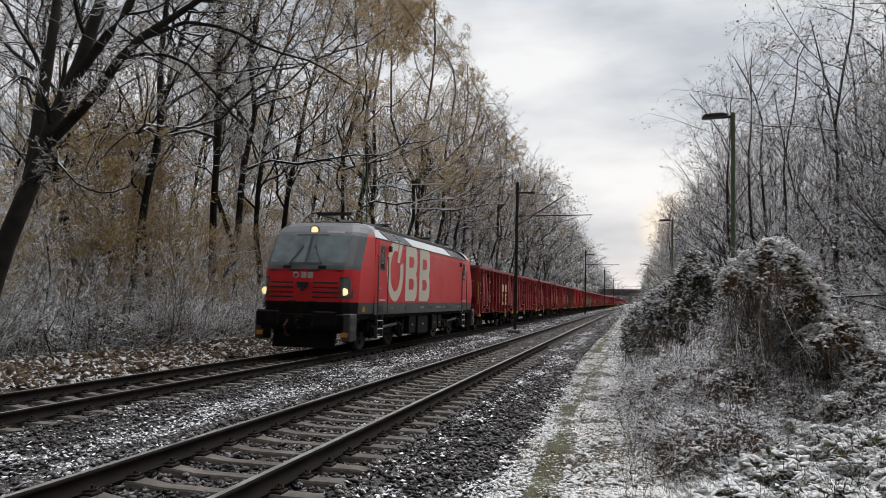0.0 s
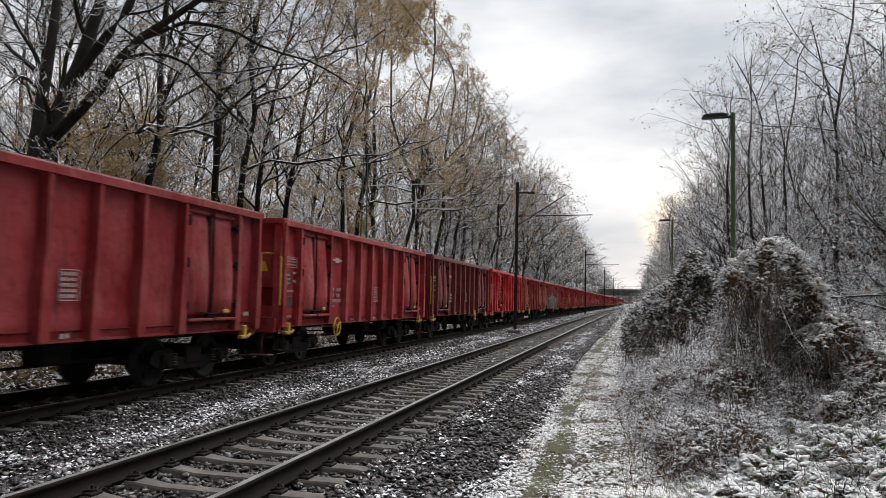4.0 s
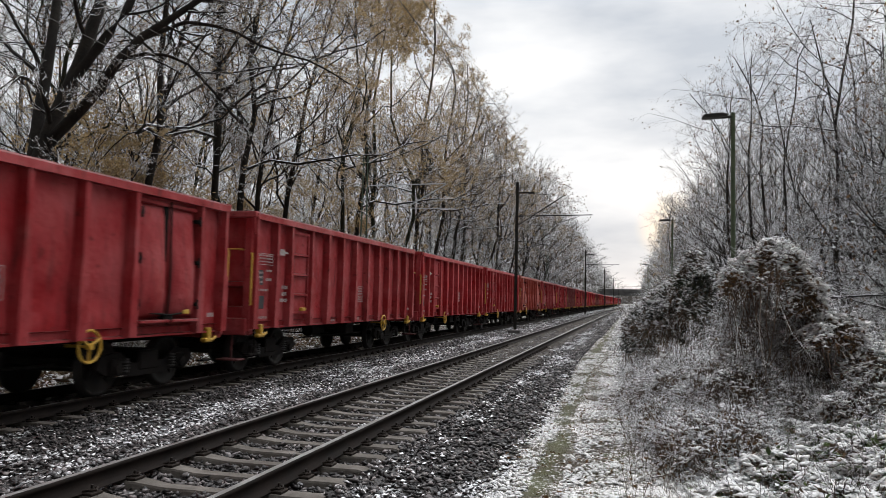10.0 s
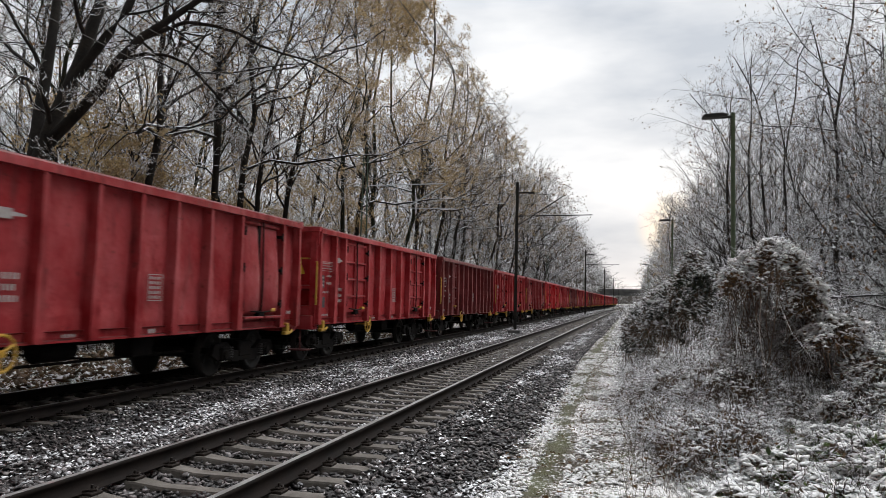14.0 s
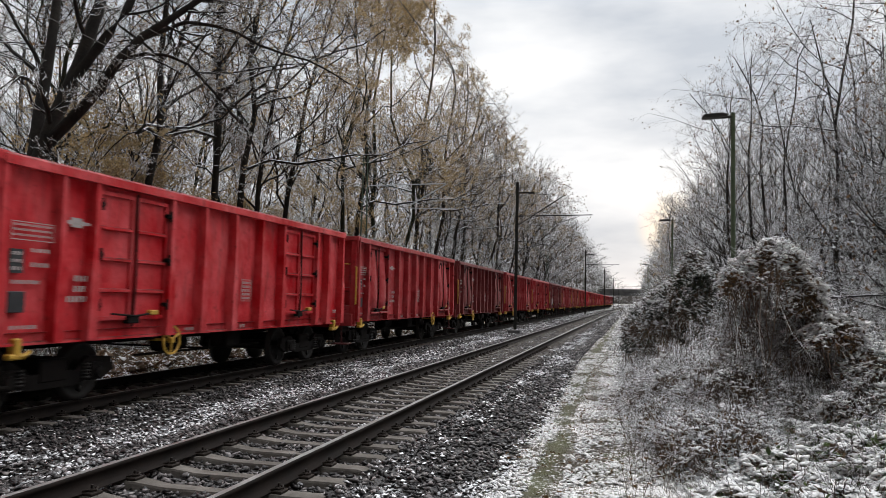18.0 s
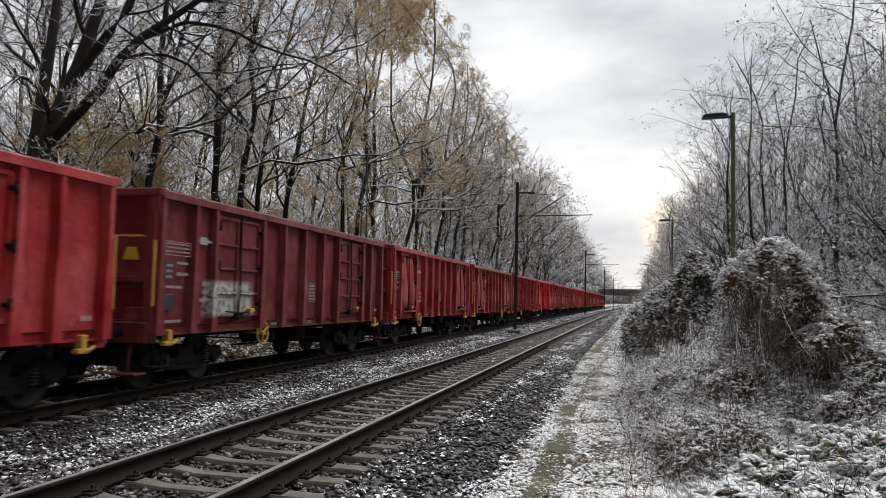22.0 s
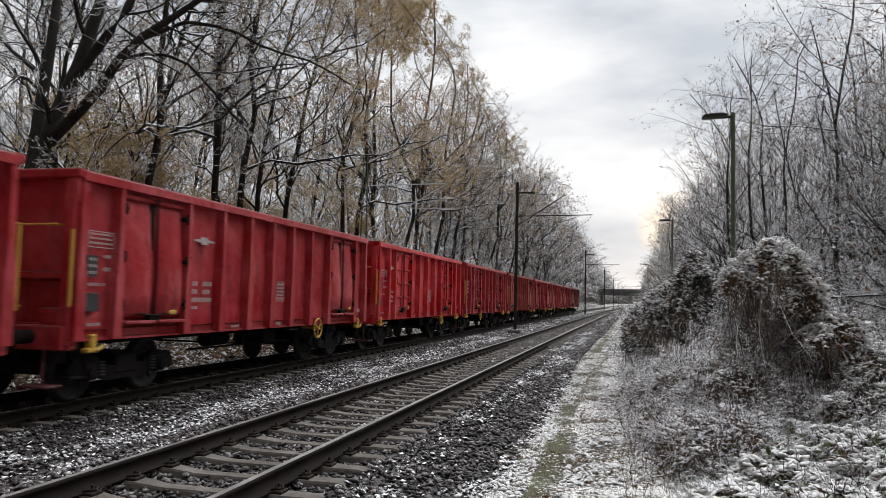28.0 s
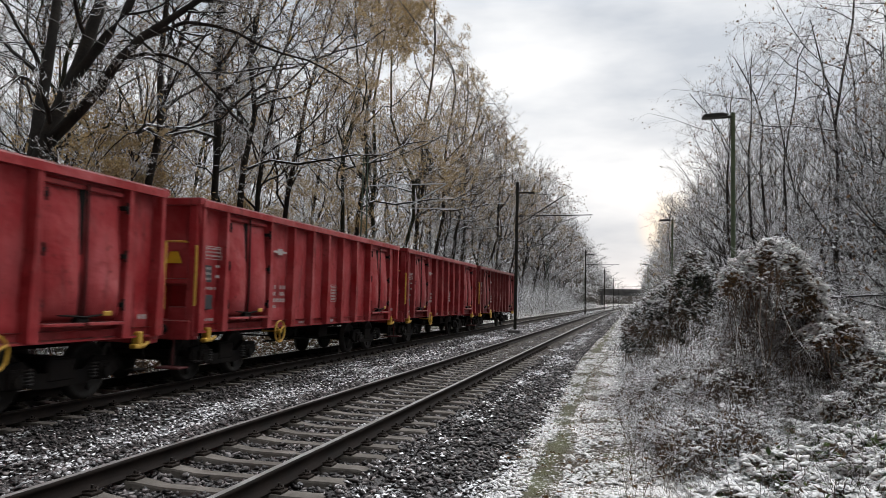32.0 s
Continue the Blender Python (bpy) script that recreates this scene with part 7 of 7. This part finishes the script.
for e in (-1, 1):
    lit = HEADLIGHT if e < 0 else LENS
    cab = turned(part("cab", cab_piece(lambda j, c: not is_mask(j, c) and j >= 1 and not (j >= 5 and c >= 4.6)), LOCO_RED, LOCO, "red cab front and flanks"), e)
    part("cab_mask", cab_piece(is_mask), LOCO_MASK, cab, "dark grey windscreen surround", True)
    part("cab_roof", cab_piece(lambda j, c: j >= 6 and c >= 4.6), LOCO_ROOF, cab, "pale grey roof edge")
    part("upper_flank", cab_piece(lambda j, c: j == 5 and c >= 4.6), LOCO_RED, cab)
    part("cab_skirt", cab_piece(lambda j, c: j == 0 and c >= 3.6), LOCO_GREY, cab, "dark grey skirt")
    part("front_apron", cab_piece(lambda j, c: j == 0 and c < 3.6), GEAR, cab, "black front apron")
    for sx in (-1, 1):
        turned(part("windscreen_pane", front_patch(sx * 0.035, sx * 1.20, 2.70, 3.52, 0.012), GLASS, LOCO, "windscreen pane, pale tint for reflected sky"), e)
        turned(part("wiper", Shape().tube([(sx * 0.55, on_front(0.55, 2.60) - 0.05, 2.60), (sx * 0.32, on_front(0.32, 2.95) - 0.05, 2.95), (sx * 0.20, on_front(0.2, 3.20) - 0.05, 3.20)], 0.014, 5).soft_box(sx * 0.55 - 0.12, sx * 0.55 + 0.12, on_front(0.55, 2.57) - 0.08, on_front(0.55, 2.57) + 0.02, 2.52, 2.62, 0.02), ROOF_GEAR, LOCO), e)
        lamp = turned(part("headlight_unit", front_patch(sx * 1.10, sx * 1.40, 1.66, 2.28, 0.022, 0.03), BLACK, LOCO, "black headlight housing"), e)
        part("headlight_lens", front_patch(sx * 1.13, sx * 1.37, 1.70, 2.23, 0.03, 0.01), LENS, lamp, "clear headlight lens")
        yf = on_front(1.25, 1.86)
        part("lamp_disc", Shape().lathe([(-0.02, 0.02), (-0.015, 0.10), (0.0, 0.105), (0.03, 0.10)], "y", (sx * 1.25, yf - 0.045, 1.85), 18), lit, lamp, "warm lit lamp")
        for z in (1.66, 1.80, 1.94, 2.08):
            turned(part("grille_slot", front_patch(sx * 0.30, sx * 1.06, z, z + 0.045, 0.006, 0.02), VENT, LOCO, "black grille slot"), e)
        buf = turned(part("buffer", Shape().lathe([(-9.0, 0.15), (-9.15, 0.14), (-9.17, 0.11), (-9.40, 0.11)], "y", (sx * 0.875, 0, 1.05), 16), GEAR, LOCO, "black buffer with a square plate"), e)
        part("buffer_plate", Shape().soft_box(sx * 0.875 - 0.36, sx * 0.875 + 0.36, -9.49, -9.40, 0.84, 1.30, 0.05), GEAR, buf)
        turned(part("step_box", Shape().soft_box(sx * 1.36 - 0.13, sx * 1.36 + 0.13, -9.02, -8.45, 0.42, 1.22, 0.03), LOCO_GREY, LOCO), e)
        for z in (0.52, 0.88):
            turned(part("step_recess", Shape().soft_box(sx * 1.495 - 0.015, sx * 1.495 + 0.006, -8.96, -8.56, z, z + 0.22, 0.005), VENT, LOCO, "dark step opening"), e)
        turned(part("reflector", Shape().soft_box(sx * 1.33 - 0.10, sx * 1.33 + 0.10, -9.04, -9.02, 0.55, 0.68, 0.005), ORANGE, LOCO, "orange reflector"), e)
        turned(part("air_hose", Shape().tube([(sx * 0.42, -9.1, 1.0), (sx * 0.42, -9.3, 0.85), (sx * 0.40, -9.25, 0.6), (sx * 0.34, -9.12, 0.55)], 0.03, 6), GEAR if sx > 0 else OXIDE_HOSE, LOCO), e)
    top = turned(part("top_headlight", Shape().lathe([(0.03, 0.15), (-0.02, 0.15), (-0.03, 0.12)], "y", (0, on_front(0, 3.70) - 0.02, 3.70), 18), BLACK, LOCO), e)
    part("lamp_disc", Shape().lathe([(0.0, 0.11), (-0.012, 0.10)], "y", (0, on_front(0, 3.70) - 0.055, 3.70), 18), lit, top, "warm lit lamp")
    num = Shape()
    for k in range(9):
        num.add(*(lambda q: (q.v, q.f))(front_patch(0.42 + 0.06 * k, 0.46 + 0.06 * k, 3.62, 3.68, 0.006, 0.01)))
    turned(part("number_lettering", num, WHITE, LOCO, "white lettering"), e)
    turned(part("screen_pillar", front_patch(-0.045, 0.045, 2.66, 3.56, 0.018), BLACK, LOCO, "black pillar between the panes"), e)
    for z0, z1 in ((2.63, 2.70), (3.52, 3.57)):
        turned(part("screen_seal", front_patch(-1.24, 1.24, z0, z1, 0.016), BLACK, LOCO), e)
    turned(part("screen_ledge", front_patch(-1.15, 1.15, 2.50, 2.56, 0.03, 0.04), LOCO_MASK, LOCO), e)
    turned(part("nose_seam", front_patch(-1.12, 1.12, 2.44, 2.465, 0.008, 0.02), VENT, LOCO), e)
    turned(part("nose_seam", front_patch(-1.3, 1.3, 1.54, 1.58, 0.008, 0.02), VENT, LOCO), e)
    # front emblem: a ring and two blocks
    emblem = turned(part("front_emblem", Shape().ring((-0.24, on_front(0, 2.32) - 0.012, 2.32), "y", 0.075, 0.02, 16, 4).soft_box(-0.08, 0.08, on_front(0, 2.3) - 0.02, on_front(0, 2.3), 2.23, 2.41, 0.006).soft_box(0.13, 0.29, on_front(0.2, 2.3) - 0.02, on_front(0.2, 2.3), 2.23, 2.41, 0.006), WHITE, LOCO, "small white emblem of plain shapes"), e)
    turned(part("crest", Shape().prism([(-0.20, 2.12), (0.20, 2.12), (0.13, 1.92), (0.05, 1.95), (0.07, 1.86), (-0.07, 1.86), (-0.05, 1.95), (-0.13, 1.92)], "y", -9.075, -9.055), VENT, LOCO, "dark crest shape"), e)
    turned(part("coupler", Shape().soft_box(-0.09, 0.09, -9.32, -8.9, 0.96, 1.14, 0.03).ring((0, -9.3, 0.90), "x", 0.13, 0.032, 14, 6), GEAR, LOCO, "black draw hook"), e)
    turned(part("buffer_beam", Shape().soft_box(-1.30, 1.30, -9.06, -8.6, 0.72, 1.19, 0.03), GEAR, LOCO), e)
    turned(part("snow_plough", Shape().prism([(-8.95, 0.22), (-8.8, 0.20), (-8.55, 0.75), (-8.85, 0.75)], "x", -0.95, 0.95), GEAR, LOCO, "dark snow plough"), e)
    # crew doors on both flanks
    for sx in (-1, 1):
        door = turned(part("crew_door", Shape().soft_box(sx * 1.492 - 0.012, sx * 1.492 + 0.012, -6.62, -5.86, 1.58, 3.50, 0.004), LOCO_RED, LOCO, "red crew door"), e)
        part("door_window", Shape().soft_box(sx * 1.506 - 0.008, sx * 1.506 + 0.008, -6.44, -6.02, 2.62, 3.36, 0.006), DARK_GLASS, door, "dark rounded door window")
        part("window_frame", Shape().soft_box(sx * 1.502 - 0.006, sx * 1.502 + 0.006, -6.48, -5.98, 2.58, 3.40, 0.005), BLACK, door)
        part("door_handle", Shape().soft_box(sx * 1.52 - 0.02, sx * 1.52 + 0.02, -6.56, -6.40, 1.98, 2.03, 0.006), WHITE, door, "steel door handle")
        part("door_sill", Shape().soft_box(sx * 1.515 - 0.02, sx * 1.515 + 0.02, -6.56, -5.92, 1.60, 1.65, 0.006), LOCO_ROOF, door)
        for y in (-6.74, -5.74):
            turned(part("handrail", Shape().tube([(sx * 1.49, y, 1.05), (sx * 1.55, y, 1.08), (sx * 1.55, y, 3.02), (sx * 1.49, y, 3.05)], 0.018, 6), LOCO_GREY, LOCO, "grey vertical handrail"), e)
        turned(part("mirror_camera", Shape().soft_box(sx * 1.53 - 0.05, sx * 1.53 + 0.05, -5.55, -5.40, 3.22, 3.42, 0.02), BLACK, LOCO), e)
        lad = turned(part("ladder", Shape().soft_box(sx * 1.47 - 0.05, sx * 1.47 + 0.03, -6.60, -6.55, 0.42, 1.2, 0.005).soft_box(sx * 1.47 - 0.05, sx * 1.47 + 0.03, -6.03, -5.98, 0.42, 1.2, 0.005), LOCO_GREY, LOCO, "grey access ladder"), e)
        for z in (0.44, 0.70, 0.96):
            part("rung", Shape().soft_box(sx * 1.47 - 0.06, sx * 1.47 + 0.04, -6.55, -6.03, z, z + 0.03, 0.005), LOCO_ROOF, lad)
        turned(part("step_recess", Shape().soft_box(sx * 1.508 - 0.01, sx * 1.508 + 0.006, -6.52, -6.06, 1.24, 1.46, 0.004), VENT, LOCO, "dark step opening"), e)

# flanks between the cabs, in three panels a side
for sx in (-1, 1):
    for a, b in ((-6.9, -2.3), (-2.298, 2.298), (2.3, 6.9)):
        part("side_panel", Shape().box(min(sx * 1.40, sx * 1.49), max(sx * 1.40, sx * 1.49), a, b, 1.55, 3.56), LOCO_RED, LOCO)
    part("side_skirt", Shape().prism([(1.30, 1.17), (1.485, 1.17), (1.485, 1.55), (1.30, 1.55)] if sx > 0 else [(-1.485, 1.17), (-1.30, 1.17), (-1.30, 1.55), (-1.485, 1.55)], "y", -6.9, 6.9), LOCO_GREY, LOCO, "dark grey lower side band")
    part("gutter", Shape().box(min(sx * 1.38, sx * 1.502), max(sx * 1.38, sx * 1.502), -6.9, 6.9, 3.56, 3.60), ROOF_GEAR, LOCO)
    part("waist_line", Shape().box(min(sx * 1.488, sx * 1.493), max(sx * 1.488, sx * 1.493), -5.4, 6.9, 3.44, 3.452), WHITE, LOCO, "thin white line")
    for i in range(22):
        part("gutter_clip", Shape().box(min(sx * 1.49, sx * 1.508), max(sx * 1.49, sx * 1.508), -6.5 + 0.6 * i, -6.35 + 0.6 * i, 3.565, 3.595), LOCO_GREY, LOCO)
    # sloping roof panels: pale sheets, and dark cooling grilles towards the cabs
    for a, b, grille in ((-6.9, -5.5, 0), (-5.49, -3.99, 1), (-3.98, -2.48, 1), (-2.47, -0.6, 0), (-0.59, 2.6, 0), (2.61, 3.9, 0), (3.91, 5.3, 1), (5.31, 6.6, 1), (6.61, 6.9, 0)):
        o = part("roof_slope", Shape().prism([(sx * 1.45, 3.60), (sx * 1.02, 3.97), (sx * 0.95, 3.93), (sx * 1.38, 3.58)], "y", a, b), LOCO_ROOF, LOCO, "pale grey sloping roof panel")
        if grille:
            part("cooling_grille", Shape().prism([(sx * 1.425, 3.65), (sx * 1.07, 3.955), (sx * 1.05, 3.94), (sx * 1.40, 3.63)], "y", a + 0.08, b - 0.08), VENT, o, "dark cooling grille")
    for y, w in ((-5.1, 0.16), (-1.4, 0.5), (1.0, 0.9), (2.2, 0.4), (4.9, 1.0)):
        part("side_lettering", bars([(y, y + w, 1.34, 0.06, max(2, int(w * 9)))], 1.488 if sx > 0 else -1.492), WHITE, LOCO, "white lettering")
    for y in (-3.4, -0.2, 0.2, 3.1, 3.5, 5.6):
        part("jack_point", Shape().lathe([(1.47, 0.085), (1.492, 0.08)], "x", (0, y, 1.36), 14) if sx > 0 else Shape().lathe([(-1.492, 0.08), (-1.47, 0.085)], "x", (0, y, 1.36), 14), VENT, LOCO, "dark round opening")
    part("warning_sign", Shape().prism([(-7.95, 1.28), (-7.75, 1.28), (-7.85, 1.45)], "x", sx * 1.455, sx * 1.495), YELLOW, LOCO, "yellow triangular warning sign")
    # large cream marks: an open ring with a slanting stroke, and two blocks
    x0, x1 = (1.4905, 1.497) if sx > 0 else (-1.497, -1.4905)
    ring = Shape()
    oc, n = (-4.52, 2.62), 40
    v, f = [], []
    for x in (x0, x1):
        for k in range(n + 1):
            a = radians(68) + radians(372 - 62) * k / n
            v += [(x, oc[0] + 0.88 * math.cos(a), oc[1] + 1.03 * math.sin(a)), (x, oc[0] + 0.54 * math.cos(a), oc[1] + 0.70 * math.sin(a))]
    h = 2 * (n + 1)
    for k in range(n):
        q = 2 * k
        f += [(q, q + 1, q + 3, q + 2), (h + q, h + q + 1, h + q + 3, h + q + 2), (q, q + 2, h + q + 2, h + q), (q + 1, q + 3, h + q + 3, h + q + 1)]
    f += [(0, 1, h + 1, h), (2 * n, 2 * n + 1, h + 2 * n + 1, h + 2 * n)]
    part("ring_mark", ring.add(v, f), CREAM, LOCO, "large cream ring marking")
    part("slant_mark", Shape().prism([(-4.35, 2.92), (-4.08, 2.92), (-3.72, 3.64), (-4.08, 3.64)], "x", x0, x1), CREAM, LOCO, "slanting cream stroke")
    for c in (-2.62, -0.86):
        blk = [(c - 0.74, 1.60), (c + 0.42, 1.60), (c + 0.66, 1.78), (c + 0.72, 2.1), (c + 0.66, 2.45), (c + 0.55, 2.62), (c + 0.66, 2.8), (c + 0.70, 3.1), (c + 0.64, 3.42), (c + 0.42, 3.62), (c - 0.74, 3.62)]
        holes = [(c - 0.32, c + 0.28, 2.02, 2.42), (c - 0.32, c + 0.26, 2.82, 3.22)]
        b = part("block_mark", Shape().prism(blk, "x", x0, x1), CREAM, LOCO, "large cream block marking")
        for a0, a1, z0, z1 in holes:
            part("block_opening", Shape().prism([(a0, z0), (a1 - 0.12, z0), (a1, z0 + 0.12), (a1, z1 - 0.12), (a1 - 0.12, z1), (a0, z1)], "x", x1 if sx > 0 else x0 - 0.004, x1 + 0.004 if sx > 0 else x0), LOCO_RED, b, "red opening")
part("roof", Shape().box(-1.0, 1.0, -6.9, 6.9, 3.86, 3.94), LOCO_ROOF, LOCO, "pale grey roof")
part("floor_pan", Shape().box(-1.35, 1.35, -8.6, 8.6, 1.05, 1.18), GEAR, LOCO)


def pantograph(y, e):
    p = part("pantograph", Shape().soft_box(-0.75, 0.75, y - 0.65, y - 0.55, 4.02, 4.12, 0.02).soft_box(-0.75, 0.75, y + 0.55, y + 0.65, 4.02, 4.12, 0.02).soft_box(-0.45, -0.38, y - 0.6, y + 0.6, 4.02, 4.10, 0.01).soft_box(0.38, 0.45, y - 0.6, y + 0.6, 4.02, 4.10, 0.01), ROOF_GEAR, LOCO, "folded dark pantograph")
    part("lower_arm", Shape().tube([(0, y - 0.5 * e, 4.15), (0, y + 1.0 * e, 4.26)], 0.07, 8), ROOF_GEAR, p)
    for sx in (-1, 1):
        part("upper_arm", Shape().tube([(sx * 0.15, y + 1.0 * e, 4.26), (sx * 0.42, y - 0.75 * e, 4.33)], 0.038, 6), ROOF_GEAR, p)
        part("horn", Shape().tube([(sx * 0.5, y - 0.8 * e, 4.40), (sx * 0.8, y - 0.8 * e, 4.38), (sx * 0.97, y - 0.8 * e, 4.20)], 0.016, 6), ROOF_GEAR, p)
    for d in (-0.12, 0.12):
        part("collector_strip", Shape().soft_box(-0.55, 0.55, y - 0.8 * e + d - 0.03, y - 0.8 * e + d + 0.03, 4.32, 4.40, 0.01), ROOF_GEAR, p)
    for sx in (-0.6, 0.6):
        for dy in (-0.6, 0.6):
            part("insulator", Shape().lathe([(3.93, 0.06), (3.96, 0.08), (3.98, 0.05), (4.0, 0.08), (4.03, 0.05)], "z", (sx, y + dy, 0), 10), ROOF_GEAR, p)


for y, e in ((-6.0, 1), (-3.7, -1), (3.9, 1), (6.1, -1)):
    pantograph(y, e)
part("roof_busbar", Shape().tube([(0.35, -5.2, 4.12), (0.35, -2.0, 4.14), (0.2, 0.0, 4.12), (0.35, 3.0, 4.14), (0.35, 5.0, 4.12)], 0.025, 6), ROOF_GEAR, LOCO)
for sx in (-0.75, 0.75):
    part("roof_duct", Shape().soft_box(sx - 0.11, sx + 0.11, -6.4, 5.9, 3.93, 4.16, 0.04), ROOF_GEAR, LOCO, "sooty roof duct")
for y in (-2.2, -1.5, 0.1, 1.2, 2.2):
    part("roof_insulator", Shape().lathe([(3.94, 0.10), (4.0, 0.12), (4.02, 0.07), (4.06, 0.12), (4.08, 0.07), (4.16, 0.06)], "z", (0.3, y, 0), 12), ROOF_GEAR, LOCO)
part("roof_switch", Shape().soft_box(-0.6, 0.5, -0.9, -0.3, 3.94, 4.15, 0.04), ROOF_GEAR, LOCO)
part("roof_switch", Shape().soft_box(-0.5, 0.4, 1.5, 1.9, 3.94, 4.12, 0.04), ROOF_GEAR, LOCO)
for i, (y, w, z0, z1, word) in enumerate(((-2.1, 0.9, 0.42, 1.05, "dark equipment box"), (-0.6, 1.5, 0.35, 1.05, "dark transformer tank"), (1.25, 0.8, 0.45, 1.05, "dark equipment box"), (2.15, 0.6, 0.5, 1.05, "dark equipment box"))):
    for sx in (-1, 1):
        bx = part("underfloor_box", Shape().soft_box(min(sx * 0.6, sx * 1.38), max(sx * 0.6, sx * 1.38), y - w / 2, y + w / 2, z0, z1, 0.03), GEAR, LOCO, word)
        part("box_label", bars([(y - 0.1, y + 0.1, z1 - 0.35, 0.06, 3)], 1.381 if sx > 0 else -1.385), WHITE, bx)


def loco_wheel():
    s = Shape()
    for e in (-1, 1):
        s.lathe([(e * 0.68, 0.60), (e * 0.69, 0.655), (e * 0.72, 0.655), (e * 0.735, 0.63), (e * 0.82, 0.62), (e * 0.82, 0.54), (e * 0.78, 0.52), (e * 0.77, 0.22), (e * 0.83, 0.18), (e * 0.83, 0.08)], "x", (0, 0, 0), 28)
        for k in range(5):
            a = 2 * math.pi * k / 5
            s.box(e * 0.79 - 0.02, e * 0.79 + 0.02, 0.38 * math.cos(a) - 0.05, 0.38 * math.cos(a) + 0.05, 0.38 * math.sin(a) - 0.05, 0.38 * math.sin(a) + 0.05)
    s.tube([(-0.8, 0, 0), (0.8, 0, 0)], 0.11, 12)
    return s


LOCO_WHEEL = loco_wheel().mesh("wheelset", WHEEL, True)
for y in (-4.67, 4.67):
    b = part("bogie", Shape().soft_box(-0.9, 0.9, -0.35, 0.35, 0.5, 0.95, 0.04), GEAR, LOCO, "dark two-axle bogie")
    b.matrix_basis = pose(0, y, 0)
    for sx in (-1, 1):
        lo, hi = min(sx * 0.98, sx * 1.14), max(sx * 0.98, sx * 1.14)
        part("side_frame", Shape().prism([(-2.1, 0.62), (-2.1, 0.86), (-0.9, 0.92), (-0.6, 0.78), (0.6, 0.78), (0.9, 0.92), (2.1, 0.86), (2.1, 0.62), (0.9, 0.66), (0.6, 0.50), (-0.6, 0.50), (-0.9, 0.66)], "x", lo, hi), GEAR, b)
        for dy in (-1.5, 1.5):
            part("axle_box", Shape().soft_box(min(sx * 1.0, sx * 1.28), max(sx * 1.0, sx * 1.28), dy - 0.22, dy + 0.22, 0.42, 0.82, 0.06).lathe([(sx * 1.28, 0.15), (sx * 1.33, 0.13)], "x", (0, dy, 0.62), 14), GEAR, b)
            for k in (-0.4, 0.4):
                part("coil_spring", Shape().tube([(sx * 1.16, dy + k, 0.62), (sx * 1.16, dy + k, 0.98)], 0.09, 10), GEAR, b)
        part("damper", Shape().tube([(sx * 1.25, -0.9, 0.72), (sx * 1.25, 0.9, 0.80)], 0.05, 8), LOCO_GREY, b)
        part("sand_pipe", Shape().tube([(sx * 0.95, -2.3, 0.9), (sx * 0.9, -2.25, 0.4), (sx * 0.78, -2.15, 0.14)], 0.03, 6), GEAR, b)
    for dy in (-1.5, 1.5):
        w = part("wheelset", LOCO_WHEEL, None, b)
        w.matrix_basis = pose(0, dy, 0.625)
        SPINNING.append((w, 8.96 + y + dy, dy, 0.625))

# the body as long as the line shows it
for o in LOCO.children_recursive:
    if not (o.name.startswith("wheelset") or o.name.startswith("bogie") or (o.parent and o.parent.name.startswith("bogie"))):
        k = 1.04 if o.name.startswith(("ring_mark", "slant_mark", "block_")) else 0.983
        o.data.transform(Matrix.Scale(k, 4, (0, 1, 0)))
        o.matrix_basis.translation.y *= k

# ---- motion ----
SPEED = 15.863


def train_y(s, t):
    return NOSE + s - SPEED * t


def train_place(s, t):
    y = train_y(s, t)
    return pose(FAR_X + bend(y), y, FAR_Z, 0, 0, -math.degrees(heading(y)))


def motions():
    for ob, s in TRAIN:
        walk(ob, [(t, train_place(s, t)) for t in range(33)])
    # the wheels roll while their vehicle goes by
    for wheel, s, dy, r in SPINNING:
        t0 = min(max((NOSE + s - 60.0) / SPEED, 0.0), 31.0)
        t1 = min(max((NOSE + s + 8.0) / SPEED, t0 + 1 / FPS), 32.0)
        a, b = round(t0 * FPS), round(t1 * FPS)
        rows = [(0.0, pose(0, dy, r))] if a > 0 else []
        rows += [(f / FPS, pose(0, dy, r, (f - a) * 68.0)) for f in range(a, b + 1)]
        if b < 32 * FPS:
            rows.append((32.0, rows[-1][1]))
        walk(wheel, rows)


motions()
